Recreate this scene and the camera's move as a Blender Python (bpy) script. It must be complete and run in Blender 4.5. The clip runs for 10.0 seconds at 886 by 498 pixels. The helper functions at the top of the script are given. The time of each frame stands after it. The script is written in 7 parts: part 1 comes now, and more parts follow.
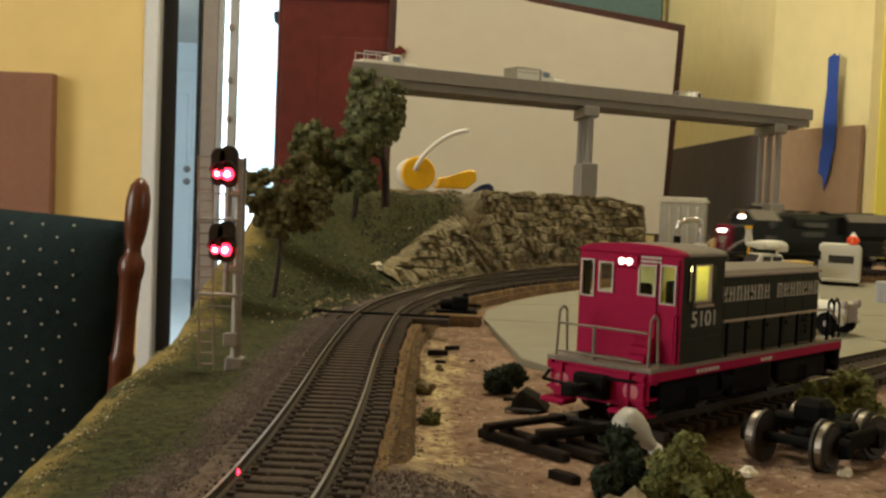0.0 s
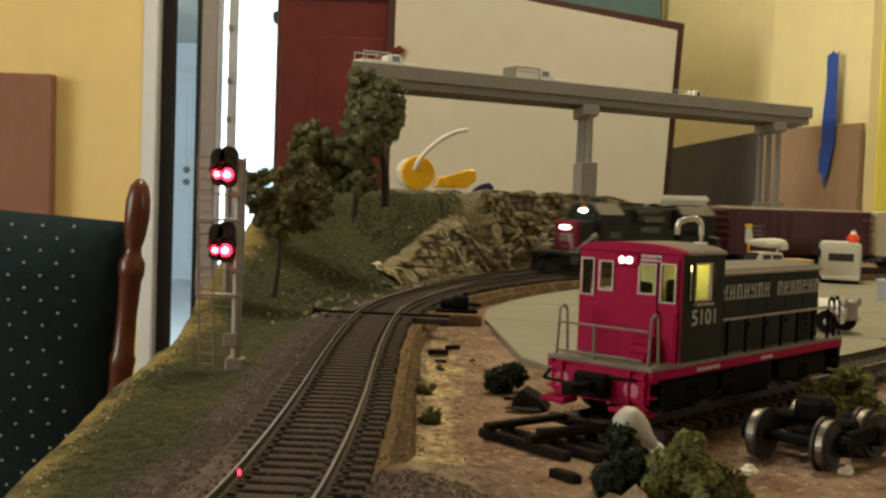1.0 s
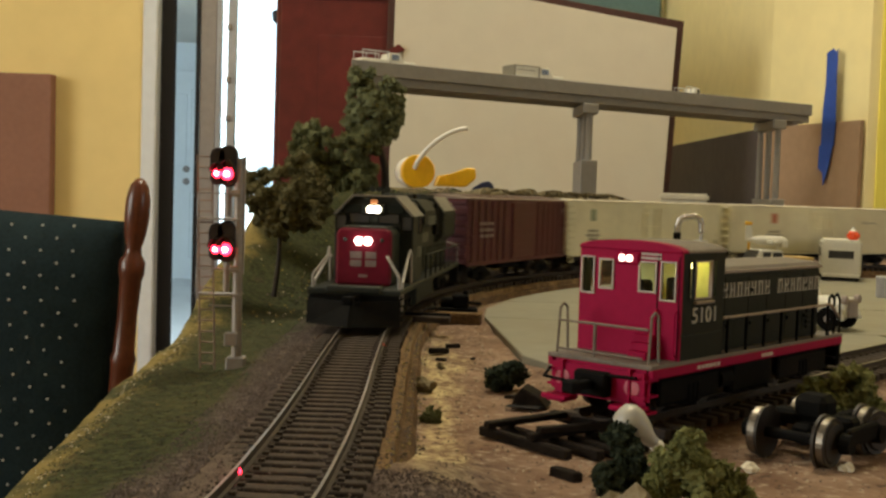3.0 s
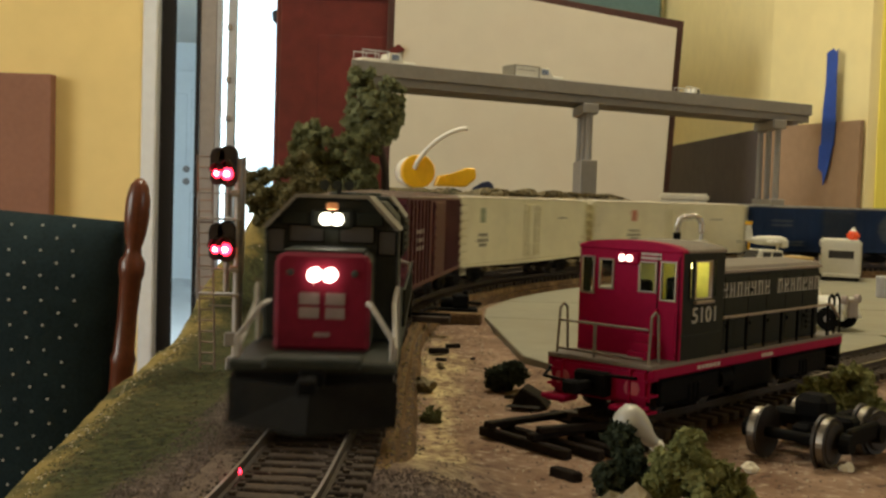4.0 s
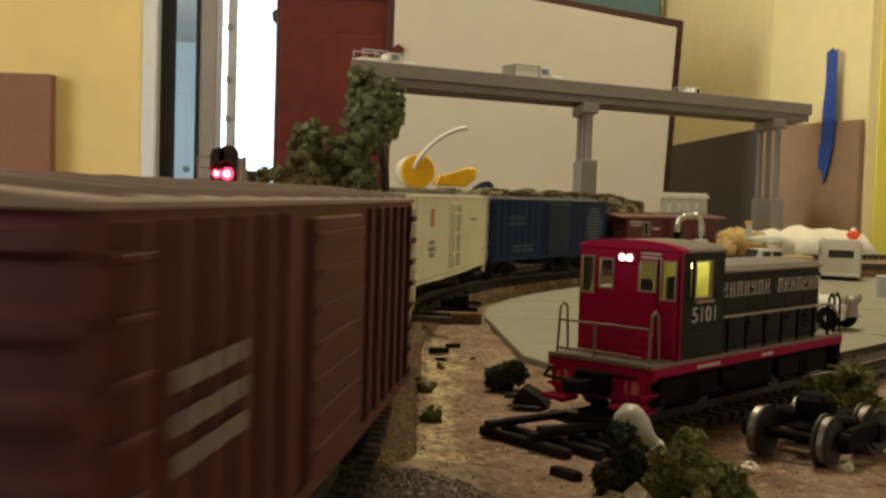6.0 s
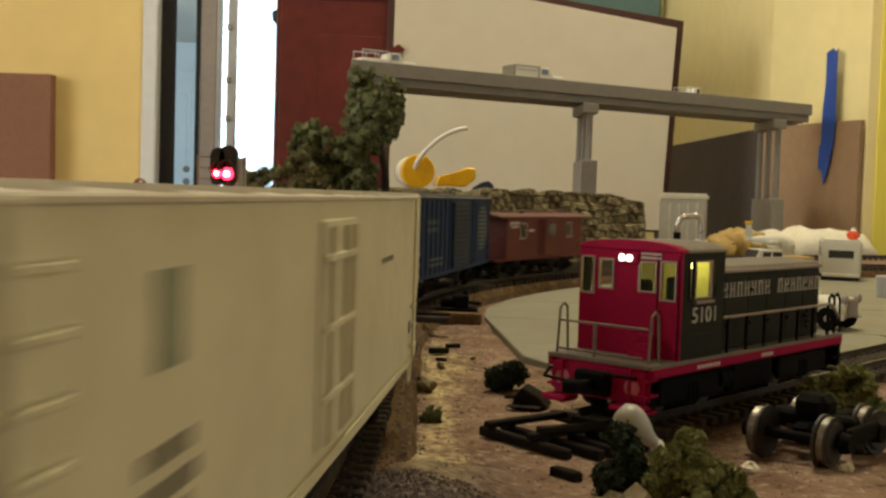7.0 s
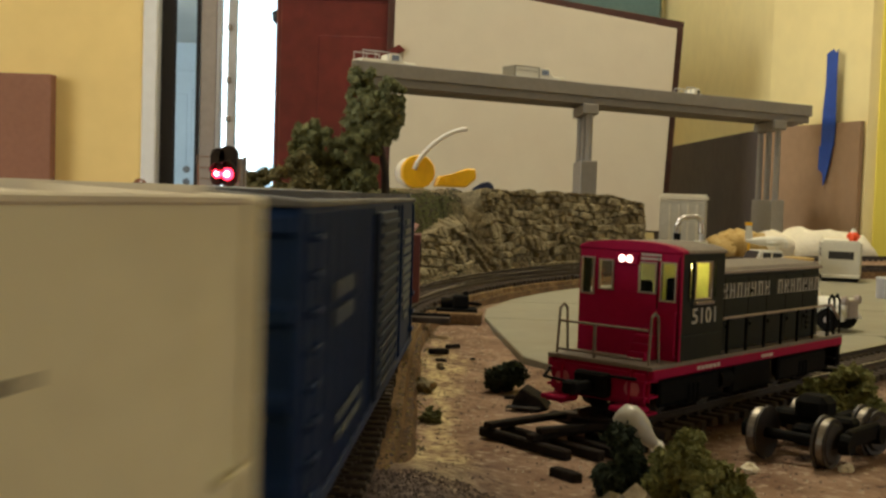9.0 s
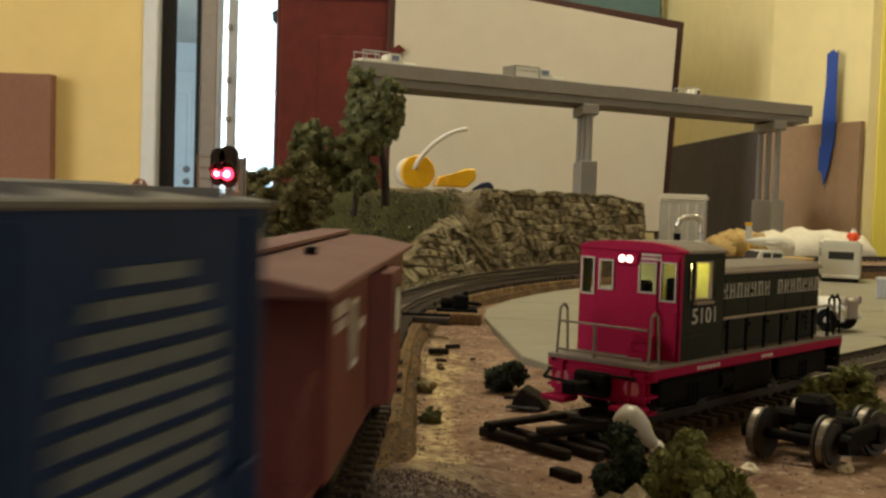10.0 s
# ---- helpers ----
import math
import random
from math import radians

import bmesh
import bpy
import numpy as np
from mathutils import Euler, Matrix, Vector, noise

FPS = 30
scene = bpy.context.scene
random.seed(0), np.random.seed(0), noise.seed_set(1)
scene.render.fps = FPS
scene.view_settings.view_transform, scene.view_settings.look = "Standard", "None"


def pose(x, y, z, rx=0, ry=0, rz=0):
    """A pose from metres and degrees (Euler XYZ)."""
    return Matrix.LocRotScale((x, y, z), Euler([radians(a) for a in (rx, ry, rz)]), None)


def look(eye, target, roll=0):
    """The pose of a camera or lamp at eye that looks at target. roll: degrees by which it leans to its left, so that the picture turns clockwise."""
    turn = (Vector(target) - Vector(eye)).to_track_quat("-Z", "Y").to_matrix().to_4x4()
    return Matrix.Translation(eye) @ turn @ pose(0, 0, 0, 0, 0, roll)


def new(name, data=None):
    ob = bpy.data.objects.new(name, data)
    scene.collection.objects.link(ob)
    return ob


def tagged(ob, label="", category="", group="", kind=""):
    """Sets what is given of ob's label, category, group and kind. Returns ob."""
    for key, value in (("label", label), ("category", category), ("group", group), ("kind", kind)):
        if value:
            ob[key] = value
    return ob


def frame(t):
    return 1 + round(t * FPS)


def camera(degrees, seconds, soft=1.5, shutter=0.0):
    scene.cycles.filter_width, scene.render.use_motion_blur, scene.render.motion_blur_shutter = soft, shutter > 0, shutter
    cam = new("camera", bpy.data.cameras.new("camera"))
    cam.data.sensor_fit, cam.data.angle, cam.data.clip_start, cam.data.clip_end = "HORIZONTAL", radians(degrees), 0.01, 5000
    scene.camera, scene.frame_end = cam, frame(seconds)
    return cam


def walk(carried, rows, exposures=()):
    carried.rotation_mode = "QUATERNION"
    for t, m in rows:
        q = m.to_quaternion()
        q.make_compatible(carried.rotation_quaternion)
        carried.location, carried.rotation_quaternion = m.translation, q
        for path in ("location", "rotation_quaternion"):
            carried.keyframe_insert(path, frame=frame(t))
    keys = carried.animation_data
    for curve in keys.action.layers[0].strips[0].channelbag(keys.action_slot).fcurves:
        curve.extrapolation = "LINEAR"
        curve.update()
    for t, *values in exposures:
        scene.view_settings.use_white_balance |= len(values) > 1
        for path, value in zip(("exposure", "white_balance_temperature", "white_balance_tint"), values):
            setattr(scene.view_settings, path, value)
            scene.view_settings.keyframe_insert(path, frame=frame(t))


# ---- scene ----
# ================= camera =================
FOV = 2 * math.degrees(math.atan(784 / 1940.0))
EYE = (0.0, 0.0, 0.049)
PITCH = math.degrees(math.atan(96 / 1940.0))
cam = camera(FOV, 10.0, soft=2.6, shutter=1.0)


def view(roll, pitch, yaw=0.0):
    p, a = radians(pitch), radians(yaw)
    aim = (EYE[0] + math.sin(a) * math.cos(p), EYE[1] + math.cos(a) * math.cos(p), EYE[2] - math.sin(p))
    return look(EYE, aim, roll)


# a slight lean of the camera while the train comes round the bend
LEAN = [(0.0, 0.437, -0.111), (0.5, 0.315, -0.086), (1.0, 0.216, -0.083), (1.5, -0.212, 0.037), (2.0, -0.342, 0.078),
        (2.5, 0.03, -0.012), (2.7, 0.03, -0.010), (4.0, 0.024, -0.008), (4.5, 0.0, 0.0), (5.5, -0.018, 0.008), (7.0, 0.0, -0.003),
        (7.5, 0.085, -0.021), (8.5, 0.073, -0.020), (9.0, 0.076, -0.032), (9.5, 0.105, -0.040), (10.0, 0.093, -0.037)]
EXPO = [(0.0, 0.0), (10.0, 0.0)]
walk(cam, [(t, view(1.8 + r, PITCH + p)) for t, r, p in LEAN], exposures=EXPO)

# ================= world and light =================
world = bpy.data.worlds.new("sky")
scene.world = world
world.use_nodes = True
wn = world.node_tree.nodes
sky = wn.new("ShaderNodeTexSky")
sky.sky_type, sky.sun_disc = "NISHITA", False
sky.sun_elevation, sky.sun_rotation = radians(48), radians(200)
world.node_tree.links.new(sky.outputs[0], wn["Background"].inputs[0])
wn["Background"].inputs[1].default_value = 0.12


def area(name, eye, target, sx, sy, power, color):
    d = bpy.data.lights.new(name, "AREA")
    d.shape, d.size, d.size_y, d.energy, d.color = "RECTANGLE", sx, sy, power, color
    o = new(name, d)
    o.matrix_world = look(eye, target)
    return o


# hall daylight, an assumed unseen west window, and an unseen ceiling lamp over the layout
area("window_daylight", (-2.93, -0.4, 0.62), (0.0, 0.9, 0.05), 1.7, 1.15, 43, (0.97, 0.95, 0.84))
area("hall_daylight", (-1.35, 4.2, 0.9), (-1.6, 8.0, 0.0), 1.2, 1.0, 90, (0.78, 0.92, 1.0))
area("ceiling_lamp_glow", (0.10, 0.95, 1.40), (0.10, 0.96, 0.0), 0.5, 0.5, 14.5, (1.0, 0.91, 0.68))
# added fill from the east, with no known window, for the cars' near sides
area("east_fill_light", (2.93, -0.7, 0.6), (0.0, 0.2, 0.0), 1.5, 1.1, 9.0, (0.98, 0.95, 0.84))

# ================= materials =================
MATS = {}


def mat(name, color, rough=0.6, metal=0.0, var=0.15, scale=60.0, bump=0.15, emit=0.0, spec=0.5, dust=0.0, dustcol=(0.30, 0.26, 0.19), second=None, bscale=None):
    """A procedural surface: two scales of tone, fine relief, optional dust on upward faces' noise."""
    if name in MATS:
        return MATS[name]
    m = bpy.data.materials.new(name)
    m.use_nodes = True
    nt, n = m.node_tree, m.node_tree.nodes
    b = n["Principled BSDF"]
    b.inputs["Roughness"].default_value, b.inputs["Metallic"].default_value = rough, metal
    b.inputs["Specular IOR Level"].default_value = spec
    tc = n.new("ShaderNodeTexCoord")
    big, small = n.new("ShaderNodeTexNoise"), n.new("ShaderNodeTexNoise")
    big.inputs["Scale"].default_value, small.inputs["Scale"].default_value = scale, scale * 7.3
    big.inputs["Detail"].default_value = small.inputs["Detail"].default_value = 4
    for q in (big, small):
        nt.links.new(tc.outputs["Object"], q.inputs["Vector"])
    add = n.new("ShaderNodeMath")
    add.operation = "ADD"
    nt.links.new(big.outputs[0], add.inputs[0])
    nt.links.new(small.outputs[0], add.inputs[1])
    mr = n.new("ShaderNodeMapRange")
    mr.inputs["From Min"].default_value, mr.inputs["From Max"].default_value = 0.7, 1.3
    nt.links.new(add.outputs[0], mr.inputs["Value"])
    mix = n.new("ShaderNodeMix")
    mix.data_type = "RGBA"
    c2 = second or tuple(min(1, c * (1 + var)) for c in color)
    c1 = color if second else tuple(c * (1 - var) for c in color)
    mix.inputs["A"].default_value, mix.inputs["B"].default_value = (*c1, 1), (*c2, 1)
    nt.links.new(mr.outputs[0], mix.inputs["Factor"])
    out = mix.outputs["Result"]
    if dust:
        d = n.new("ShaderNodeTexNoise")
        d.inputs["Scale"].default_value, d.inputs["Detail"].default_value = scale * 1.7, 6
        nt.links.new(tc.outputs["Object"], d.inputs["Vector"])
        dr = n.new("ShaderNodeMapRange")
        dr.inputs["From Min"].default_value, dr.inputs["From Max"].default_value, dr.inputs["To Max"].default_value = 0.42, 0.75, dust
        nt.links.new(d.outputs[0], dr.inputs["Value"])
        dm = n.new("ShaderNodeMix")
        dm.data_type = "RGBA"
        dm.inputs["B"].default_value = (*dustcol, 1)
        nt.links.new(out, dm.inputs["A"])
        nt.links.new(dr.outputs[0], dm.inputs["Factor"])
        out = dm.outputs["Result"]
    nt.links.new(out, b.inputs["Base Color"])
    if bump:
        bp = n.new("ShaderNodeBump")
        bp.inputs["Strength"].default_value, bp.inputs["Distance"].default_value = bump, 0.05 / (bscale or scale)
        nt.links.new(small.outputs[0], bp.inputs["Height"])
        nt.links.new(bp.outputs[0], b.inputs["Normal"])
    if emit:
        b.inputs["Emission Color"].default_value = (*color, 1)
        b.inputs["Emission Strength"].default_value = emit
    MATS[name] = m
    return m


def glassy(name, color, rough=0.08, alpha=1.0):
    m = bpy.data.materials.new(name)
    m.use_nodes = True
    b = m.node_tree.nodes["Principled BSDF"]
    b.inputs["Base Color"].default_value = (*color, 1)
    b.inputs["Roughness"].default_value = rough
    b.inputs["Transmission Weight"].default_value = alpha
    b.inputs["IOR"].default_value = 1.25
    return m


M_WALL = mat("yellow_wall_paint", (0.82, 0.63, 0.26), 0.75, var=0.04, scale=3, bump=0.25, bscale=40)
M_WALL2 = mat("lemon_wall_paint", (0.86, 0.74, 0.12), 0.7, var=0.04, scale=3, bump=0.2, bscale=40)
M_CREAM = mat("cream_wall_paint", (0.84, 0.72, 0.36), 0.75, var=0.05, scale=5, bump=0.2, bscale=30)
M_HALLTILE = mat("pale_hall_tile", (0.66, 0.70, 0.72), 0.3, var=0.06, scale=4, bump=0.05)
M_CEIL = mat("ceiling_paint", (0.8, 0.77, 0.68), 0.8, var=0.03, scale=4)
M_FLOOR = mat("oak_floor", (0.28, 0.17, 0.09), 0.45, var=0.25, scale=6)
M_WHITEPAINT = mat("white_trim_paint", (0.74, 0.77, 0.80), 0.4, var=0.05, scale=8, bump=0.1)
M_DOORBLUE = mat("pale_door_paint", (0.72, 0.80, 0.83), 0.45, var=0.03, scale=6, bump=0.05)
M_HALLBLUE = mat("pale_blue_hall_paint", (0.44, 0.54, 0.59), 0.5, var=0.03, scale=6, bump=0.05)
M_GREYFRAME2 = mat("pale_metal_frame", (0.52, 0.55, 0.60), 0.3, 0.4, var=0.1, scale=12)
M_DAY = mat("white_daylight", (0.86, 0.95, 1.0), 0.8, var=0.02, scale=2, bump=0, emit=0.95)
M_GREYFRAME = mat("grey_metal_frame", (0.30, 0.27, 0.25), 0.45, 0.1, var=0.1, scale=12)
M_BLACKGAP = mat("black_weatherstrip", (0.012, 0.010, 0.010), 0.8, var=0.2, scale=30)
M_CARD = mat("brown_fibreboard", (0.27, 0.13, 0.085), 0.85, var=0.08, scale=14, bump=0.1)
M_CARDR = mat("tan_fibreboard", (0.36, 0.23, 0.135), 0.85, var=0.08, scale=14, bump=0.1)
# fibreboard on the shaded side of the corner, its shade put into the colour
M_CARDG = mat("shaded_fibreboard", (0.080, 0.062, 0.060), 0.8, var=0.15, scale=9, bump=0.1)
M_MAHOG = mat("mahogany_wood", (0.105, 0.014, 0.012), 0.42, var=0.3, scale=7, bump=0.1)
M_TRIM = mat("dark_brown_board_edge", (0.055, 0.018, 0.013), 0.55, var=0.25, scale=12, bump=0.1)
M_FOAM = mat("white_foam_board", (0.61, 0.55, 0.42), 0.7, var=0.03, scale=6, bump=0.05, dust=0.15, dustcol=(0.55, 0.36, 0.25))
M_TEAL = mat("teal_panel_finish", (0.10, 0.17, 0.17), 0.85, var=0.1, scale=20)
M_TAPE = mat("blue_masking_tape", (0.02, 0.07, 0.36), 0.6, var=0.15, scale=40, bump=0.3)
M_CONC = mat("grey_bridge_plastic", (0.27, 0.25, 0.22), 0.6, var=0.08, scale=25, bump=0.1)
M_CHAIRWOOD = mat("turned_cherry_wood", (0.10, 0.026, 0.011), 0.28, var=0.3, scale=25, bump=0.05)
M_RAIL = mat("nickel_silver_rail", (0.30, 0.265, 0.23), 0.36, 0.85, var=0.2, scale=200)
M_RAILSIDE = mat("weathered_rail_web", (0.050, 0.036, 0.026), 0.7, 0.2, var=0.3, scale=200)
M_TIE = mat("dark_plastic_tie", (0.060, 0.046, 0.037), 0.75, var=0.35, scale=150, bump=0.4, spec=0.15, dust=0.35, dustcol=(0.125, 0.096, 0.075))
M_BLACK = mat("black_plastic", (0.006, 0.0055, 0.005), 0.75, var=0.3, scale=150, bump=0.2, spec=0.08)
M_STEEL = mat("worn_wheel_steel", (0.20, 0.175, 0.14), 0.40, 0.95, var=0.35, scale=120)
M_DARKSTEEL = mat("dark_wheel_steel", (0.032, 0.025, 0.019), 0.55, 0.3, var=0.3, scale=120)
M_SCARLET = mat("scarlet_loco_paint", (0.33, 0.003, 0.050), 0.6, var=0.08, scale=60, bump=0.05, spec=0.12)
M_LARK = mat("dark_grey_loco_paint", (0.012, 0.015, 0.0105), 0.6, var=0.12, scale=60, bump=0.06, spec=0.18, dust=0.1, dustcol=(0.05, 0.048, 0.035))
M_LARKD = mat("weathered_grey_loco_paint", (0.020, 0.023, 0.018), 0.6, var=0.2, scale=50, bump=0.08, spec=0.2, dust=0.25, dustcol=(0.055, 0.052, 0.038))
M_DECK = mat("dusty_walkway", (0.19, 0.16, 0.13), 0.75, var=0.2, scale=90)
M_LETTER = mat("silver_lettering", (0.58, 0.55, 0.49), 0.6, var=0.2, scale=200, bump=0)
M_SILVER = mat("silver_window_frame", (0.34, 0.28, 0.25), 0.45, 0.3, var=0.15, scale=120)
M_HEADLAMP = mat("lit_headlamp", (1.0, 0.90, 0.72), 0.3, var=0, scale=10, bump=0, emit=9.0)
M_SIGRED = mat("lit_red_lens", (1.0, 0.02, 0.05), 0.3, var=0, scale=10, bump=0, emit=10.0)
M_SIGHOT = mat("red_lens_core", (1.0, 0.45, 0.45), 0.3, var=0, scale=10, bump=0, emit=18.0)
M_BROWNCAR = mat("boxcar_red_paint", (0.080, 0.010, 0.014), 0.6, var=0.18, scale=45, bump=0.08, dust=0.15, dustcol=(0.16, 0.07, 0.05))
M_WHITECAR = mat("yellowed_white_car_paint", (0.74, 0.69, 0.47), 0.6, var=0.06, scale=30, bump=0.06, dust=0.22, dustcol=(0.42, 0.34, 0.20))
M_BLUECAR = mat("dark_blue_car_paint", (0.0045, 0.022, 0.078), 0.6, var=0.15, scale=45, bump=0.08, spec=0.2, dust=0.08, dustcol=(0.03, 0.045, 0.075))
M_ROOFGREY = mat("dusty_blue_car_roof", (0.10, 0.10, 0.10), 0.7, var=0.2, scale=45, dust=0.4)
M_CABOOSE = mat("caboose_red_paint", (0.13, 0.030, 0.027), 0.65, var=0.15, scale=45, bump=0.06, spec=0.3, dust=0.2, dustcol=(0.17, 0.075, 0.055))
M_WHITEMODEL = mat("white_model_plastic", (0.72, 0.70, 0.60), 0.45, var=0.05, scale=60, bump=0.05)
M_DARKGLASS = mat("dark_model_glass", (0.05, 0.05, 0.05), 0.12, var=0.1, scale=60, bump=0)
M_ORANGE = mat("orange_plastic", (0.85, 0.09, 0.015), 0.5, var=0.1, scale=60)
M_YELLOW = mat("yellow_plastic", (0.88, 0.48, 0.01), 0.4, var=0.08, scale=30, bump=0.05)
M_TUBE = mat("milky_tubing", (0.80, 0.77, 0.70), 0.3, var=0.05, scale=60)
M_NAVY = mat("navy_plastic", (0.012, 0.02, 0.06), 0.5, var=0.2, scale=60)
M_PAD = mat("grey_styrene_pad", (0.255, 0.240, 0.175), 0.65, var=0.09, scale=14, bump=0.06, dust=0.35, dustcol=(0.20, 0.155, 0.10))
M_CORK = mat("cork_roadbed", (0.12, 0.070, 0.034), 0.95, scale=95, bump=1.0, spec=0.15, second=(0.33, 0.215, 0.105), dust=0.75, dustcol=(0.085, 0.055, 0.032))
M_CORKD = mat("dirty_cork_base", (0.075, 0.045, 0.024), 0.95, scale=95, bump=1.0, spec=0.15, second=(0.22, 0.135, 0.066), dust=0.8, dustcol=(0.07, 0.045, 0.028))
M_BARK = mat("tree_bark", (0.045, 0.034, 0.026), 0.9, var=0.4, scale=150, bump=0.6)
M_ALU = mat("grey_signal_metal", (0.34, 0.31, 0.29), 0.45, 0.5, var=0.12, scale=100)
M_SIGBODY = mat("black_signal_head", (0.015, 0.008, 0.008), 0.45, var=0.2, scale=100)
M_GREYPVC = mat("grey_plastic_pipe", (0.42, 0.42, 0.44), 0.4, var=0.1, scale=50)
M_CLEAR = mat("frosted_clear_plastic", (0.50, 0.48, 0.40), 0.35, var=0.12, scale=35)
M_PLASTER = mat("white_plaster_mound", (0.80, 0.74, 0.58), 0.85, var=0.08, scale=40, bump=0.6)
M_TANHEAP = mat("ochre_ground_foam", (0.42, 0.26, 0.07), 0.95, var=0.3, scale=90, bump=1.0, second=(0.62, 0.46, 0.20))


def foliage(name, c1, c2):
    m = mat(name, c1, 0.95, second=c2, scale=190, bump=1.0, spec=0.15)
    return m


M_LEAF = foliage("olive_foliage_foam", (0.072, 0.082, 0.036), (0.205, 0.210, 0.100))
M_LEAF2 = foliage("grey_green_foliage_foam", (0.100, 0.115, 0.060), (0.275, 0.285, 0.150))
M_LEAF3 = foliage("dry_olive_foliage_foam", (0.085, 0.078, 0.034), (0.215, 0.190, 0.090))
M_LEAF4 = foliage("mid_green_foliage_foam", (0.080, 0.092, 0.032), (0.235, 0.235, 0.090))
M_CLEARL = mat("pale_clear_plastic", (0.62, 0.58, 0.46), 0.35, var=0.1, scale=35)
M_PIPE = mat("polished_pipe", (0.55, 0.53, 0.50), 0.25, 0.8, var=0.1, scale=60)
M_BUSHD = foliage("dark_bush_foam", (0.018, 0.026, 0.016), (0.050, 0.062, 0.038))

# ================= mesh helpers =================


def thing(name, label, category, m=None, group="", kind=""):
    e = new(name)
    e.empty_display_size = 0.01
    if m is not None:
        e.matrix_basis = m
    return tagged(e, label, category, group, kind)


def part(name, bm, material, parent=None, label="", smooth=False, m=None):
    me = bpy.data.meshes.new(name)
    bmesh.ops.recalc_face_normals(bm, faces=bm.faces)
    bm.to_mesh(me)
    bm.free()
    for q in (material if isinstance(material, (list, tuple)) else [material]):
        me.materials.append(q)
    if smooth:
        me.polygons.foreach_set("use_smooth", [True] * len(me.polygons))
    o = new(name, me)
    if parent is not None:
        o.parent = parent
    if m is not None:
        o.matrix_basis = m
    if label:
        tagged(o, label)
    return o


def share(ob, m, parent):
    o = new(ob.name.split(".")[0], ob.data)
    o.parent, o.matrix_basis = parent, m
    return o


def box(x0, x1, y0, y1, z0, z1, bev=0.0, bm=None, seg=1):
    new_bm = bmesh.new()
    r = bmesh.ops.create_cube(new_bm, size=1)
    for v in r["verts"]:
        v.co = ((x0 + x1) / 2 + v.co.x * (x1 - x0), (y0 + y1) / 2 + v.co.y * (y1 - y0), (z0 + z1) / 2 + v.co.z * (z1 - z0))
    if bev:
        bmesh.ops.bevel(new_bm, geom=list(new_bm.edges), offset=bev, segments=seg, affect="EDGES")
    return merge(bm, new_bm)


def merge(bm, other, m=None):
    if m is not None:
        other.transform(m)
    if bm is None:
        return other
    me = bpy.data.meshes.new("tmp")
    other.to_mesh(me)
    other.free()
    bm.from_mesh(me)
    bpy.data.meshes.remove(me)
    return bm


def rod(p0, p1, r0, r1=None, seg=10, bm=None):
    r1 = r0 if r1 is None else r1
    p0, p1 = Vector(p0), Vector(p1)
    d = p1 - p0
    b = bmesh.new()
    bmesh.ops.create_cone(b, cap_ends=True, segments=seg, radius1=r0, radius2=r1, depth=d.length)
    b.transform(Matrix.Translation((p0 + p1) / 2) @ d.to_track_quat("Z", "Y").to_matrix().to_4x4())
    return merge(bm, b)


def tube(points, r, seg=8, bm=None):
    """A bent wire through the points."""
    for a, b_ in zip(points, points[1:]):
        bm = rod(a, b_, r, r, seg, bm)
    for p in points[1:-1]:
        s = bmesh.new()
        bmesh.ops.create_icosphere(s, subdivisions=1, radius=r * 1.02, matrix=Matrix.Translation(p))
        bm = merge(bm, s)
    return bm


def prism(outline, axis, a, b, bev=0.0, bm=None):
    """Extrude a closed outline. axis x: outline is (y, z); y: (x, z); z: (x, y)."""
    q = bmesh.new()

    def at(p, h):
        return {"x": (h, p[0], p[1]), "y": (p[0], h, p[1]), "z": (p[0], p[1], h)}[axis]
    lo = [q.verts.new(at(p, a)) for p in outline]
    hi = [q.verts.new(at(p, b)) for p in outline]
    q.faces.new(lo)
    q.faces.new(hi)
    n = len(outline)
    for i in range(n):
        q.faces.new((lo[i], lo[(i + 1) % n], hi[(i + 1) % n], hi[i]))
    if bev:
        bmesh.ops.bevel(q, geom=list(q.edges), offset=bev, segments=1, affect="EDGES")
    return merge(bm, q)


def lathe(profile, seg=20, m=None, bm=None):
    """Turn a profile of (radius, height) round the z axis."""
    q = bmesh.new()
    rings = []
    for r, z in profile:
        rings.append([q.verts.new((max(r, 1e-5) * math.cos(2 * math.pi * i / seg), max(r, 1e-5) * math.sin(2 * math.pi * i / seg), z)) for i in range(seg)])
    for a, b in zip(rings, rings[1:]):
        for i in range(seg):
            q.faces.new((a[i], a[(i + 1) % seg], b[(i + 1) % seg], b[i]))
    q.faces.new(rings[0])
    q.faces.new(rings[-1])
    return merge(bm, q, m)


def blob(center, r, seed, rough=0.35, sub=2, squash=1.0, bm=None, freq=2.2):
    q = bmesh.new()
    bmesh.ops.create_icosphere(q, subdivisions=sub, radius=1)
    for v in q.verts:
        k = 1 + rough * noise.noise(v.co * freq + Vector((seed * 3.1, seed * 1.7, seed)))
        k += rough * 0.5 * noise.noise(v.co * freq * 2.7 + Vector((seed, seed * 2.3, 5)))
        v.co = Vector((v.co.x * k * r, v.co.y * k * r, v.co.z * k * r * squash)) + Vector(center)
    return merge(bm, q)


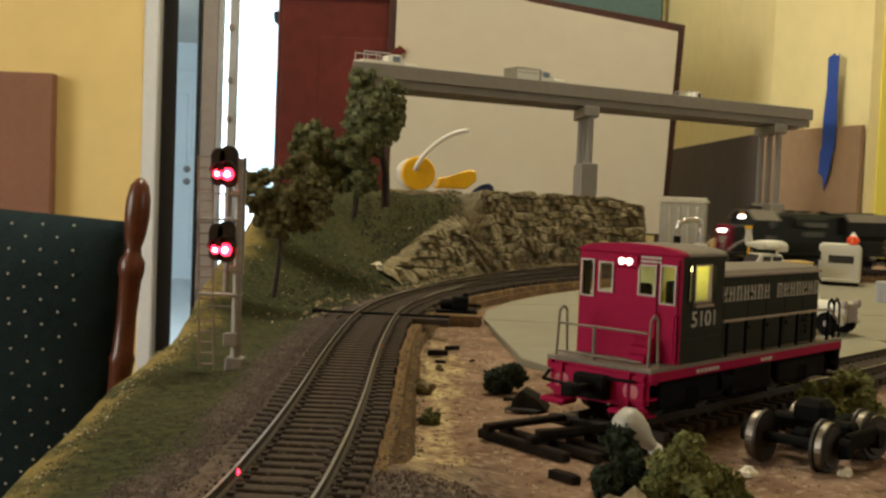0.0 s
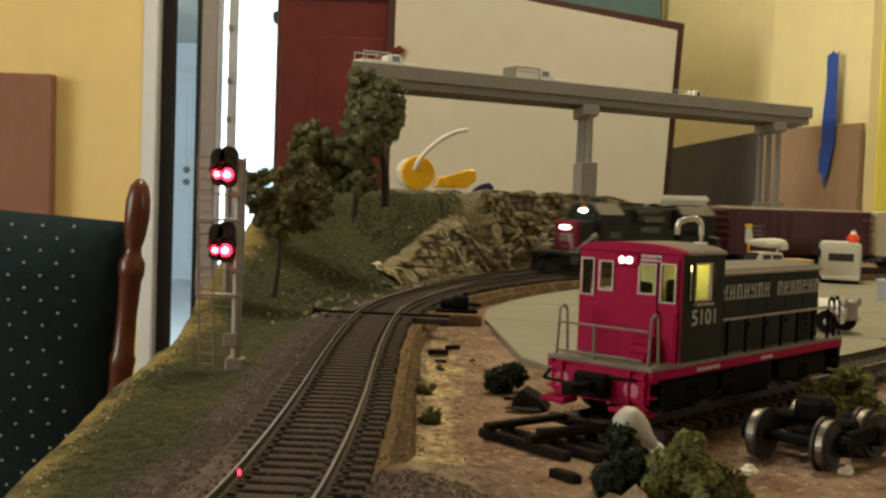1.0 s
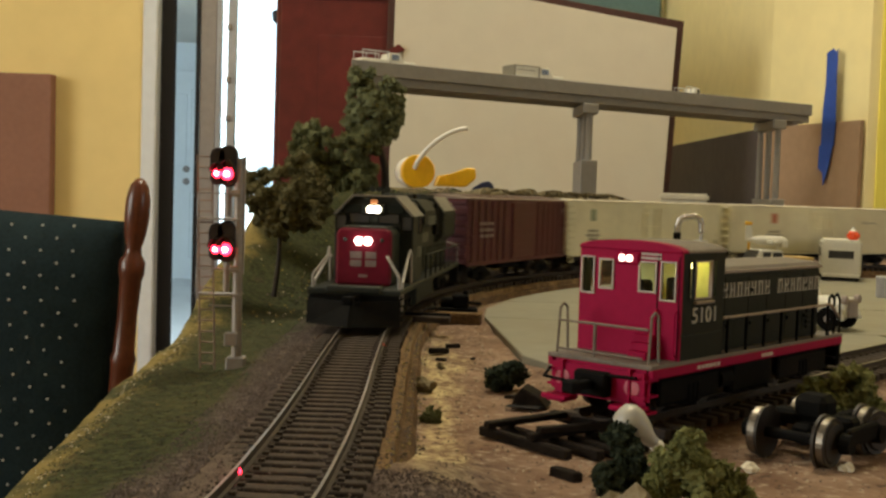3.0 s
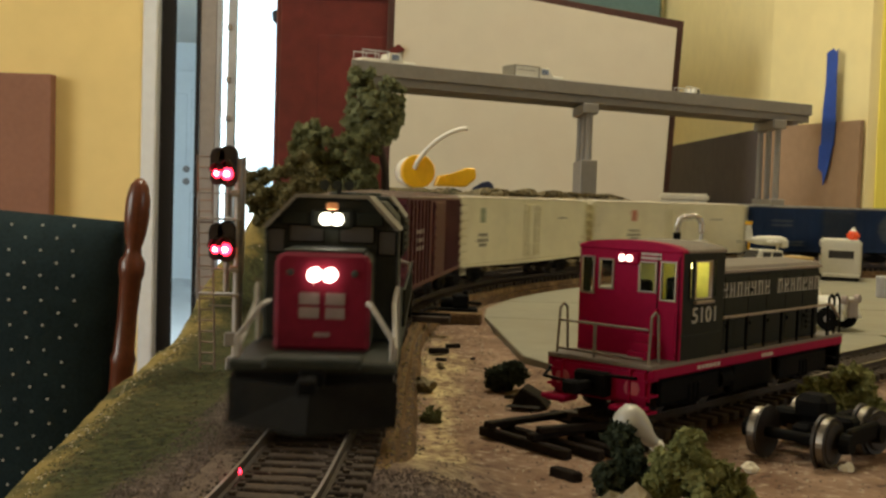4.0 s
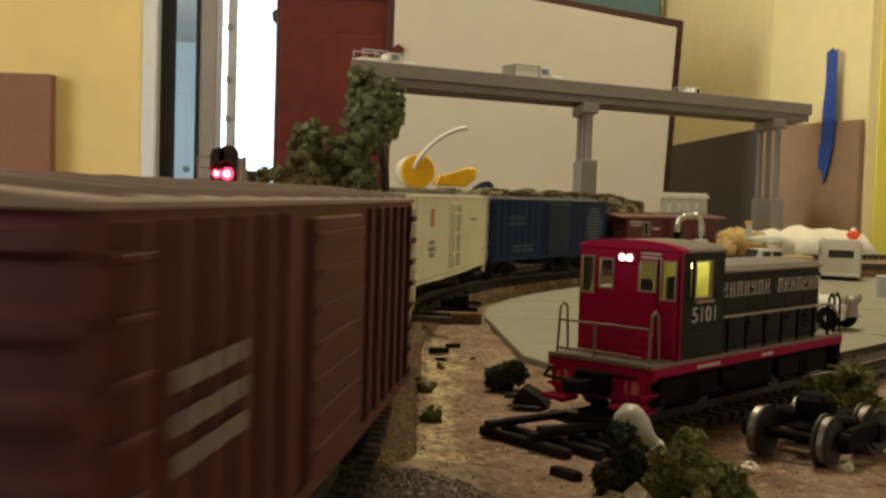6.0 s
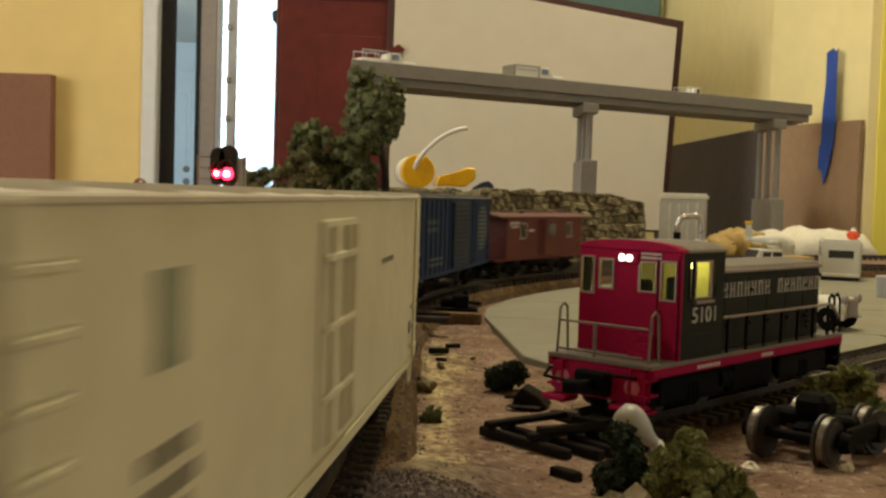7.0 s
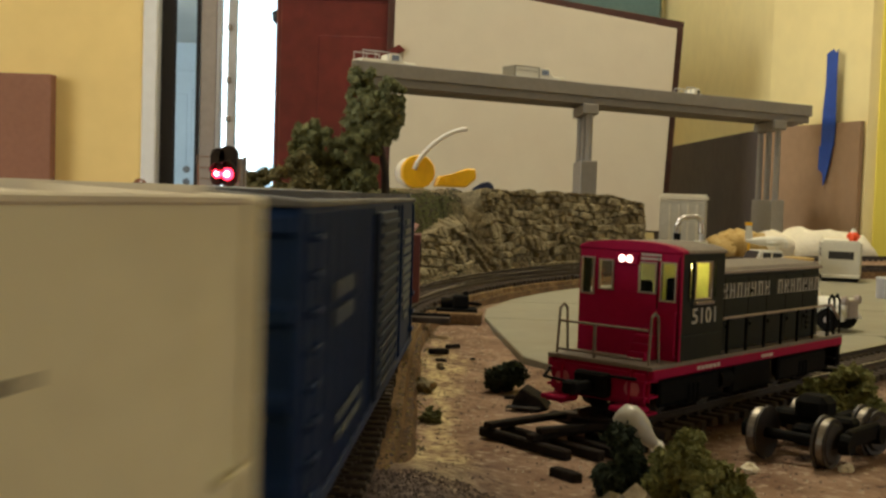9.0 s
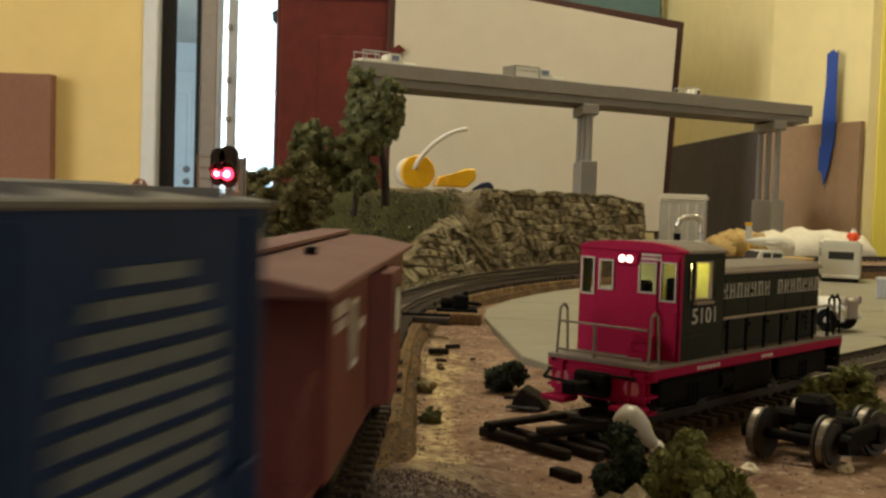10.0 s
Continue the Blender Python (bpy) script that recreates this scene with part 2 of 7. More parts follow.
def text_mesh(body, height, material, parent, name, m, depth=0.00015, width=None, bold=0.0):
    """Lettering as a flat raised mesh; x runs along the text, y up it."""
    c = bpy.data.curves.new(name, "FONT")
    c.body, c.size, c.extrude, c.offset = body, height * 1.37, depth, bold
    o = bpy.data.objects.new("tmp", c)
    scene.collection.objects.link(o)
    bpy.context.view_layer.update()
    me = bpy.data.meshes.new_from_object(o.evaluated_get(bpy.context.evaluated_depsgraph_get()))
    bpy.data.objects.remove(o)
    xs = [v.co.x for v in me.vertices]
    x0, x1 = min(xs), max(xs)
    f = (width / (x1 - x0)) if width else 1.0
    for v in me.vertices:
        v.co.x = (v.co.x - x0) * f
    me.materials.clear()
    me.materials.append(material)
    t = new(name, me)
    t.parent, t.matrix_basis = parent, m
    return t

# ================= the railway's line =================
ARC_Y, ARC_R, ARC_X = 0.42, 0.555, -0.0275
KNOTS = [(-0.10, -0.094), (-0.04, -0.072), (0.02, -0.0540), (0.08, -0.0405), (0.13, -0.0328), (0.17, -0.0280), (0.21, -0.0265),
         (0.26, -0.0263), (0.33, -0.0274), (0.38, -0.0278), (0.42, -0.0275)]


def line_points():
    ky, kx = np.array([k[0] for k in KNOTS]), np.array([k[1] for k in KNOTS])
    m = np.gradient(kx, ky)
    m[-1] = 0
    pts = []
    for y in np.linspace(-1.9, 0.42, 1161):
        if y < ky[0]:
            pts.append((kx[0] + m[0] * (y - ky[0]), y))
            continue
        i = min(int(np.searchsorted(ky, y, side="right")) - 1, len(ky) - 2)
        h = ky[i + 1] - ky[i]
        u = (y - ky[i]) / h
        pts.append(((2 * u**3 - 3 * u * u + 1) * kx[i] + (u**3 - 2 * u * u + u) * h * m[i] + (3 * u * u - 2 * u**3) * kx[i + 1] + (u**3 - u * u) * h * m[i + 1], y))
    for a in np.linspace(0, math.pi * 1.05, 900)[1:]:
        pts.append((ARC_X + ARC_R * (1 - math.cos(a)), ARC_Y + ARC_R * math.sin(a)))
    return np.array(pts)


LINE = line_points()
RUN = np.concatenate([[0], np.cumsum(np.linalg.norm(np.diff(LINE, axis=0), axis=1))])
RUN -= np.interp(0.0, LINE[:1161, 1], RUN[:1161])


def on_line(s):
    return np.array([np.interp(s, RUN, LINE[:, 0]), np.interp(s, RUN, LINE[:, 1])])


def along(s, side=0.0, z=0.0):
    """A place on the line, side metres to the right when going away, and the angle of the way."""
    p, d = on_line(s), on_line(s + 0.003) - on_line(s - 0.003)
    a = math.atan2(d[0], d[1])
    return Vector((p[0] + math.cos(a) * side, p[1] - math.sin(a) * side, z)), a


# ================= the layout's ground =================
EDGE = [(-1.9, -0.86), (-0.6, -0.37), (-0.3, -0.26), (0.0, -0.122), (0.10, -0.090), (0.20, -0.081), (0.24, -0.085), (0.318, -0.0953), (0.41, -0.1014), (0.50, -0.110), (0.60, -0.108), (1.42, -0.108)]


def edge_x(y):
    return float(np.interp(y, [e[0] for e in EDGE], [e[1] for e in EDGE]))


def fbm(x, y, f, o=3):
    return noise.fractal(Vector((x * f, y * f, 3.7)), 1.0, 2.0, o)


CRV = LINE[::3]
CRS = RUN[::3]


def side_of(x, y):
    """Metres to the outside of the line, and how far along it, of a place."""
    d2 = (CRV[:, 0] - x) ** 2 + (CRV[:, 1] - y) ** 2
    i = int(d2.argmin())
    j = min(max(i, 1), len(CRV) - 2)
    t = CRV[j + 1] - CRV[j - 1]
    cr = t[0] * (y - CRV[j, 1]) - t[1] * (x - CRV[j, 0])
    return math.copysign(math.sqrt(d2[i]), cr), float(CRS[i])


def sm(a, b, v):
    v = min(max((v - a) / (b - a), 0.0), 1.0)
    return v * v * (3 - 2 * v)


def branch(s):
    """How far outside the main line the diverging track lies."""
    return 0.31 * max(s - 0.50, 0.0) ** 2


def hill(d, s, x, y):
    e = d - branch(s)
    if e < 0.02 or s < 0.40 or s > 1.02:
        return 0.0
    grow = sm(0.41, 0.60, s) * (1 - sm(0.972, 0.990, s))
    w = 0.120 + (0.022 - 0.120) * sm(0.56, 0.82, s)
    back = 1 - sm(0.12, 0.15, e) * sm(0.60, 0.75, s)
    knob = 0.004 * fbm(x, y, 18)
    return max(0.0, grow * back * ((0.0535 + knob) * sm(0.026, 0.026 + w, e) + 0.003 * sm(0.024, 0.05, e)))


def ground_z(x, y):
    d, s = side_of(x, y)
    if d > 0:
        q = d - branch(s)
        z = -0.0040 - 0.0026 * sm(0.019, 0.05, q) + 0.0012 * fbm(x, y, 40) * sm(0.018, 0.03, q)
        z += hill(d, s, x, y) * (1 + 0.08 * fbm(x, y, 60))
        e = x - edge_x(y)
        z -= 0.004 * (1 - sm(0.0, 0.012, e))
        if s > 0.96:
            z -= 0.004 * sm(0.975, 0.995, s) * sm(0.026, 0.04, q)
    else:
        z = -0.0105 + 0.0007 * fbm(x, y, 55) + 0.0020 * sm(0.48, 0.56, s) * sm(0.024, 0.030, -d) * (1 - sm(0.05, 0.07, -d))
        near = (1 - sm(0.20, 0.255, y)) * (1 - sm(0.020, 0.046, -d))
        z += near * 0.0070
    return z, d, s


def make_ground():
    ys = np.concatenate([np.linspace(-1.9, 0.1, 22)[:-1], np.linspace(0.1, 1.0, 236), np.linspace(1.0, 1.42, 30)[1:]])
    us = np.concatenate([np.linspace(0, 0.42, 116), np.linspace(0.42, 1.36, 20)[1:]])
    verts, faces, grass, ballast, ochre, rock = [], [], [], [], [], []
    for y in ys:
        e, far = edge_x(y), (1.75 if y < 1.235 else 0.47)
        for u in us:
            x = e + (u if far > 1 else u / 1.36 * (far - e))
            z, d, s = ground_z(x, y)
            verts.append((x, y, z))
            n1 = fbm(x, y, 30)
            d = d - branch(s) if d > 0 and s > 0.5 else d
            g = sm(0.0225, 0.0310, d + 0.006 * n1) if d > 0 else 0.0
            h = z > 0.004
            b = 1.0 if (d > 0 and d < 0.045) else (1 - sm(0.20, 0.25, y + 0.02 * n1)) * (1 - sm(0.03, 0.05, -d + 0.006 * n1))
            slope = 0.8 * sm(0.60, 0.70, s) * sm(0.024, 0.03, d) * (1 - sm(0.034 + 0.012 * sm(0.7, 0.8, s), 0.05 + 0.012 * sm(0.7, 0.8, s), d + 0.012 * n1)) if d > 0 else 0.0
            slope = max(slope, (0.9 * sm(0.74, 0.80, s + 0.03 * n1) if d > 0 else 0) * sm(0.02, 0.026, d))
            o = 0.0
            if d < 0:
                o = sm(0.0, 0.5, 0.75 + 0.9 * fbm(x, y, 26) - abs(-d - 0.0275) / 0.0100) * (1 - sm(0.42, 0.48, y))
            else:
                o = 0.75 * (1 - sm(0.003, 0.014, x - e + 0.010 * n1)) + 0.35 * sm(0.25, 0.55, fbm(x, y, 21)) * sm(0.70, 0.78, s)
            grass.append(g)
            ballast.append(b)
            ochre.append(min(o, 1.0))
            rock.append(slope)
    nx = len(us)
    for j in range(len(ys) - 1):
        for i in range(nx - 1):
            a = j * nx + i
            faces.append((a, a + 1, a + nx + 1, a + nx))
    # a skirt down the layout's edge
    k = len(verts)
    for j in range(len(ys)):
        v = verts[j * nx]
        verts.append((v[0] + 0.002, v[1], -0.06))
        for lst in (grass, ballast, ochre, rock):
            lst.append(0.0)
    for j in range(len(ys) - 1):
        faces.append((j * nx, (j + 1) * nx, k + j + 1, k + j))
    me = bpy.data.meshes.new("ground")
    me.from_pydata(verts, [], faces)
    for nm, vals in (("grass", grass), ("ballast", ballast), ("ochre", ochre), ("rock", rock)):
        at = me.attributes.new(nm, "FLOAT", "POINT")
        at.data.foreach_set("value", vals)
    me.polygons.foreach_set("use_smooth", [True] * len(me.polygons))
    me.materials.append(ground_material())
    return tagged(new("ground", me), "model landscape of brown dirt, dull grass and ballast", "ground", kind="structure")


def ground_material():
    m = bpy.data.materials.new("model_ground")
    m.use_nodes = True
    nt, n = m.node_tree, m.node_tree.nodes
    b = n["Principled BSDF"]
    b.inputs["Roughness"].default_value = 0.95
    b.inputs["Specular IOR Level"].default_value = 0.2
    tc = n.new("ShaderNodeTexCoord")

    def noi(scale, detail=5):
        q = n.new("ShaderNodeTexNoise")
        q.inputs["Scale"].default_value, q.inputs["Detail"].default_value = scale, detail
        nt.links.new(tc.outputs["Object"], q.inputs["Vector"])
        return q.outputs[0]

    def rng(v, a, c, lo=0.0, hi=1.0):
        q = n.new("ShaderNodeMapRange")
        for k, val in (("From Min", a), ("From Max", c), ("To Min", lo), ("To Max", hi)):
            q.inputs[k].default_value = val
        nt.links.new(v, q.inputs["Value"])
        return q.outputs[0]

    def mixc(f, a, c):
        q = n.new("ShaderNodeMix")
        q.data_type = "RGBA"
        for key, v in (("A", a), ("B", c)):
            if isinstance(v, tuple):
                q.inputs[key].default_value = (*v, 1)
            else:
                nt.links.new(v, q.inputs[key])
        nt.links.new(f, q.inputs["Factor"])
        return q.outputs["Result"]

    def attr(name):
        q = n.new("ShaderNodeAttribute")
        q.attribute_name = name
        return q.outputs["Fac"]

    def mul(a, c):
        q = n.new("ShaderNodeMath")
        q.operation, q.use_clamp = "MULTIPLY", True
        nt.links.new(a, q.inputs[0])
        nt.links.new(c, q.inputs[1])
        return q.outputs[0]
    coarse, mid, fine = noi(14), noi(70), noi(420, 6)
    dirt = mixc(rng(mid, 0.35, 0.7), (0.175, 0.103, 0.066), (0.335, 0.222, 0.150))
    dirt = mixc(rng(fine, 0.55, 0.70, 0, 0.8), dirt, (0.46, 0.37, 0.27))
    dirt = mixc(rng(fine, 0.40, 0.30, 0, 0.7), dirt, (0.05, 0.03, 0.02))
    ochre = mixc(rng(fine, 0.3, 0.7), (0.42, 0.31, 0.13), (0.66, 0.54, 0.30))
    col = mixc(mul(mul(attr("ochre"), rng(mid, 0.34, 0.52)), rng(fine, 0.36, 0.56)), dirt, ochre)
    bal = mixc(rng(fine, 0.32, 0.68), (0.045, 0.032, 0.027), (0.185, 0.140, 0.120))
    col = mixc(mul(attr("ballast"), rng(fine, 0.1, 0.3)), col, bal)
    gr = mixc(rng(fine, 0.35, 0.65), (0.017, 0.022, 0.008), (0.060, 0.066, 0.023))
    gr = mixc(rng(coarse, 0.50, 0.70, 0, 0.7), gr, (0.078, 0.074, 0.026))
    gr = mixc(rng(mid, 0.60, 0.75, 0, 0.6), gr, (0.070, 0.045, 0.025))
    gr = mixc(mul(attr("ochre"), rng(mid, 0.35, 0.55)), gr, (0.30, 0.22, 0.07))
    col = mixc(mul(attr("grass"), rng(mid, 0.12, 0.32)), col, gr)
    rk = mixc(rng(mid, 0.35, 0.65), (0.075, 0.052, 0.028), (0.235, 0.175, 0.100))
    rk = mixc(rng(fine, 0.55, 0.8, 0, 0.8), rk, (0.42, 0.36, 0.26))
    col = mixc(mul(attr("rock"), rng(coarse, 0.3, 0.5)), col, rk)
    nt.links.new(col, b.inputs["Base Color"])
    bp = n.new("ShaderNodeBump")
    bp.inputs["Strength"].default_value, bp.inputs["Distance"].default_value = 0.9, 0.0009
    nt.links.new(fine, bp.inputs["Height"])
    nt.links.new(bp.outputs[0], b.inputs["Normal"])
    return m


GROUND = make_ground()


def make_benchwork():
    """The plywood table and legs that carry the layout."""
    b = thing("benchwork", "plain plywood table carrying the model railway", "table", kind="structure")
    rim = [(e[1] + 0.006, e[0]) for e in EDGE]
    part("tabletop", prism(rim + [(0.46, 1.42), (0.46, 1.235), (1.20, 1.235), (1.20, 0.2), (1.0, -0.3), (0.48, -1.9)], "z", -0.085, -0.058), M_PLY, b)
    for x, y in ((-0.06, 0.45), (0.40, 1.20), (1.12, 1.15), (1.05, 0.0), (0.0, -0.4), (-0.62, -1.75), (0.38, -1.75)):
        part("leg", box(x - 0.03, x + 0.03, y - 0.03, y + 0.03, -0.85, -0.085, 0.003), M_PLY, b)


M_PLY = mat("bare_plywood", (0.42, 0.29, 0.16), 0.7, var=0.2, scale=8, bump=0.1)
make_benchwork()


def speckle(name, label, category, count, place, size, colors, seed, flat=0.6):
    """Many small irregular grains scattered on the ground, one mesh."""
    rnd = random.Random(seed)
    verts, faces, mats = [], [], []
    made = 0
    while made < count:
        p = place(rnd)
        if p is None:
            continue
        x, y, z = p
        r = size * rnd.uniform(0.45, 1.25)
        k = len(verts)
        a = rnd.uniform(0, 6.28)
        for i in range(4):
            verts.append((x + r * math.cos(a + i * 1.57) * rnd.uniform(0.6, 1.2), y + r * math.sin(a + i * 1.57) * rnd.uniform(0.6, 1.2), z - r * 0.25))
        verts.append((x + r * rnd.uniform(-0.4, 0.4), y + r * rnd.uniform(-0.4, 0.4), z + r * flat * rnd.uniform(0.7, 1.5)))
        c = rnd.randrange(len(colors))
        for i in range(4):
            faces.append((k + i, k + (i + 1) % 4, k + 4))
            mats.append(c)
        made += 1
    me = bpy.data.meshes.new(name)
    me.from_pydata(verts, [], faces)
    for c in colors:
        me.materials.append(c)
    me.polygons.foreach_set("material_index", mats)
    return tagged(new(name, me), label, category, kind="stuff")


# ================= track =================


def sweep_rail(samples, side, z_top, parent, name="rail", mats=None):
    prof = [(-0.0008, -0.0021), (-0.0008, -0.0018), (-0.00026, -0.0015), (-0.00026, -0.0006), (-0.00034, -0.0004), (-0.00030, 0.0),
            (0.00030, 0.0), (0.00034, -0.0004), (0.00026, -0.0006), (0.00026, -0.0015), (0.0008, -0.0018), (0.0008, -0.0021)]
    verts, faces, mi = [], [], []
    for p, a in samples:
        for dx, dz in prof:
            verts.append((p[0] + math.cos(a) * (side + dx), p[1] - math.sin(a) * (side + dx), z_top + dz))
    n = len(prof)
    for j in range(len(samples) - 1):
        for i in range(n):
            faces.append((j * n + i, j * n + (i + 1) % n, (j + 1) * n + (i + 1) % n, (j + 1) * n + i))
            mi.append(0 if i == 5 else 1)
    faces.append(tuple(range(n)))
    faces.append(tuple(range((len(samples) - 1) * n, len(samples) * n)))
    mi += [1, 1]
    me = bpy.data.meshes.new(name)
    me.from_pydata(verts, [], faces)
    for q in mats or (M_RAIL, M_RAILSIDE):
        me.materials.append(q)
    me.polygons.foreach_set("material_index", mi)
    o = new(name, me)
    o.parent = parent
    return o


def strip(samples, half_top, z_top, half_bot, z_bot, material, parent, name, wob=0.0):
    verts, faces = [], []
    for k, (p, a) in enumerate(samples):
        for dx, dz in ((-half_bot, z_bot), (-half_top, z_top), (half_top, z_top), (half_bot, z_bot)):
            q = dx + wob * noise.noise(Vector((k * 0.11, dx * 90, 0)))
            verts.append((p[0] + math.cos(a) * q, p[1] - math.sin(a) * q, dz))
    for j in range(len(samples) - 1):
        for i in range(3):
            faces.append((j * 4 + i, j * 4 + i + 1, j * 4 + i + 5, j * 4 + i + 4))
    me = bpy.data.meshes.new(name)
    me.from_pydata(verts, [], faces)
    me.materials.append(material)
    o = new(name, me)
    o.parent = parent
    return o


def tie_mesh(length=0.0295):
    bm = box(-length / 2, length / 2, -0.00145, 0.00145, -0.0045, -0.0021, 0.00025)
    for sx in (-1, 1):
        for dx in (-0.0019, 0.0019):
            box(sx * 0.00825 + dx - 0.0006, sx * 0.00825 + dx + 0.0006, -0.0006, 0.0006, -0.0022, -0.0015, 0, bm)
    return bm


M_BED = mat("packed_brown_ballast", (0.075, 0.056, 0.045), 0.95, scale=330, bump=1.0, spec=0.15, second=(0.185, 0.142, 0.115))


def make_main_track():
    track = thing("railway_track", "curved model railway track with dark ties on cork", "track", kind="structure")
    sam = [along(s) for s in np.arange(-1.85, 1.95, 0.008)]
    for side in (-0.00825, 0.00825):
        sweep_rail(sam, side, 0.0, track)
    fine = [along(s) for s in np.arange(-1.85, 1.95, 0.006)]
    strip(fine, 0.0178, -0.0044, 0.0184, -0.0074, M_CORK, track, "cork_roadbed", 0.0012)
    strip(fine, 0.0202, -0.0072, 0.0216, -0.0110, M_CORKD, track, "cork_base", 0.0014)
    # ballast packed between the ties, and spilt over their outer ends
    bed = []
    for k, s in enumerate(np.arange(-1.85, 1.95, 0.004)):
        for q in (-0.0185, -0.0160, -0.0100, -0.0060, -0.0020, 0.0030, 0.0072):
            p, a = along(s, q, -0.00272 - 0.0014 * sm(0.20, 0.25, s) + 0.00012 * noise.noise(Vector((s * 700, q * 900, 0))) + ((0.0008 if s < 0.235 else 0.0002) if q < -0.009 else 0) - (0.0018 if q == -0.0185 else 0) - (0.0012 if q > 0.007 else 0))
            bed.append(tuple(p))
    nb = len(bed) // 7
    me = bpy.data.meshes.new("ballast_bed")
    me.from_pydata(bed, [], [(j * 7 + i, j * 7 + i + 1, j * 7 + i + 8, j * 7 + i + 7) for j in range(nb - 1) for i in range(6)])
    me.materials.append(M_BED)
    o = new("ballast_bed", me)
    o.parent = track
    first, rnd = None, random.Random(4)
    rest = bmesh.new()
    for s in np.arange(-1.8, 1.9, 0.0058):
        p, a = along(s)
        m = Matrix.Translation(p) @ Matrix.Rotation(-a + rnd.uniform(-0.012, 0.012), 4, "Z") @ Matrix.Translation((rnd.uniform(-0.0004, 0.0004), 0, 0))
        if 0.12 < s < 1.05:
            if first is None:
                first = part("tie", tie_mesh(), M_TIE, track)
                first.matrix_basis = m
            else:
                share(first, m, track)
        else:
            q = bmesh.new()
            bmesh.ops.create_cube(q, size=1)
            for v in q.verts:
                v.co = (v.co.x * 0.0295, v.co.y * 0.0029, -0.0033 + v.co.z * 0.0024)
            merge(rest, q, m)
    tagged(part("tie_run", rest, M_TIE, track), kind="stuff")
    # the turnout's blades, check rails and long ties
    for s0, s1, a0, a1 in ((0.470, 0.505, 0.0070, 0.0070), (0.590, 0.640, 0.0062, 0.0062)):
        blade = []
        for k in range(18):
            u = k / 25
            p, a = along(s0 + (s1 - s0) * u, a0 + (a1 - a0) * u * u)
            blade.append((p, a))
        sweep_rail(blade, 0.0, -0.0001, track, "switch_blade")
    for s in (0.4615, 0.4685):
        p, a = along(s)
        part("head_tie", box(-0.0225, 0.0300, -0.0016, 0.0016, -0.0045, -0.0019, 0.0003), M_TIE, track,
             m=Matrix.Translation(p) @ Matrix.Rotation(-a, 4, "Z"))
    p, a = along(0.465)
    part("throw_bar", box(-0.0240, 0.0300, -0.0009, 0.0009, -0.0018, -0.0008, 0.0002), M_BLACK, track, m=Matrix.Translation(p) @ Matrix.Rotation(-a, 4, "Z"))
    return track


TRACK = make_main_track()


def make_branch():
    """The turnout's outer route, drawing away from the main line round the bend."""
    t = thing("branch_track", "diverging model track on dark ties round the bend", "track", kind="structure")
    sam = [along(s, -branch(s)) for s in np.arange(0.50, 1.30, 0.008)]
    for side in (-0.00825, 0.00825):
        sweep_rail(sam, side, 0.0, t)
    first = None
    for s in np.arange(0.655, 1.25, 0.0058):
        p, a = along(s, -branch(s))
        m = Matrix.Translation(p) @ Matrix.Rotation(-a - 0.62 * (s - 0.5), 4, "Z")
        if first is None:
            first = part("tie", tie_mesh(), M_TIE, t)
            first.matrix_basis = m
        else:
            share(first, m, t)
    verts, faces = [], []
    arcs = np.arange(0.56, 1.28, 0.006)
    for s in arcs:
        for q in (-0.022, -0.016, 0.0, 0.012):
            p, a = along(s, -branch(s) + q, -0.0031 + 0.0004 * noise.noise(Vector((s * 300, q * 500, 3))) - (0.0022 if q == -0.022 else 0))
            verts.append(tuple(p))
    for j in range(len(arcs) - 1):
        for i in range(3):
            faces.append((j * 4 + i, j * 4 + i + 1, j * 4 + i + 5, j * 4 + i + 4))
    me = bpy.data.meshes.new("ballast_bed")
    me.from_pydata(verts, [], faces)
    me.materials.append(M_BED)
    o = new("ballast_bed", me)
    o.parent = t


make_branch()

# the siding on which the switcher stands
SID_A = radians(42.2)
AXD = Vector((math.sin(SID_A), math.cos(SID_A), 0))
NEAR = Vector((math.cos(SID_A), -math.sin(SID_A), 0))
SID_Z = -0.0036
CORNER = Vector((0.0580, 0.2650, 0.0))
SID_0 = CORNER - NEAR * 0.0149


def make_siding():
    t = thing("siding_track", "straight model siding with bright rails and dark ties", "track", kind="structure")
    sam = [(SID_0 + AXD * u, SID_A) for u in np.linspace(-0.008, 1.0, 60)]
    for side in (-0.00825, 0.00825):
        sweep_rail(sam, side, SID_Z, t)
    first = None
    rest = bmesh.new()
    for k, u in enumerate(np.arange(-0.004, 0.98, 0.0058)):
        m = Matrix.Translation(SID_0 + AXD * u + Vector((0, 0, SID_Z))) @ Matrix.Rotation(-SID_A, 4, "Z")
        if u < 0.5:
            if first is None:
                first = part("tie", tie_mesh(0.031), M_TIE, t)
                first.matrix_basis = m
            else:
                share(first, m, t)
        else:
            merge(rest, tie_mesh(0.031), m)
    tagged(part("tie_run", rest, M_TIE, t), kind="stuff")
    return t


make_siding()


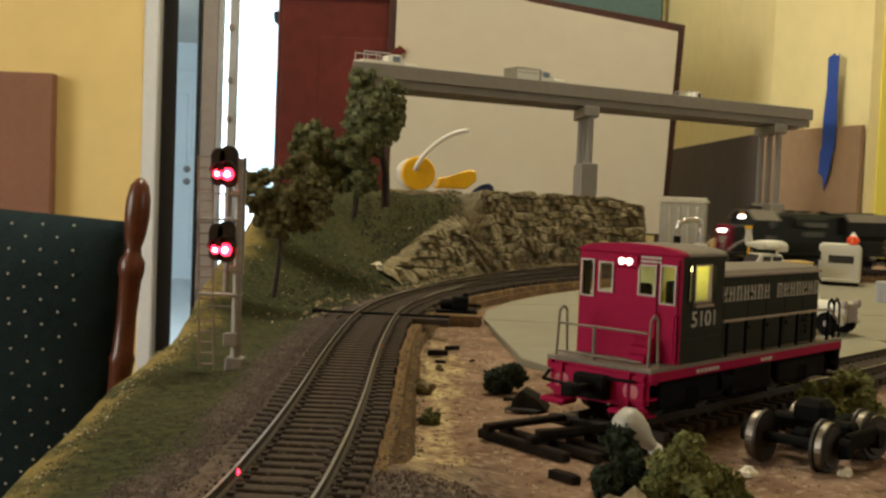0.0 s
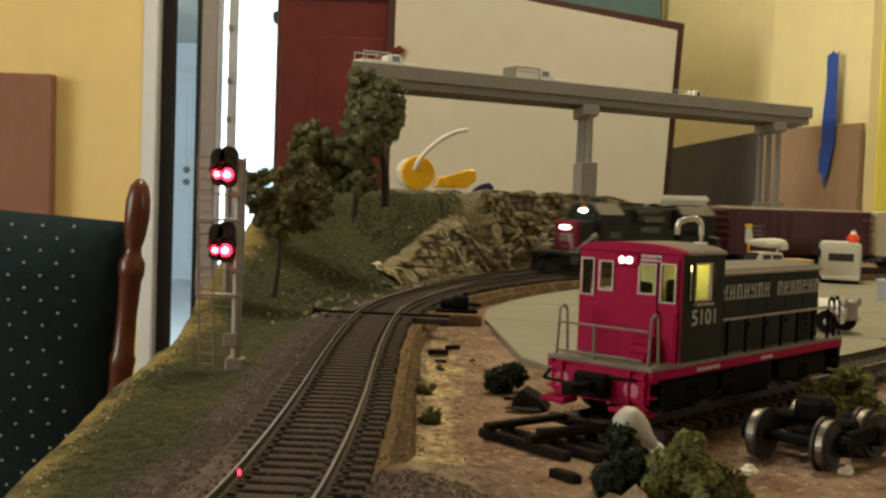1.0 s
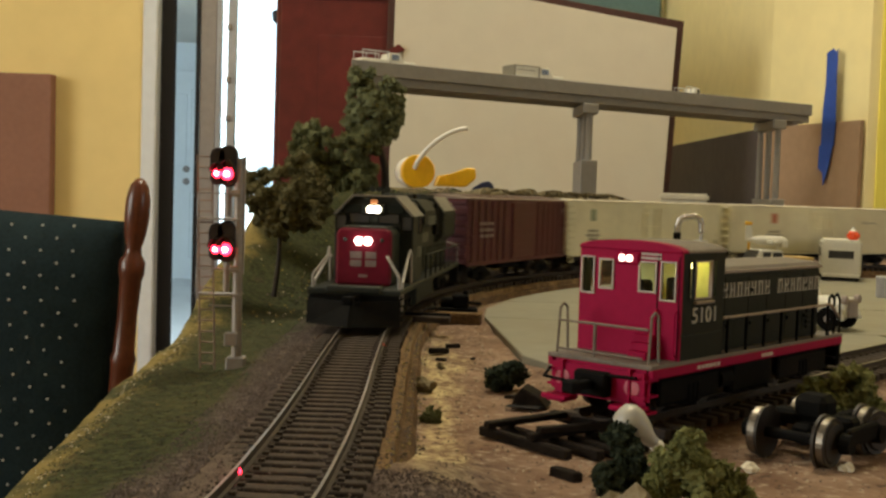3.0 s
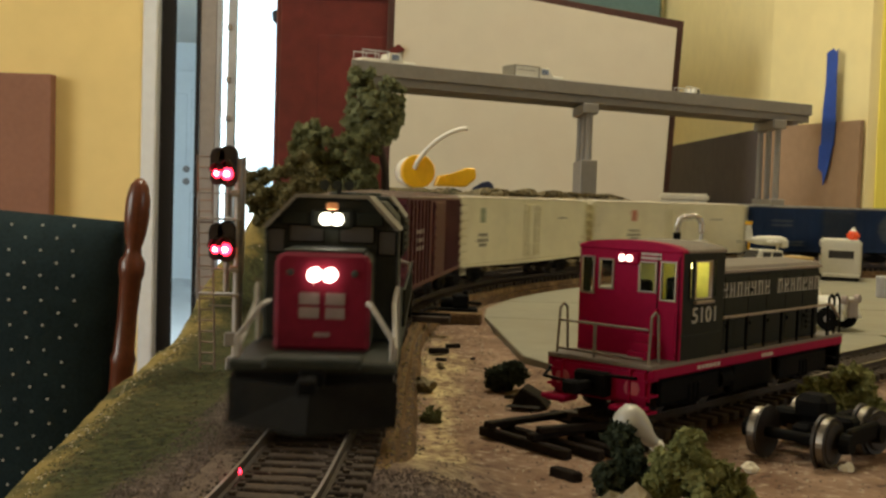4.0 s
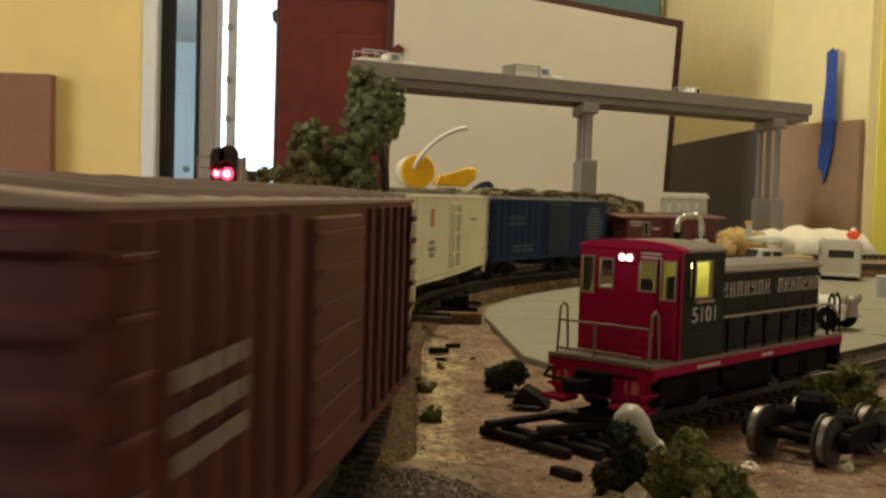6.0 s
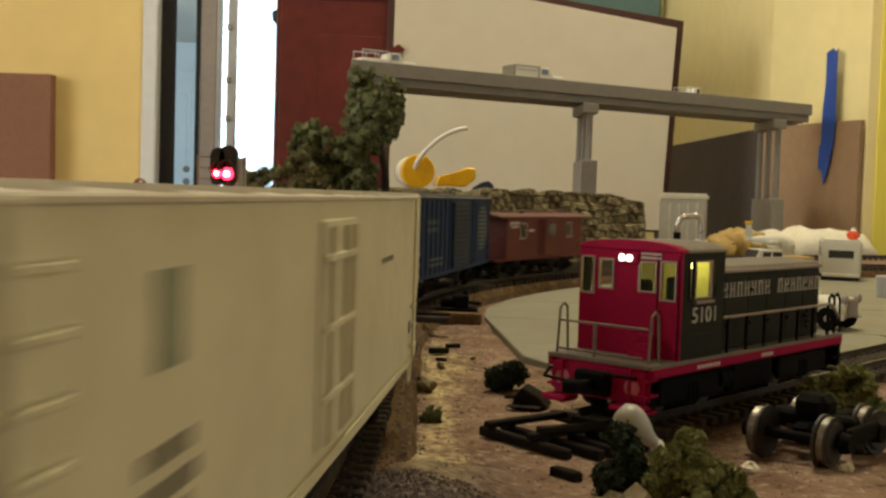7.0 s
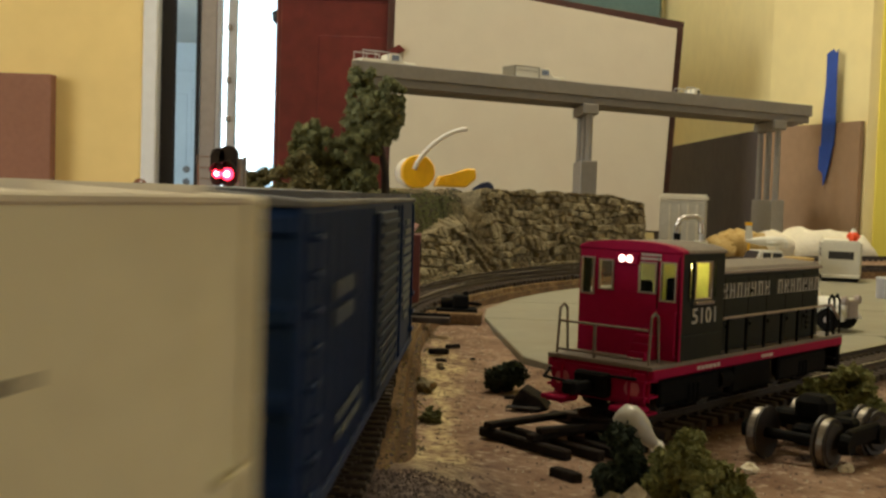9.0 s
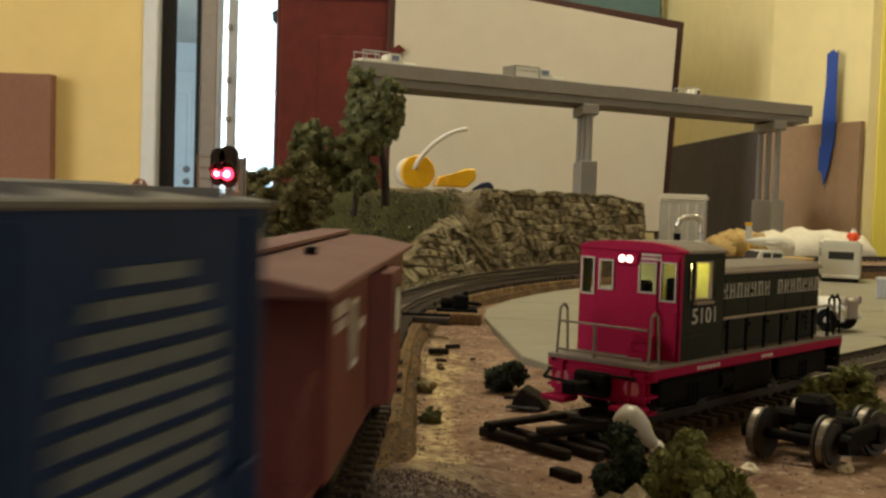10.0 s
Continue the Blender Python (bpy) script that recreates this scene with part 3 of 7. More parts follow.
def make_pad():
    # grey paved sheet, its edges about half a millimetre thick over the dirt
    p = thing("pavement", "grey styrene sheet pavement with joints", "pavement", kind="structure")

    def slab(name, pts):
        return part(name, prism(pts, "z", -0.0118, -0.0078, 0.0003), M_PAD, p)
    # slabs between joints; the outer rim follows the bend on its inside
    rim = [along(s, 0.031) for s in np.arange(0.612, 1.06, 0.02)]
    rim = [(q[0].x, q[0].y) for q in rim]
    slab("paving_slab", [(0.0300, 0.392), (0.0393, 0.372), (0.075, 0.345), (0.12, 0.392), (0.20, 0.462)] + [(0.1970, 0.4905), (0.0208, 0.5140)])
    slab("paving_slab", [(0.0206, 0.5150), (0.1970, 0.4915), (0.62, 0.435), (0.62, 0.64), (0.0345, 0.5950), (0.0230, 0.5560)])
    slab("paving_slab", [(0.0350, 0.5960), (0.62, 0.641), (0.62, 0.86)] + [q for q in reversed(rim) if q[0] < 0.56][:40])
    slab("paving_slab", [(0.205, 0.462), (0.34, 0.34), (1.2, 0.34), (1.2, 0.434), (0.62, 0.434), (0.21, 0.4885)])
    return p


make_pad()

# ================= room =================


def wall_piece(name, x0, x1, y0, y1, z0, z1, material, label, category="wall"):
    o = part(name, box(x0, x1, y0, y1, z0, z1), material)
    return tagged(o, label, category, kind="structure")


FZ, CZ = -0.85, 1.45
wall_piece("floor", -3.6, 3.0, -2.5, 11.0, FZ - 0.1, FZ, M_FLOOR, "brown wooden floor boards", "floor")
wall_piece("ceiling", -3.6, 3.0, -2.5, 11.0, CZ, CZ + 0.1, M_CEIL, "plain off-white ceiling", "ceiling")
# the west and east window openings are out of view and added for the lamps
wall_piece("wall_west", -3.1, -3.0, -2.5, -1.3, FZ, CZ, M_WALL, "warm yellow painted wall beside an added window opening")
wall_piece("wall_west_far", -3.1, -3.0, 0.5, 2.0, FZ, CZ, M_WALL, "warm yellow painted wall beside an added window opening")
wall_piece("wall_west_sill", -3.1, -3.0, -1.3, 0.5, FZ, 0.0, M_WALL, "warm yellow wall under an added window opening")
wall_piece("wall_west_lintel", -3.1, -3.0, -1.3, 0.5, 1.22, CZ, M_WALL, "warm yellow wall above an added window opening")
wall_piece("wall_east", 3.0, 3.1, 0.3, 11.0, FZ, CZ, M_WALL, "warm yellow painted wall")
wall_piece("wall_east_near", 3.0, 3.1, -2.5, -1.6, FZ, CZ, M_WALL, "warm yellow painted wall beside an added window opening")
wall_piece("wall_east_sill", 3.0, 3.1, -1.6, 0.3, FZ, 0.0, M_WALL, "warm yellow wall under an added window opening")
wall_piece("wall_east_lintel", 3.0, 3.1, -1.6, 0.3, 1.22, CZ, M_WALL, "warm yellow wall above an added window opening")
wall_piece("wall_north", -3.5, -0.550, 2.0, 2.12, FZ, CZ, M_WALL, "warm yellow painted wall beside a doorway")
wall_piece("wall_north_east", -0.20, 0.46, 2.1, 2.22, FZ, CZ, M_CREAM, "cream textured wall")
wall_piece("wall_lintel", -0.560, -0.20, 2.0, 2.12, 1.22, CZ, M_WALL, "yellow wall above the doorway")
wall_piece("wall_south", -3.0, 3.0, -2.6, -2.5, FZ, CZ, M_WALL, "warm yellow painted wall")
# return wall, in two slightly different planes, and the sunny wall
part_w = prism([(0.404, 2.1), (0.418, 1.432), (0.479, 1.255), (0.62, 1.255), (0.62, 2.1)], "z", FZ, CZ)
tagged(part("wall_return", part_w, M_CREAM), "cream textured wall with a soft corner", "wall", kind="structure")
wall_piece("wall_sunny", 0.4905, 3.0, 1.252, 1.40, FZ, CZ, M_WALL2, "bright lemon yellow wall")
# hall
wall_piece("hall_wall_west", -3.6, -3.5, 2.12, 10.8, FZ, CZ, M_WHITEPAINT, "pale hall wall")
wall_piece("hall_wall_east", 0.3, 0.4, 2.22, 10.8, FZ, CZ, M_WHITEPAINT, "pale hall wall")
wall_piece("hall_end", -3.6, 0.4, 10.75, 10.9, FZ, CZ, M_DOORBLUE, "pale blue-white hall end")

# ================= rolling stock helpers =================


def holed(u0, u1, z0, z1, holes, a, b, axis, bm=None):
    """A wall from a to b along axis x or y, with rectangular holes (u0, u1, z0, z1) right through it."""
    us = sorted({u0, u1, *[h[0] for h in holes], *[h[1] for h in holes]})
    zs = sorted({z0, z1, *[h[2] for h in holes], *[h[3] for h in holes]})
    for ua, ub in zip(us, us[1:]):
        for za, zb in zip(zs, zs[1:]):
            cu, cz = (ua + ub) / 2, (za + zb) / 2
            if any(h[0] < cu < h[1] and h[2] < cz < h[3] for h in holes):
                continue
            bm = box(a, b, ua, ub, za, zb, 0, bm) if axis == "x" else box(ua, ub, a, b, za, zb, 0, bm)
    bmesh.ops.remove_doubles(bm, verts=bm.verts, dist=1e-6)
    return bm


def ring(u0, u1, z0, z1, w, a, b, axis, bm=None):
    return holed(u0 - w, u1 + w, z0 - w, z1 + w, [(u0, u1, z0, z1)], a, b, axis, bm)


def wheelset(parent, x, r=0.0054, gauge=0.0165, axle=True):
    """Two flanged wheels on an axle, across the line."""
    bm = bmesh.new()
    for sy in (-1, 1):
        prof = [(0.0008, -0.0015), (r * 0.72, -0.0015), (r * 0.80, -0.0009), (r, -0.0010), (r * 0.99, 0.0006), (r * 1.10, 0.0009), (r * 1.09, 0.0015), (r * 0.8, 0.0015), (r * 0.3, 0.0011), (0.0008, 0.0012)]
        lathe(prof, 22, Matrix.Translation((x, sy * (gauge / 2 + 0.0002), r)) @ Matrix.Rotation(radians(90 * sy), 4, "X"), bm)
    if axle:
        rod((x, -gauge / 2, r), (x, gauge / 2, r), 0.0012, 0.0012, 10, bm)
    return part("wheelset", bm, M_DARKSTEEL, parent)


def bogie(parent, x, base=0.0205, r=0.0054, material=None):
    """A truck: two wheelsets, side frames with springs and a bolster."""
    material = material or M_BLACK
    t = part("truck", box(x - 0.003, x + 0.003, -0.010, 0.010, r * 0.9, r * 1.5, 0.0006), material, parent)
    for sy in (-1, 1):
        y = sy * 0.0118
        bm = prism([(x - base / 2 - 0.003, r * 0.75), (x - base / 2 + 0.003, r * 0.75), (x - 0.004, r * 0.35), (x + 0.004, r * 0.35), (x + base / 2 - 0.003, r * 0.75),
                    (x + base / 2 + 0.003, r * 0.75), (x + base / 2 + 0.003, r * 1.25), (x + 0.004, r * 1.75), (x - 0.004, r * 1.75), (x - base / 2 - 0.003, r * 1.25)],
                   "y", y - 0.0008, y + 0.0008, 0.0003)
        for dx in (-0.0022, 0, 0.0022):
            rod((x + dx, y + sy * 0.0012, r * 0.5), (x + dx, y + sy * 0.0012, r * 1.3), 0.0009, 0.0009, 8, bm)
        for dx in (-base / 2, base / 2):
            box(x + dx - 0.0018, x + dx + 0.0018, y - 0.0014, y + 0.0014, r * 0.65, r * 1.3, 0.0004, bm)
        part("side_frame", bm, material, t)
    for dx in (-base / 2, base / 2):
        wheelset(t, x + dx, r)
    return t


def coupler(parent, x, sign, z=0.0085):
    bm = box(min(x, x + sign * 0.007), max(x, x + sign * 0.007), -0.0011, 0.0011, z - 0.0010, z + 0.0010, 0.0003)
    box(min(x + sign * 0.006, x + sign * 0.0095), max(x + sign * 0.006, x + sign * 0.0095), -0.0022, 0.0018, z - 0.0016, z + 0.0016, 0.0006, bm)
    box(min(x + sign * 0.001, x - sign * 0.003), max(x + sign * 0.001, x - sign * 0.003), -0.0026, 0.0026, z - 0.0016, z + 0.0020, 0.0003, bm)
    return part("coupler", bm, M_BLACK, parent)


def bars(parent, x0, x1, z0, z1, y, n, material, out=1, gap=0.3, name="lettering", skip=()):
    """Plain upright bars in place of lettering, on a side at y."""
    bm = None
    w = (x1 - x0) / n
    for i in range(n):
        if i in skip:
            continue
        bm = box(x0 + w * i, x0 + w * (i + 1 - gap), min(y, y + out * 0.00012), max(y, y + out * 0.00012), z0, z1, 0, bm)
    return part(name, bm, material, parent)


# ================= the switcher =================


def make_switcher():
    m = Matrix.Translation((SID_0.x, SID_0.y, SID_Z)) @ Matrix.Rotation(math.atan2(-AXD.y, -AXD.x), 4, "Z")
    L = thing("diesel_switcher", "scarlet and dark grey model diesel switcher with lit cab", "locomotive", m)
    H = 0.0149
    CB, CT = 0.0139, 0.0402
    body = part("hood", prism([(-0.0118, CB), (-0.0118, 0.0340), (-0.0105, 0.0354), (0.0, 0.0362), (0.0105, 0.0354), (0.0118, 0.0340), (0.0118, CB)], "x", -0.0875, -0.0208, 0.0004), M_LARK, L)
    part("hood_roof", prism([(-0.0122, 0.0348), (-0.0108, 0.0360), (0, 0.0368), (0.0108, 0.0360), (0.0122, 0.0348), (0.0122, 0.0343), (-0.0122, 0.0343)], "x", -0.0880, -0.0208), M_DECK, body, "dusty hood roof")
    part("roof_edge", box(-0.0880, -0.0208, 0.0117, 0.0124, 0.0345, 0.0351), M_SILVER, body, "pale worn roof edge")
    for u0, u1 in ((0.028, 0.040), (0.0415, 0.051), (0.0525, 0.063), (0.0645, 0.075), (0.076, 0.085)):
        bm = box(-u1, -u0, 0.0116, 0.01192, 0.0160, 0.0332, 0.00005)
        for z in (0.0200, 0.0290):
            box(-u0 - 0.0016, -u0 - 0.0006, 0.0119, 0.0125, z, z + 0.0009, 0, bm)
        part("hood_door", bm, M_LARK, body)
    for k in range(4):
        part("louvre", box(-0.0838, -0.0780, 0.0121, 0.0126, 0.0165 + k * 0.0016, 0.0174 + k * 0.0016), M_LARK, body)
    # name on the hood: a slim plain shape in place of each letter
    for i in range(16):
        if i == 8:
            continue
        x = -0.0218 - i * 0.00408
        q = box(x - 0.0010, x - 0.0003, 0.0119, 0.01225, 0.0281, 0.0318)
        box(x - 0.0029, x - 0.0023, 0.0119, 0.01225, 0.0281, 0.0318, 0, q)
        box(x - 0.0023, x - 0.0010, 0.0119, 0.01224, 0.0313 if i % 3 == 0 else 0.0297, 0.0318 if i % 3 == 0 else 0.0302, 0, q)
        for xs in (x - 0.00065, x - 0.0026):
            box(xs - 0.0006, xs + 0.0006, 0.0119, 0.01223, 0.0279, 0.0282, 0, q)
        part("lettering", q, M_LETTERD, body, "silver letter-sized shape")
    # cab shell with window openings
    cab = part("cab", holed(-H, H, CB, CT, [(-0.0144, -0.0102, 0.0285, 0.0382), (-0.0089, -0.0044, 0.0300, 0.0378), (0.0029, 0.0081, 0.0300, 0.0378), (0.0092, 0.0137, 0.0283, 0.0381)], -0.0009, 0.0, "x"), M_SCARLET, L, "scarlet cab front")
    side = holed(-0.0208, -0.0009, CB, CT, [(-0.0172, -0.0038, 0.0287, 0.0383)], H - 0.0009, H, "y")
    holed(-0.0208, -0.0009, CB, CT, [(-0.0172, -0.0038, 0.0287, 0.0383)], -H, -H + 0.0009, "y", side)
    holed(-H, H, CB, CT, [(-0.0142, -0.0122, 0.030, 0.038), (0.0122, 0.0142, 0.030, 0.038)], -0.0217, -0.0208, "x", side)
    part("cab_side", side, M_LARK, cab, "dark grey cab side")
    arch = [(-H - 0.0004, CT)] + [(y, CT + 0.0026 * (1 - (y / (H + 0.0004)) ** 2) ** 0.38) for y in np.linspace(-H, H, 15)] + [(H + 0.0004, CT)]
    part("cab_roof", prism(arch, "x", -0.0225, -0.0030, 0.0002), M_DECK, cab, "dusty grey cab roof")
    part("cab_roof_front", prism(arch, "x", -0.0031, 0.0006, 0.0003), M_SCARLET, cab, "scarlet roof brow")
    part("door_seam", box(0.0, 0.0002, 0.0083, 0.0085, CB, 0.0395, 0, box(0.0, 0.0002, 0.0143, 0.0145, CB, 0.0395)), M_BLACK, cab)
    for y0, y1, z0, z1 in ((-0.0144, -0.0102, 0.0285, 0.0382), (-0.0089, -0.0044, 0.0300, 0.0378), (0.0029, 0.0081, 0.0300, 0.0378), (0.0092, 0.0137, 0.0283, 0.0381)):
        w = part("window_frame", ring(y0 + 0.0004, y1 - 0.0004, z0 + 0.0004, z1 - 0.0004, 0.0004, -0.0003, 0.0004, "x"), M_SILVER, cab, "silver window frame")
        p = part("pane", box(-0.0006, -0.0004, y0, y1, z0, z1), M_PANE, w)
        p.visible_shadow = False
    for x0, x1 in ((-0.0172, -0.0152), (-0.0148, -0.0066), (-0.0062, -0.0038)):
        w = part("window_frame", ring(x0 + 0.0003, x1 - 0.0003, 0.0291, 0.0379, 0.0004, H - 0.0006, H + 0.0003, "y"), M_LARK if x0 != -0.0148 else M_SILVER, cab)
    part("arm_rest", box(-0.0150, -0.0060, H, H + 0.0012, 0.0276, 0.0284, 0.0002), M_SILVER, cab)
    part("cab_floor", box(-0.0207, -0.001, -H + 0.001, H - 0.001, CB, 0.0225), M_CABGLOW2, cab, "dim cab floor")
    part("inner_wall", box(-0.0206, -0.0200, -H + 0.001, H - 0.001, 0.0225, 0.0400), M_CABGLOW2, cab, "green-yellow cab lining")
    part("control_stand", box(-0.0125, -0.0085, 0.0055, 0.0105, 0.0225, 0.0335, 0.0005), M_BLACK, cab)
    part("seat", box(-0.0165, -0.0130, -0.0075, -0.0025, 0.0225, 0.0320, 0.0008), M_BLACK, cab)
    bulb = bmesh.new()
    bmesh.ops.create_icosphere(bulb, subdivisions=2, radius=0.0016, matrix=Matrix.Translation((-0.0140, 0.0085, 0.0370)))
    part("cab_bulb", bulb, M_BULB, cab, "glowing yellow cab bulb")
    lens = None
    for y in (-0.0016, 0.0006):
        lens = lathe([(0.0009, 0), (0.0009, 0.0012), (0.0005, 0.0014)], 16, Matrix.Translation((0, y, 0.0383)) @ Matrix.Rotation(radians(90), 4, "Y"), lens)
    hl = part("headlight", box(-0.0002, 0.0009, -0.0040, 0.0034, 0.0366, 0.0400, 0.0006), M_SCARLET, cab)
    part("lens", lens, M_HEADLAMP2, hl, "glowing white headlamps")
    nb = None
    for z in (0.0393, 0.0383):
        for y in np.linspace(0.0036, 0.0086, 7):
            nb = box(0.00005, 0.0003, y, y + 0.0006, z, z + 0.0006, 0, nb)
    part("lettering", nb, M_LETTER, cab, "tiny pale lettering")
    text_mesh("5101", 0.0040, M_LETTERD, cab, "road_number", Matrix.Translation((-0.0056, H + 0.0001, 0.0229)) @ Matrix(((-1, 0, 0, 0), (0, 0, 1, 0), (0, 1, 0, 0), (0, 0, 0, 1))), width=0.0118, bold=0.00004)
    part("belt_line", box(-0.0208, -0.0002, H, H + 0.0002, 0.0198, 0.0202), M_LARKD, cab)
    # frame, walkway, pilots
    part("walkway", box(-0.0985, 0.0124, -H - 0.0004, H + 0.0004, 0.0128, 0.0139, 0.0002), M_DECK, L, "dusty walkway")
    fr = box(-0.0980, 0.0120, H - 0.001, H + 0.0006, 0.0106, 0.0131, 0.0003)
    box(-0.0980, 0.0120, -H - 0.0006, -H + 0.001, 0.0106, 0.0131, 0.0003, fr)
    part("sill", fr, M_SCARLET, L, "scarlet frame sill")
    bars(L, -0.020, -0.008, 0.0113, 0.0122, H + 0.0006, 6, M_LETTER)
    bars(L, -0.050, -0.043, 0.0113, 0.0122, H + 0.0006, 5, M_LETTER)
    part("pilot", box(0.0108, 0.0130, -0.0140, 0.0146, 0.0042, 0.0130, 0.0010, seg=2), M_SCARLET, L, "scarlet end plate")
    part("rear_end", box(-0.0995, -0.0970, -0.0140, 0.0146, 0.0035, 0.0132, 0.0006), M_BLACK, L)
    for y0, y1 in ((-0.0136, -0.0062), (0.0064, 0.0142)):
        part("footboard", box(0.0110, 0.0170, y0, y1, 0.0030, 0.0042, 0.0003), M_SCARLET, L, "scarlet footboard")
        part("emblem", lathe([(0.0021, 0), (0.0021, 0.0003), (0.001, 0.0004)], 20, Matrix.Translation((0.0129, (y0 + y1) / 2, 0.0082)) @ Matrix.Rotation(radians(90), 4, "Y")), M_EMBLEM, L, "pale round emblem")
    part("coupler_pocket", box(0.0128, 0.0160, -0.0048, 0.0048, 0.0052, 0.0112, 0.0006), M_BLACK, L)
    coupler(L, 0.0150, 1, 0.0082)
    part("coupler_lever", tube([(0.0140, -0.0130, 0.0105), (0.0165, -0.0130, 0.0085), (0.0165, -0.004, 0.0080), (0.0150, 0.0, 0.0105), (0.0140, 0.0120, 0.0108)], 0.0004), M_BLACK, L)
    # front steps box on the platform, handrails
    st = None
    for k in range(3):
        st = box(0.0008, 0.0060 - k * 0.0014, 0.0040, 0.0092, 0.0139 + k * 0.0020, 0.0159 + k * 0.0020, 0.0002, st)
    part("cab_steps", st, M_SCARLET, L)
    for y in (-0.0135, 0.0132):
        part("grab_rail", tube([(0.0108, y, 0.0139), (0.0100, y, 0.0252), (0.0085, y, 0.0262), (0.0070, y, 0.0252), (0.0062, y, 0.0139)], 0.00032), M_DECK, L)
    part("handrail", tube([(0.0112, -0.0130, 0.0222), (0.0112, 0.0130, 0.0222)], 0.0003), M_DECK, L)
    part("handrail", tube([(0.0118, -0.0125, 0.0152), (0.0118, 0.0120, 0.0152)], 0.00030), M_DECK, L)
    for y in (-0.0020,):
        part("stanchion", rod((0.0112, y, 0.0136), (0.0112, y, 0.0224), 0.00042), M_DECK, L)
    for y in (0.0088, 0.0141):
        part("cab_grab_iron", tube([(0.0002, y, 0.0150), (0.0012, y, 0.0155), (0.0012, y, 0.0255), (0.0002, y, 0.0260)], 0.0003), M_SCARLET, L)
    part("handrail", tube([(-0.0225, H - 0.0003, 0.0232), (-0.0900, H - 0.0003, 0.0232), (-0.0965, H - 0.0003, 0.0190)], 0.0004), M_SILVER, L)
    for x in np.linspace(-0.0250, -0.0880, 7):
        part("stanchion", rod((x, H - 0.0003, 0.0136), (x, H - 0.0003, 0.0233), 0.00042), M_BLACK, L)
    for x in (-0.0905, -0.0945):
        for y in (H - 0.001, 0.004):
            part("grab_rail", tube([(x, y, 0.0139), (x, y, 0.0250), (x - 0.0020, y, 0.0260), (x - 0.0040, y, 0.0240), (x - 0.0045, y, 0.0139)], 0.0004), M_BLACK, L)
    # running gear
    part("fuel_tank", box(-0.0560, -0.0320, -0.0130, 0.0130, 0.0022, 0.0108, 0.001), M_BLACK, L)
    part("air_tank", rod((-0.0300, 0.0118, 0.0070), (-0.0240, 0.0118, 0.0070), 0.0028, 0.0028, 14), M_BLACK, L)
    for x in (-0.0110, -0.0750):
        bogie(L, x, 0.0225, 0.0058)
        part("side_shield", box(x - 0.0165, x + 0.0165, 0.0122, 0.0134, 0.0030, 0.0098, 0.0008), M_BLACK, L)
    for x in (-0.0975, 0.0105):
        for sy in (-1, 1):
            s = None
            for z in (0.0020, 0.0060, 0.0098):
                s = box(x - 0.003, x + 0.003, sy * 0.0120 - 0.0022, sy * 0.0120 + 0.0022, z, z + 0.0006, 0, s)
            box(x - 0.0032, x + 0.0032, sy * 0.0098 - 0.0003, sy * 0.0098 + 0.0003, 0.0018, 0.0125, 0, s)
            part("step_ladder", s, M_BLACK if x < 0 else M_SCARLET, L)
    return L


M_PANE = glassy("clear_window_pane", (0.92, 0.93, 0.88), 0.05, 1.0)
M_CABGLOW2 = mat("yellow_green_cab_lining", (0.60, 0.62, 0.24), 0.6, var=0.1, scale=60)
M_BULB = mat("yellow_cab_bulb", (1.0, 0.86, 0.25), 0.3, var=0, scale=10, bump=0, emit=20.0)
M_HEADLAMP2 = mat("dim_lit_headlamp", (1.0, 0.86, 0.70), 0.3, var=0, scale=10, bump=0, emit=3.5)
M_LETTERD = mat("dull_silver_lettering", (0.46, 0.45, 0.40), 0.6, var=0.2, scale=200, bump=0)
M_EMBLEM = mat("pink_emblem", (0.50, 0.12, 0.16), 0.5, var=0.2, scale=300, bump=0)
make_switcher()

# ================= the train =================
TRAIN = []
HEAD_S = 0.978


def travelled(t):
    """Metres run by the train after t seconds: it slows a little on the way."""
    v0, v1, a, b = 0.193, 0.175, 1.5, 2.8
    if t <= a:
        d = v0 * t
    elif t <= b:
        d = v0 * t + (v1 - v0) * (t - a) ** 2 / (2 * (b - a))
    else:
        d = v0 * b + (v1 - v0) * (b - a) / 2 + v1 * (t - b)
    # a slight surge where the slack runs in
    return d - 0.003 * math.exp(-((t - 3.9) / 0.2) ** 2) + 0.0065 * math.exp(-((t - 4.55) / 0.25) ** 2)


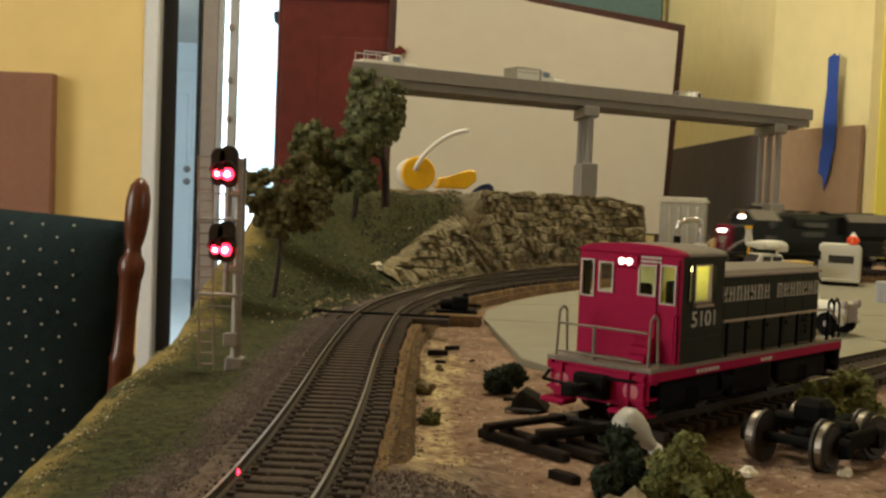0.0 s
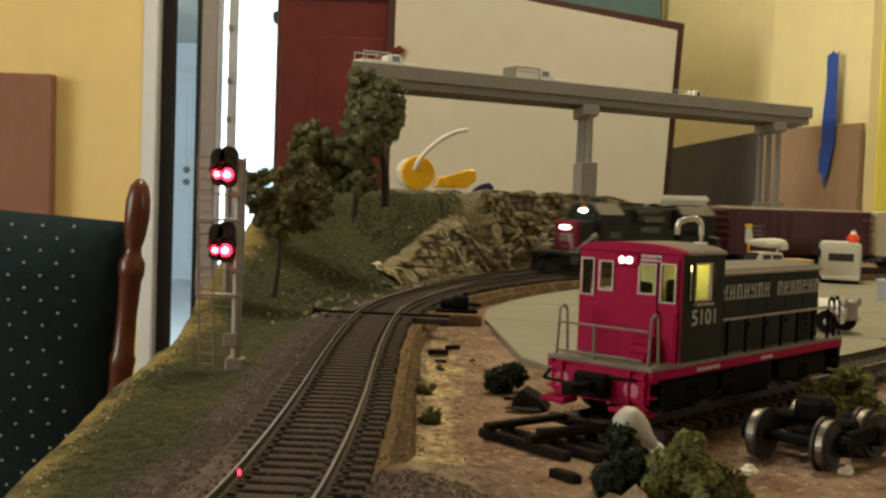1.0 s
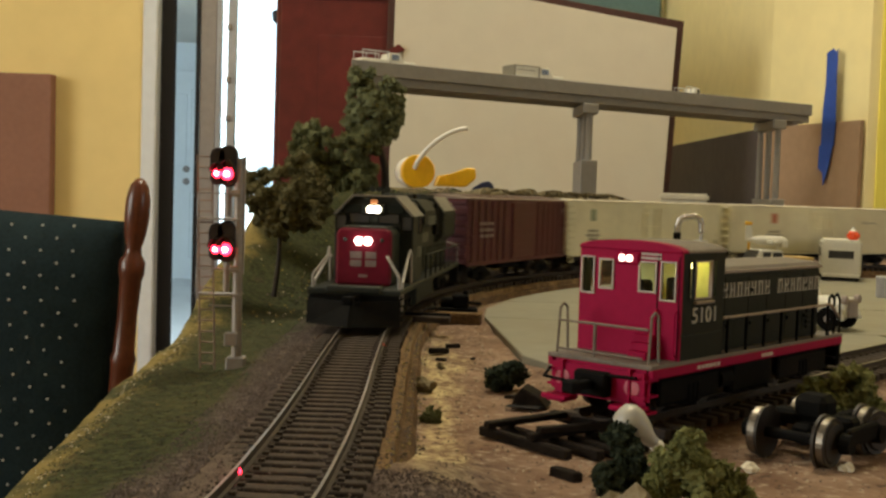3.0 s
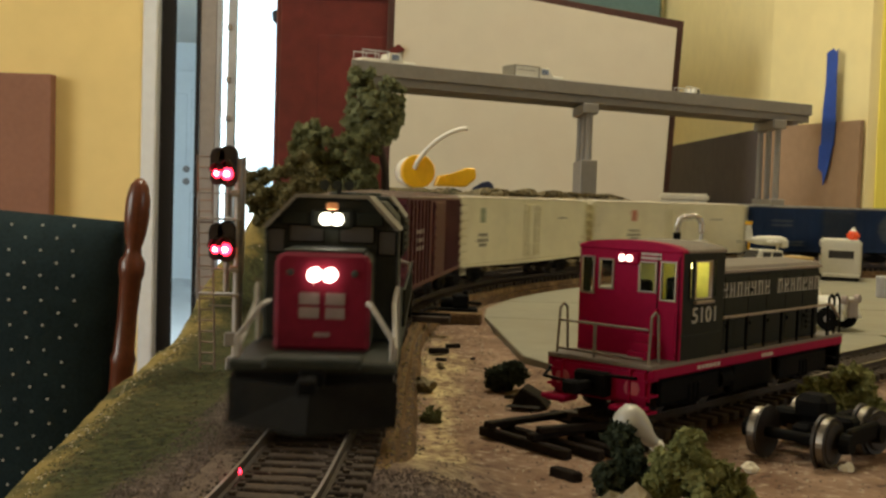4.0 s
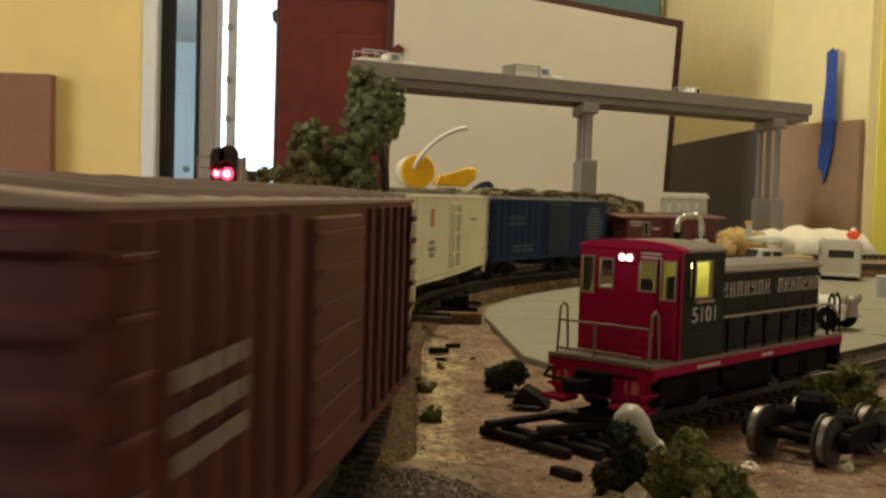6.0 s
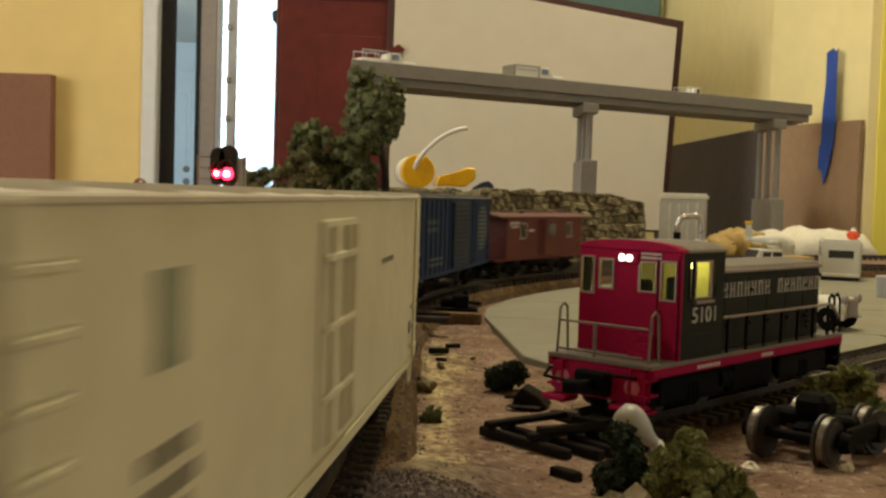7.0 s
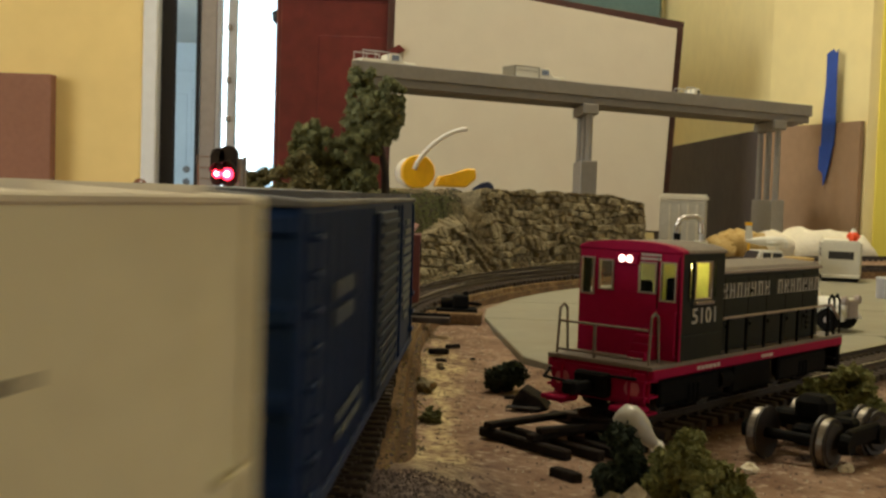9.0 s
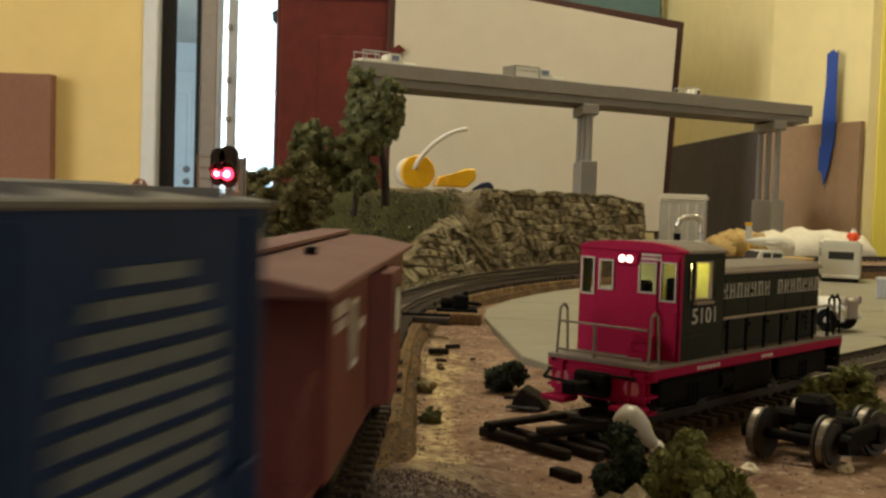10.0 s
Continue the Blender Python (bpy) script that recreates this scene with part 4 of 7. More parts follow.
def make_road_engine():
    # local x forward, origin at mid length on the railhead; the nose lamps sit at +0.078
    E = thing("diesel_locomotive", "weathered dark grey model diesel with scarlet nose, lit lamps and snowplough", "locomotive")
    F = 0.0945
    N = 0.078
    Z0 = 0.0140
    # chassis
    part("walkway", box(-F, F, -0.0172, 0.0172, 0.0118, Z0, 0.0004), M_LARKD, E, "dusty walkway edge")
    # nose
    nose = part("nose", prism([(-0.0105, Z0), (-0.0105, 0.0340), (-0.0090, 0.0356), (0.0090, 0.0356), (0.0105, 0.0340), (0.0105, Z0)], "x", 0.058, N - 0.0030, 0.0006), M_LARKD, E, "dark grey low nose")
    part("nose_front", prism([(-0.0105, Z0), (-0.0105, 0.0340), (-0.0090, 0.0356), (0.0090, 0.0356), (0.0105, 0.0340), (0.0105, Z0)], "x", N - 0.0032, N, 0.0009), M_NOSE, nose, "scarlet nose front with shade painted into its colour")
    part("nose_top", box(0.058, N - 0.001, -0.0088, 0.0088, 0.0355, 0.0361, 0.0002), M_LARKD, nose)
    ln = None
    for y in (-0.0017, 0.0017):
        ln = lathe([(0.0016, 0), (0.0016, 0.0012), (0.0008, 0.0016)], 16, Matrix.Translation((N, y, 0.0308)) @ Matrix.Rotation(radians(90), 4, "Y"), ln)
    part("nose_lamp", ln, M_HEADLAMP, nose, "glowing twin nose lamps")
    for y0, y1 in ((-0.0050, -0.0006), (0.0008, 0.0050)):
        for z0, z1 in ((0.0212, 0.0236), (0.0242, 0.0268)):
            part("emblem", box(N, N + 0.0002, y0, y1, z0, z1), M_NOSELET, nose, "faded pale block")
    part("lettering", box(N, N + 0.0002, -0.0016, 0.0018, 0.0172, 0.0181, 0), M_NOSELET, nose)
    for y in (-0.0070, 0.0070):
        part("class_lamp", lathe([(0.0008, 0), (0.0008, 0.0006), (0.0003, 0.0008)], 10, Matrix.Translation((N - 0.0002, y, 0.0312)) @ Matrix.Rotation(radians(90), 4, "Y")), M_DARKGLASS, nose)
    part("brow_lamp", box(0.0586, 0.0598, -0.0014, 0.0014, 0.0446, 0.0464, 0.0004), M_ORANGEGLOW, E, "dim orange beacon over the lamp")
    # cab
    cabprof = [(-0.0158, Z0), (-0.0158, 0.0405), (-0.0085, 0.0475), (0.0085, 0.0475), (0.0158, 0.0405), (0.0158, Z0)]
    cab = part("cab", prism(cabprof, "x", 0.0335, 0.0580, 0.0005), M_LARKD, E, "dark grey cab")
    rf = prism([(0.0162, 0.0402), (0.0086, 0.0482), (-0.0086, 0.0482), (-0.0162, 0.0402), (-0.0150, 0.0402), (-0.0083, 0.0474), (0.0083, 0.0474), (0.0150, 0.0402)], "x", 0.0325, 0.0600)
    part("cab_roof", rf, M_ROOFLIT, cab, "dusty cab roof, painted paler as lit from above")
    for y0, y1 in ((-0.0150, -0.0112), (-0.0098, -0.0020), (0.0020, 0.0098), (0.0112, 0.0150)):
        w = part("window", ring(y0, y1, 0.0345 if abs(y0 + y1) > 0.02 else 0.0372, 0.0408 if abs(y0 + y1) < 0.02 else 0.0398, 0.0004, 0.0578, 0.0584, "x"), M_BLACK, cab)
        part("pane", box(0.0578, 0.0581, y0, y1, 0.0345 if abs(y0 + y1) > 0.02 else 0.0372, 0.0408 if abs(y0 + y1) < 0.02 else 0.0398), M_DARKGLASS, w)
    for sy in (-1, 1):
        w = part("window", ring(0.0375, 0.0450, 0.0335, 0.0395, 0.0005, sy * 0.0158 - 0.0003, sy * 0.0158 + 0.0004, "y"), M_BLACK, cab)
        part("pane", box(0.0375, 0.0450, sy * 0.0158 - 0.0002, sy * 0.0158 + 0.0002, 0.0335, 0.0395), M_DARKGLASS, w)
        bars(E, 0.0360, 0.0480, 0.0235, 0.0280, sy * 0.0158, 4, M_PATCH, sy, 0.25, "cab_number")
    part("lamp_housing", box(0.0570, 0.0592, -0.0050, 0.0050, 0.0402, 0.0450, 0.0008), M_LARKD, cab)
    cl = None
    for y in (-0.0013, 0.0013):
        cl = lathe([(0.0015, 0), (0.0015, 0.0011), (0.0008, 0.0014)], 16, Matrix.Translation((0.0590, y, 0.0425)) @ Matrix.Rotation(radians(90), 4, "Y"), cl)
    part("cab_lamp", cl, M_HEADLAMP, cab, "glowing cab lamp")
    part("number_board", box(0.0582, 0.0588, 0.0055, 0.0120, 0.0410, 0.0442, 0.0002, box(0.0582, 0.0588, -0.0120, -0.0055, 0.0410, 0.0442, 0.0002)), M_LARK, cab)
    # long hood
    hd = part("long_hood", prism([(-0.0108, Z0), (-0.0108, 0.0440), (-0.0092, 0.0458), (0.0092, 0.0458), (0.0108, 0.0440), (0.0108, Z0)], "x", -0.0890, 0.0335, 0.0004), M_LARKD, E)
    # full-width radiator housing at the rear with sloping shoulders, and the intake recess before it
    rad = part("radiator_housing", prism([(-0.0150, 0.0290), (-0.0150, 0.0410), (-0.0095, 0.0478), (0.0095, 0.0478), (0.0150, 0.0410), (0.0150, 0.0290), (0.0108, 0.0255), (-0.0108, 0.0255)], "x", -0.0890, -0.0420, 0.0005), M_LARKD, E)
    for sy in (-1, 1):
        for k in range(5):
            z = 0.0300 + k * 0.0022
            part("radiator_slat", box(-0.0870, -0.0440, min(sy * 0.0150, sy * 0.0155), max(sy * 0.0150, sy * 0.0155), z, z + 0.0009), M_LARKD, rad)
        part("roof_panel", prism([(sy * 0.0151, 0.0412), (sy * 0.0097, 0.0480), (sy * 0.0093, 0.0476), (sy * 0.0147, 0.0408)], "x", -0.0888, -0.0422), M_ROOFLIT, rad, "dusty sloping shoulder, painted paler as lit from above")
        part("intake", box(-0.0418, -0.0330, min(sy * 0.0108, sy * 0.0128), max(sy * 0.0108, sy * 0.0128), 0.0300, 0.0450, 0.0006), M_BLACK, E, "dark intake recess")
        part("dynamic_housing", prism([(sy * 0.0108, 0.0340), (sy * 0.0140, 0.0360), (sy * 0.0140, 0.0420), (sy * 0.0100, 0.0466), (0, 0.0470), (0, 0.0340)], "x", -0.0200, 0.0150, 0.0004), M_LARKD, E)
        bars(E, -0.0190, 0.0060, 0.0355, 0.0395, sy * 0.0141, 6, M_PATCH, sy, 0.10, "lettering")
        bars(E, -0.0190, 0.0040, 0.0275, 0.0318, sy * 0.0109, 6, M_PATCH, sy, 0.10, "lettering")
        for x in np.linspace(-0.080, 0.028, 10):
            part("hood_door", box(x - 0.0046, x + 0.0046, min(sy * 0.0108, sy * 0.0112), max(sy * 0.0108, sy * 0.0112), 0.0155, 0.0250, 0.0001), M_LARKD, hd)
        part("handrail", tube([(-F + 0.002, sy * 0.0168, 0.0235), (0.0300, sy * 0.0168, 0.0235)], 0.0004), M_LARKD, E)
        for x in np.linspace(-0.085, 0.028, 8):
            part("stanchion", rod((x, sy * 0.0168, 0.0135), (x, sy * 0.0168, 0.0236), 0.0004), M_LARKD, E)
        # front step rails and end rails
        part("grab_rail", tube([(0.0620, sy * 0.0160, 0.0130), (0.0635, sy * 0.0160, 0.0260), (0.0655, sy * 0.0160, 0.0272), (0.0690, sy * 0.0155, 0.0240), (0.0855, sy * 0.0165, 0.0160), (0.0860, sy * 0.0165, 0.0060)], 0.0006), M_SILVERRAIL, E, "pale grey grab rail")
        part("grab_rail", tube([(0.0900, sy * 0.0160, 0.0065), (0.0905, sy * 0.0160, 0.0185), (0.0880, sy * 0.0115, 0.0250), (0.0850, sy * 0.0105, 0.0255)], 0.0006), M_SILVERRAIL, E, "pale grey grab rail")
        s = None
        for k in range(4):
            s = box(0.0830, 0.0900, min(sy * 0.0125, sy * 0.0172), max(sy * 0.0125, sy * 0.0172), 0.0022 + k * 0.0027, 0.0028 + k * 0.0027, 0, s)
        part("step_ladder", s, M_BLACK, E)
        part("rear_steps", box(-F, -F + 0.006, min(sy * 0.0125, sy * 0.0172), max(sy * 0.0125, sy * 0.0172), 0.003, 0.0118, 0.0003), M_BLACK, E)
        part("rear_rail", tube([(-F + 0.001, sy * 0.0160, 0.0060), (-F + 0.001, sy * 0.0160, 0.0230), (-F + 0.001, sy * 0.0070, 0.0250)], 0.0005), M_SILVERRAIL, E)
    for x in (0.010, -0.006, -0.055, -0.068, -0.080):
        part("roof_fan", lathe([(0.0052, 0), (0.0052, 0.0014), (0.0046, 0.0018), (0.0005, 0.0018)], 20, Matrix.Translation((x, 0, 0.0458 if x > -0.04 and x < -0.01 else 0.0472))), M_LARKD, E)
    part("exhaust_stack", box(-0.029, -0.024, -0.004, 0.004, 0.0455, 0.0490, 0.0006), M_BLACK, E)
    hn = None
    for y in (-0.003, 0.0, 0.003):
        hn = rod((0.0400, y, 0.0500), (0.0480, y, 0.0505), 0.0005, 0.0013, 10, hn)
    rod((0.0420, 0, 0.0475), (0.0420, 0, 0.0505), 0.0006, 0.0006, 8, hn)
    part("horn", hn, M_LARKD, E)
    # front end: pilot, plough, anticlimber
    part("anticlimber", box(0.0880, F + 0.0008, -0.0100, 0.0100, 0.0125, 0.0150, 0.0005), M_LARKD, E)
    part("pilot", box(0.0905, 0.0940, -0.0165, 0.0165, 0.0040, 0.0125, 0.0006), M_BLACK, E)
    plough = [(0.0172, 0.0945, 0.0010), (0.0172, 0.0935, 0.0105), (0.0000, 0.0990, 0.0095), (0.0000, 0.1040, 0.0010)]
    pb = bmesh.new()
    for sy in (-1, 1):
        fr = [pb.verts.new((x, sy * y, z)) for y, x, z in plough]
        bk = [pb.verts.new((x - 0.0015, sy * y, z)) for y, x, z in plough]
        for q in (fr, bk):
            pb.faces.new(q)
        for i in range(4):
            pb.faces.new((fr[i], fr[(i + 1) % 4], bk[(i + 1) % 4], bk[i]))
    part("snowplough", pb, M_PLOUGH, E, "dusty dark snowplough")
    coupler(E, 0.0950, 1, 0.0105)
    coupler(E, -F, -1, 0.0085)
    part("fuel_tank", prism([(-0.0130, 0.0030), (-0.0130, 0.0100), (-0.0105, 0.0118), (0.0105, 0.0118), (0.0130, 0.0100), (0.0130, 0.0030), (0.0110, 0.0016), (-0.0110, 0.0016)], "x", -0.0260, 0.0260, 0.0005), M_LARKD, E)
    for x in (-0.0580, 0.0580):
        bogie(E, x, 0.0300, 0.0058)
    TRAIN.append((E, N, 0.058))
    return E


# dust, plus overhead light painted in as a much paler tone than the body
M_ROOFLIT = mat("dusty_roof_with_painted_light", (0.17, 0.15, 0.115), 0.7, var=0.15, scale=60, dust=0.3)
M_SILVERRAIL = mat("pale_grey_handrail", (0.34, 0.31, 0.27), 0.5, var=0.15, scale=100)
M_PATCH = mat("faded_pale_patch", (0.105, 0.103, 0.082), 0.6, var=0.2, scale=120, bump=0)
M_PLOUGH = mat("dusty_plough", (0.011, 0.0105, 0.009), 0.8, var=0.25, scale=80, spec=0.1, dust=0.2, dustcol=(0.035, 0.030, 0.023))
# scarlet darkened in the colour itself, for the shade on the backlit nose
M_NOSE = mat("shaded_scarlet_nose", (0.150, 0.005, 0.020), 0.6, var=0.15, scale=60, bump=0.06, spec=0.2)
M_NOSELET = mat("faded_nose_lettering", (0.24, 0.185, 0.17), 0.65, var=0.2, scale=200, bump=0)
M_ORANGEGLOW = mat("dim_orange_beacon", (0.70, 0.28, 0.10), 0.4, var=0, scale=10, bump=0, emit=0.25)
make_road_engine()


def car_frame(C, half, trucks, wheel=0.0053):
    """Underframe, trucks and couplers common to the cars."""
    part("underframe", box(-half + 0.002, half - 0.002, -0.0060, 0.0060, 0.0085, 0.0122, 0.0004), M_BLACK, C)
    part("brake_gear", box(-0.020, 0.012, -0.0085, 0.0085, 0.0065, 0.0100, 0.0008), M_BLACK, C)
    for x in (-trucks, trucks):
        bogie(C, x, 0.0200, wheel)
    for sg in (-1, 1):
        coupler(C, sg * (half - 0.001), sg)


def ladder(parent, x, y, z0, z1, sy, material, n=6, w=0.0045):
    """A column of grab irons up a side."""
    first = None
    for z in np.linspace(z0, z1, n):
        if first is None:
            bm = box(x - w / 2, x + w / 2, y + sy * 0.0006 - 0.0003, y + sy * 0.0006 + 0.0003, -0.0003, 0.0003, 0.0001)
            for d in (-w / 2 + 0.0003, w / 2 - 0.0003):
                box(x + d - 0.0003, x + d + 0.0003, min(y - sy * 0.0002, y + sy * 0.0008), max(y - sy * 0.0002, y + sy * 0.0008), -0.0005, 0.0005, 0, bm)
            first = part("grab_iron", bm, material, parent, m=Matrix.Translation((0, 0, z)))
        else:
            share(first, Matrix.Translation((0, 0, z)), parent)


def car_body(name, label, half, top, material, roofmat, category="boxcar", width=0.0172, bottom=0.0118, peak=0.0015):
    C = thing(name, label, category)
    b = part("body", box(-half, half, -width, width, bottom, top, 0.0005), material, C)
    roof = part("roof", prism([(-width - 0.0004, top - 0.0006), (-width - 0.0004, top + 0.0002), (0, top + peak), (width + 0.0004, top + 0.0002), (width + 0.0004, top - 0.0006)], "x", -half - 0.0006, half + 0.0006, 0.0002), roofmat, C)
    car_frame(C, half, half - 0.030)
    return C, b, roof


def end_ribs(b, half, top, material, n=5, width=0.0165, bottom=0.0130):
    for sg in (-1, 1):
        for z in np.linspace(bottom + 0.002, top - 0.004, n):
            part("end_rib", prism([(sg * half, z), (sg * (half + 0.0010), z + 0.0008), (sg * (half + 0.0010), z + 0.0022), (sg * half, z + 0.0032)], "y", -width, width), material, b)


def make_boxcar_red():
    half, top = 0.0765, 0.0478
    C, b, roof = car_body("boxcar", "oxide red model boxcar with ribbed sides and sliding door", half, top, M_BROWNCAR, M_BROWNROOF)
    for sy in (-1, 1):
        for x in [q for q in np.linspace(-half + 0.006, half - 0.006, 17) if abs(q) > 0.018]:
            part("side_rib", box(x - 0.0008, x + 0.0008, min(sy * 0.0172, sy * 0.0181), max(sy * 0.0172, sy * 0.0181), 0.0128, top - 0.0012, 0.0002), M_BROWNCAR, b)
        d = part("sliding_door", box(-0.0165, 0.0150, min(sy * 0.0172, sy * 0.0183), max(sy * 0.0172, sy * 0.0183), 0.0132, top - 0.0020, 0.0003), M_BROWNCAR, b)
        for z in np.linspace(0.016, top - 0.005, 7):
            part("door_rib", box(-0.0155, 0.0140, min(sy * 0.0183, sy * 0.0187), max(sy * 0.0183, sy * 0.0187), z, z + 0.0011), M_BROWNCAR, d)
        part("sill", box(-half, half, min(sy * 0.0172, sy * 0.0178), max(sy * 0.0172, sy * 0.0178), 0.0110, 0.0130, 0.0002), M_BROWNCAR, b)
        for z in (0.0330, 0.0295, 0.0262):
            bars(C, 0.0440, 0.0640, z, z + 0.0018, sy * 0.0182, 4 if z > 0.028 else 3, M_NOSELET, sy, 0.35)
        bars(C, -0.0700, -0.0665, 0.0395, 0.0425, sy * 0.0182, 1, M_NOSELET, sy)
        ladder(C, half - 0.005, sy * 0.0178, 0.014, 0.044, sy, M_BROWNCAR, 8)
        ladder(C, -half + 0.005, sy * 0.0178, 0.014, 0.044, sy, M_BROWNCAR, 8)
    end_ribs(b, half, top, M_BROWNCAR, 6)
    for x in np.linspace(-half + 0.008, half - 0.008, 12):
        part("roof_rib", prism([(-0.0170, top + 0.0002), (0, top + 0.0016), (0.0170, top + 0.0002), (0.0170, top + 0.0010), (0, top + 0.0023), (-0.0170, top + 0.0010)], "x", x - 0.0005, x + 0.0005), M_BROWNROOF, roof)
    TRAIN.append((C, 0.2620, half - 0.030))


M_BROWNROOF = mat("dusty_red_roof", (0.30, 0.22, 0.17), 0.75, var=0.15, scale=40, dust=0.35)


def make_reefer(centre, half, logo, emblem_at, emblem_label):
    top = 0.0482
    C, b, roof = car_body("refrigerator_car", "yellowed white model refrigerator car with " + emblem_label, half, top, M_WHITECAR, M_WHITEROOF, "refrigerator car", peak=0.0009)
    for sy in (-1, 1):
        d = part("plug_door", box(-0.0140, 0.0100, min(sy * 0.0172, sy * 0.0179), max(sy * 0.0172, sy * 0.0179), 0.0140, top - 0.003, 0.0003), M_WHITECAR, b)
        for z in (0.0205, 0.0300, 0.0395):
            part("door_bar", box(-0.0135, 0.0095, min(sy * 0.0179, sy * 0.0187), max(sy * 0.0179, sy * 0.0187), z, z + 0.0011, 0.0002), M_WHITECAR, d)
        for x in (-0.0105, -0.0045, 0.0060):
            part("lock_rod", rod((x, sy * 0.0184, 0.0145), (x, sy * 0.0184, top - 0.004), 0.0005), M_WHITECAR, d)
        for x in (-half + 0.001, half - 0.001):
            part("corner_post", box(x - 0.0012, x + 0.0012, min(sy * 0.0172, sy * 0.0178), max(sy * 0.0172, sy * 0.0178), 0.0120, top, 0.0002), M_WHITECAR, b)
        part("sill", prism([(-half, 0.0118), (half, 0.0118), (half - 0.004, 0.0108), (0.03, 0.0100), (-0.03, 0.0100), (-half + 0.004, 0.0108)], "y", sy * 0.0168, sy * 0.0175), M_WHITECAR, b)
        # round or square emblem, and lines of unreadable lettering
        part("emblem", box(emblem_at - 0.0030, emblem_at + 0.0030, min(sy * 0.0172, sy * 0.0174), max(sy * 0.0172, sy * 0.0174), 0.0345, 0.0425, 0), logo, b, "faded square emblem")
        for z, w, n in ((0.0268, 0.012, 4), (0.0238, 0.015, 6), (0.0212, 0.010, 4)):
            bars(C, emblem_at - w / 2, emblem_at + w / 2, z, z + 0.0018, sy * 0.0172, n, M_FADED, sy, 0.25)
        bars(C, -0.060, -0.045, 0.0360, 0.0370, sy * 0.0172, 5, M_FADED, sy, 0.3)
        bars(C, -half + 0.0060, -half + 0.0085, 0.0180, 0.0205, sy * 0.0172, 1, M_BLACK, sy, 0.1)
        ladder(C, half - 0.0050, sy * 0.0174, 0.0150, 0.0440, sy, M_WHITECAR, 8)
        ladder(C, -half + 0.0050, sy * 0.0174, 0.0150, 0.0240, sy, M_WHITECAR, 3)
        for sx in (-1, 1):
            part("stirrup", tube([(sx * (half - 0.003), sy * 0.0170, 0.0118), (sx * (half - 0.003), sy * 0.0170, 0.0070), (sx * (half - 0.007), sy * 0.0170, 0.0070), (sx * (half - 0.007), sy * 0.0170, 0.0118)], 0.0004), M_WHITECAR, C)
    end_ribs(b, half, top, M_WHITECAR, 6)
    for x in np.linspace(-half + 0.01, half - 0.01, 9):
        part("roof_seam", box(x - 0.0003, x + 0.0003, -0.017, 0.017, top + 0.0002, top + 0.0010), M_WHITEROOF, roof)
    TRAIN.append((C, centre, half - 0.030))


M_WHITEROOF = mat("dusty_white_roof", (0.62, 0.56, 0.42), 0.75, var=0.08, scale=40, dust=0.35, dustcol=(0.42, 0.33, 0.22))
M_FADED = mat("faded_dark_lettering", (0.22, 0.20, 0.15), 0.7, var=0.2, scale=200, bump=0)
M_LOGORED = mat("faded_red_emblem", (0.50, 0.17, 0.10), 0.7, var=0.2, scale=300, bump=0)
M_LOGOGREEN = mat("faded_green_emblem", (0.28, 0.31, 0.20), 0.7, var=0.2, scale=300, bump=0)


def make_boxcar_blue():
    half, top = 0.0835, 0.0478
    C, b, roof = car_body("boxcar", "dark blue model boxcar with corrugated door and round emblem", half, top, M_BLUECAR, M_ROOFGREY)
    for sy in (-1, 1):
        for x in [q for q in np.linspace(-half + 0.004, half - 0.004, 19) if abs(q + 0.0055) > 0.0185 and not (-0.077 < q < -0.047)]:
            part("side_rib", box(x - 0.0006, x + 0.0006, min(sy * 0.0172, sy * 0.0177), max(sy * 0.0172, sy * 0.0177), 0.0128, top - 0.0012, 0.0001), M_BLUECAR, b)
        d = part("sliding_door", box(-0.0230, 0.0120, min(sy * 0.0172, sy * 0.0184), max(sy * 0.0172, sy * 0.0184), 0.0132, top - 0.0020, 0.0003), M_BLUEDOOR, b, "greyer blue corrugated door")
        for z in np.linspace(0.0150, top - 0.0045, 14):
            part("corrugation", box(-0.0220, 0.0110, min(sy * 0.0184, sy * 0.0189), max(sy * 0.0184, sy * 0.0189), z, z + 0.0010, 0.0002), M_BLUEDOOR, d)
        # round emblem of ribs, towards the rear
        for z in np.linspace(0.0205, 0.0425, 11):
            h = 0.0125 * math.sqrt(max(0.0, 1 - ((z - 0.0315) / 0.0125) ** 2))
            if h > 0.001:
                part("emblem_stripe", box(-0.0620 - h, -0.0620 + h, min(sy * 0.0172, sy * 0.0176), max(sy * 0.0172, sy * 0.0176), z - 0.0007, z + 0.0006), M_FADEDBLUE, b, "pale stripe of a round emblem")
        for z in (0.0355, 0.0320):
            bars(C, 0.0430, 0.0640, z, z + 0.0022, sy * 0.0178, 6, M_PALEBLUE, sy, 0.25)
        for z in (0.0190, 0.0165):
            bars(C, 0.0320, 0.0580, z, z + 0.0012, sy * 0.0178, 9, M_FADEDBLUE, sy, 0.3)
        part("sill", box(-half, half, min(sy * 0.0172, sy * 0.0177), max(sy * 0.0172, sy * 0.0177), 0.0112, 0.0128, 0.0002), M_BLUECAR, b)
        ladder(C, half - 0.0050, sy * 0.0174, 0.0150, 0.0440, sy, M_BLUECAR, 8)
        ladder(C, -half + 0.0050, sy * 0.0174, 0.0150, 0.0240, sy, M_BLUECAR, 3)
    end_ribs(b, half, top, M_BLUECAR, 4)
    for x in np.linspace(-half + 0.008, half - 0.008, 12):
        part("roof_rib", box(x - 0.0004, x + 0.0004, -0.0168, 0.0168, top + 0.0002, top + 0.0012), M_ROOFGREY, roof)
    TRAIN.append((C, 0.8380, half - 0.030))


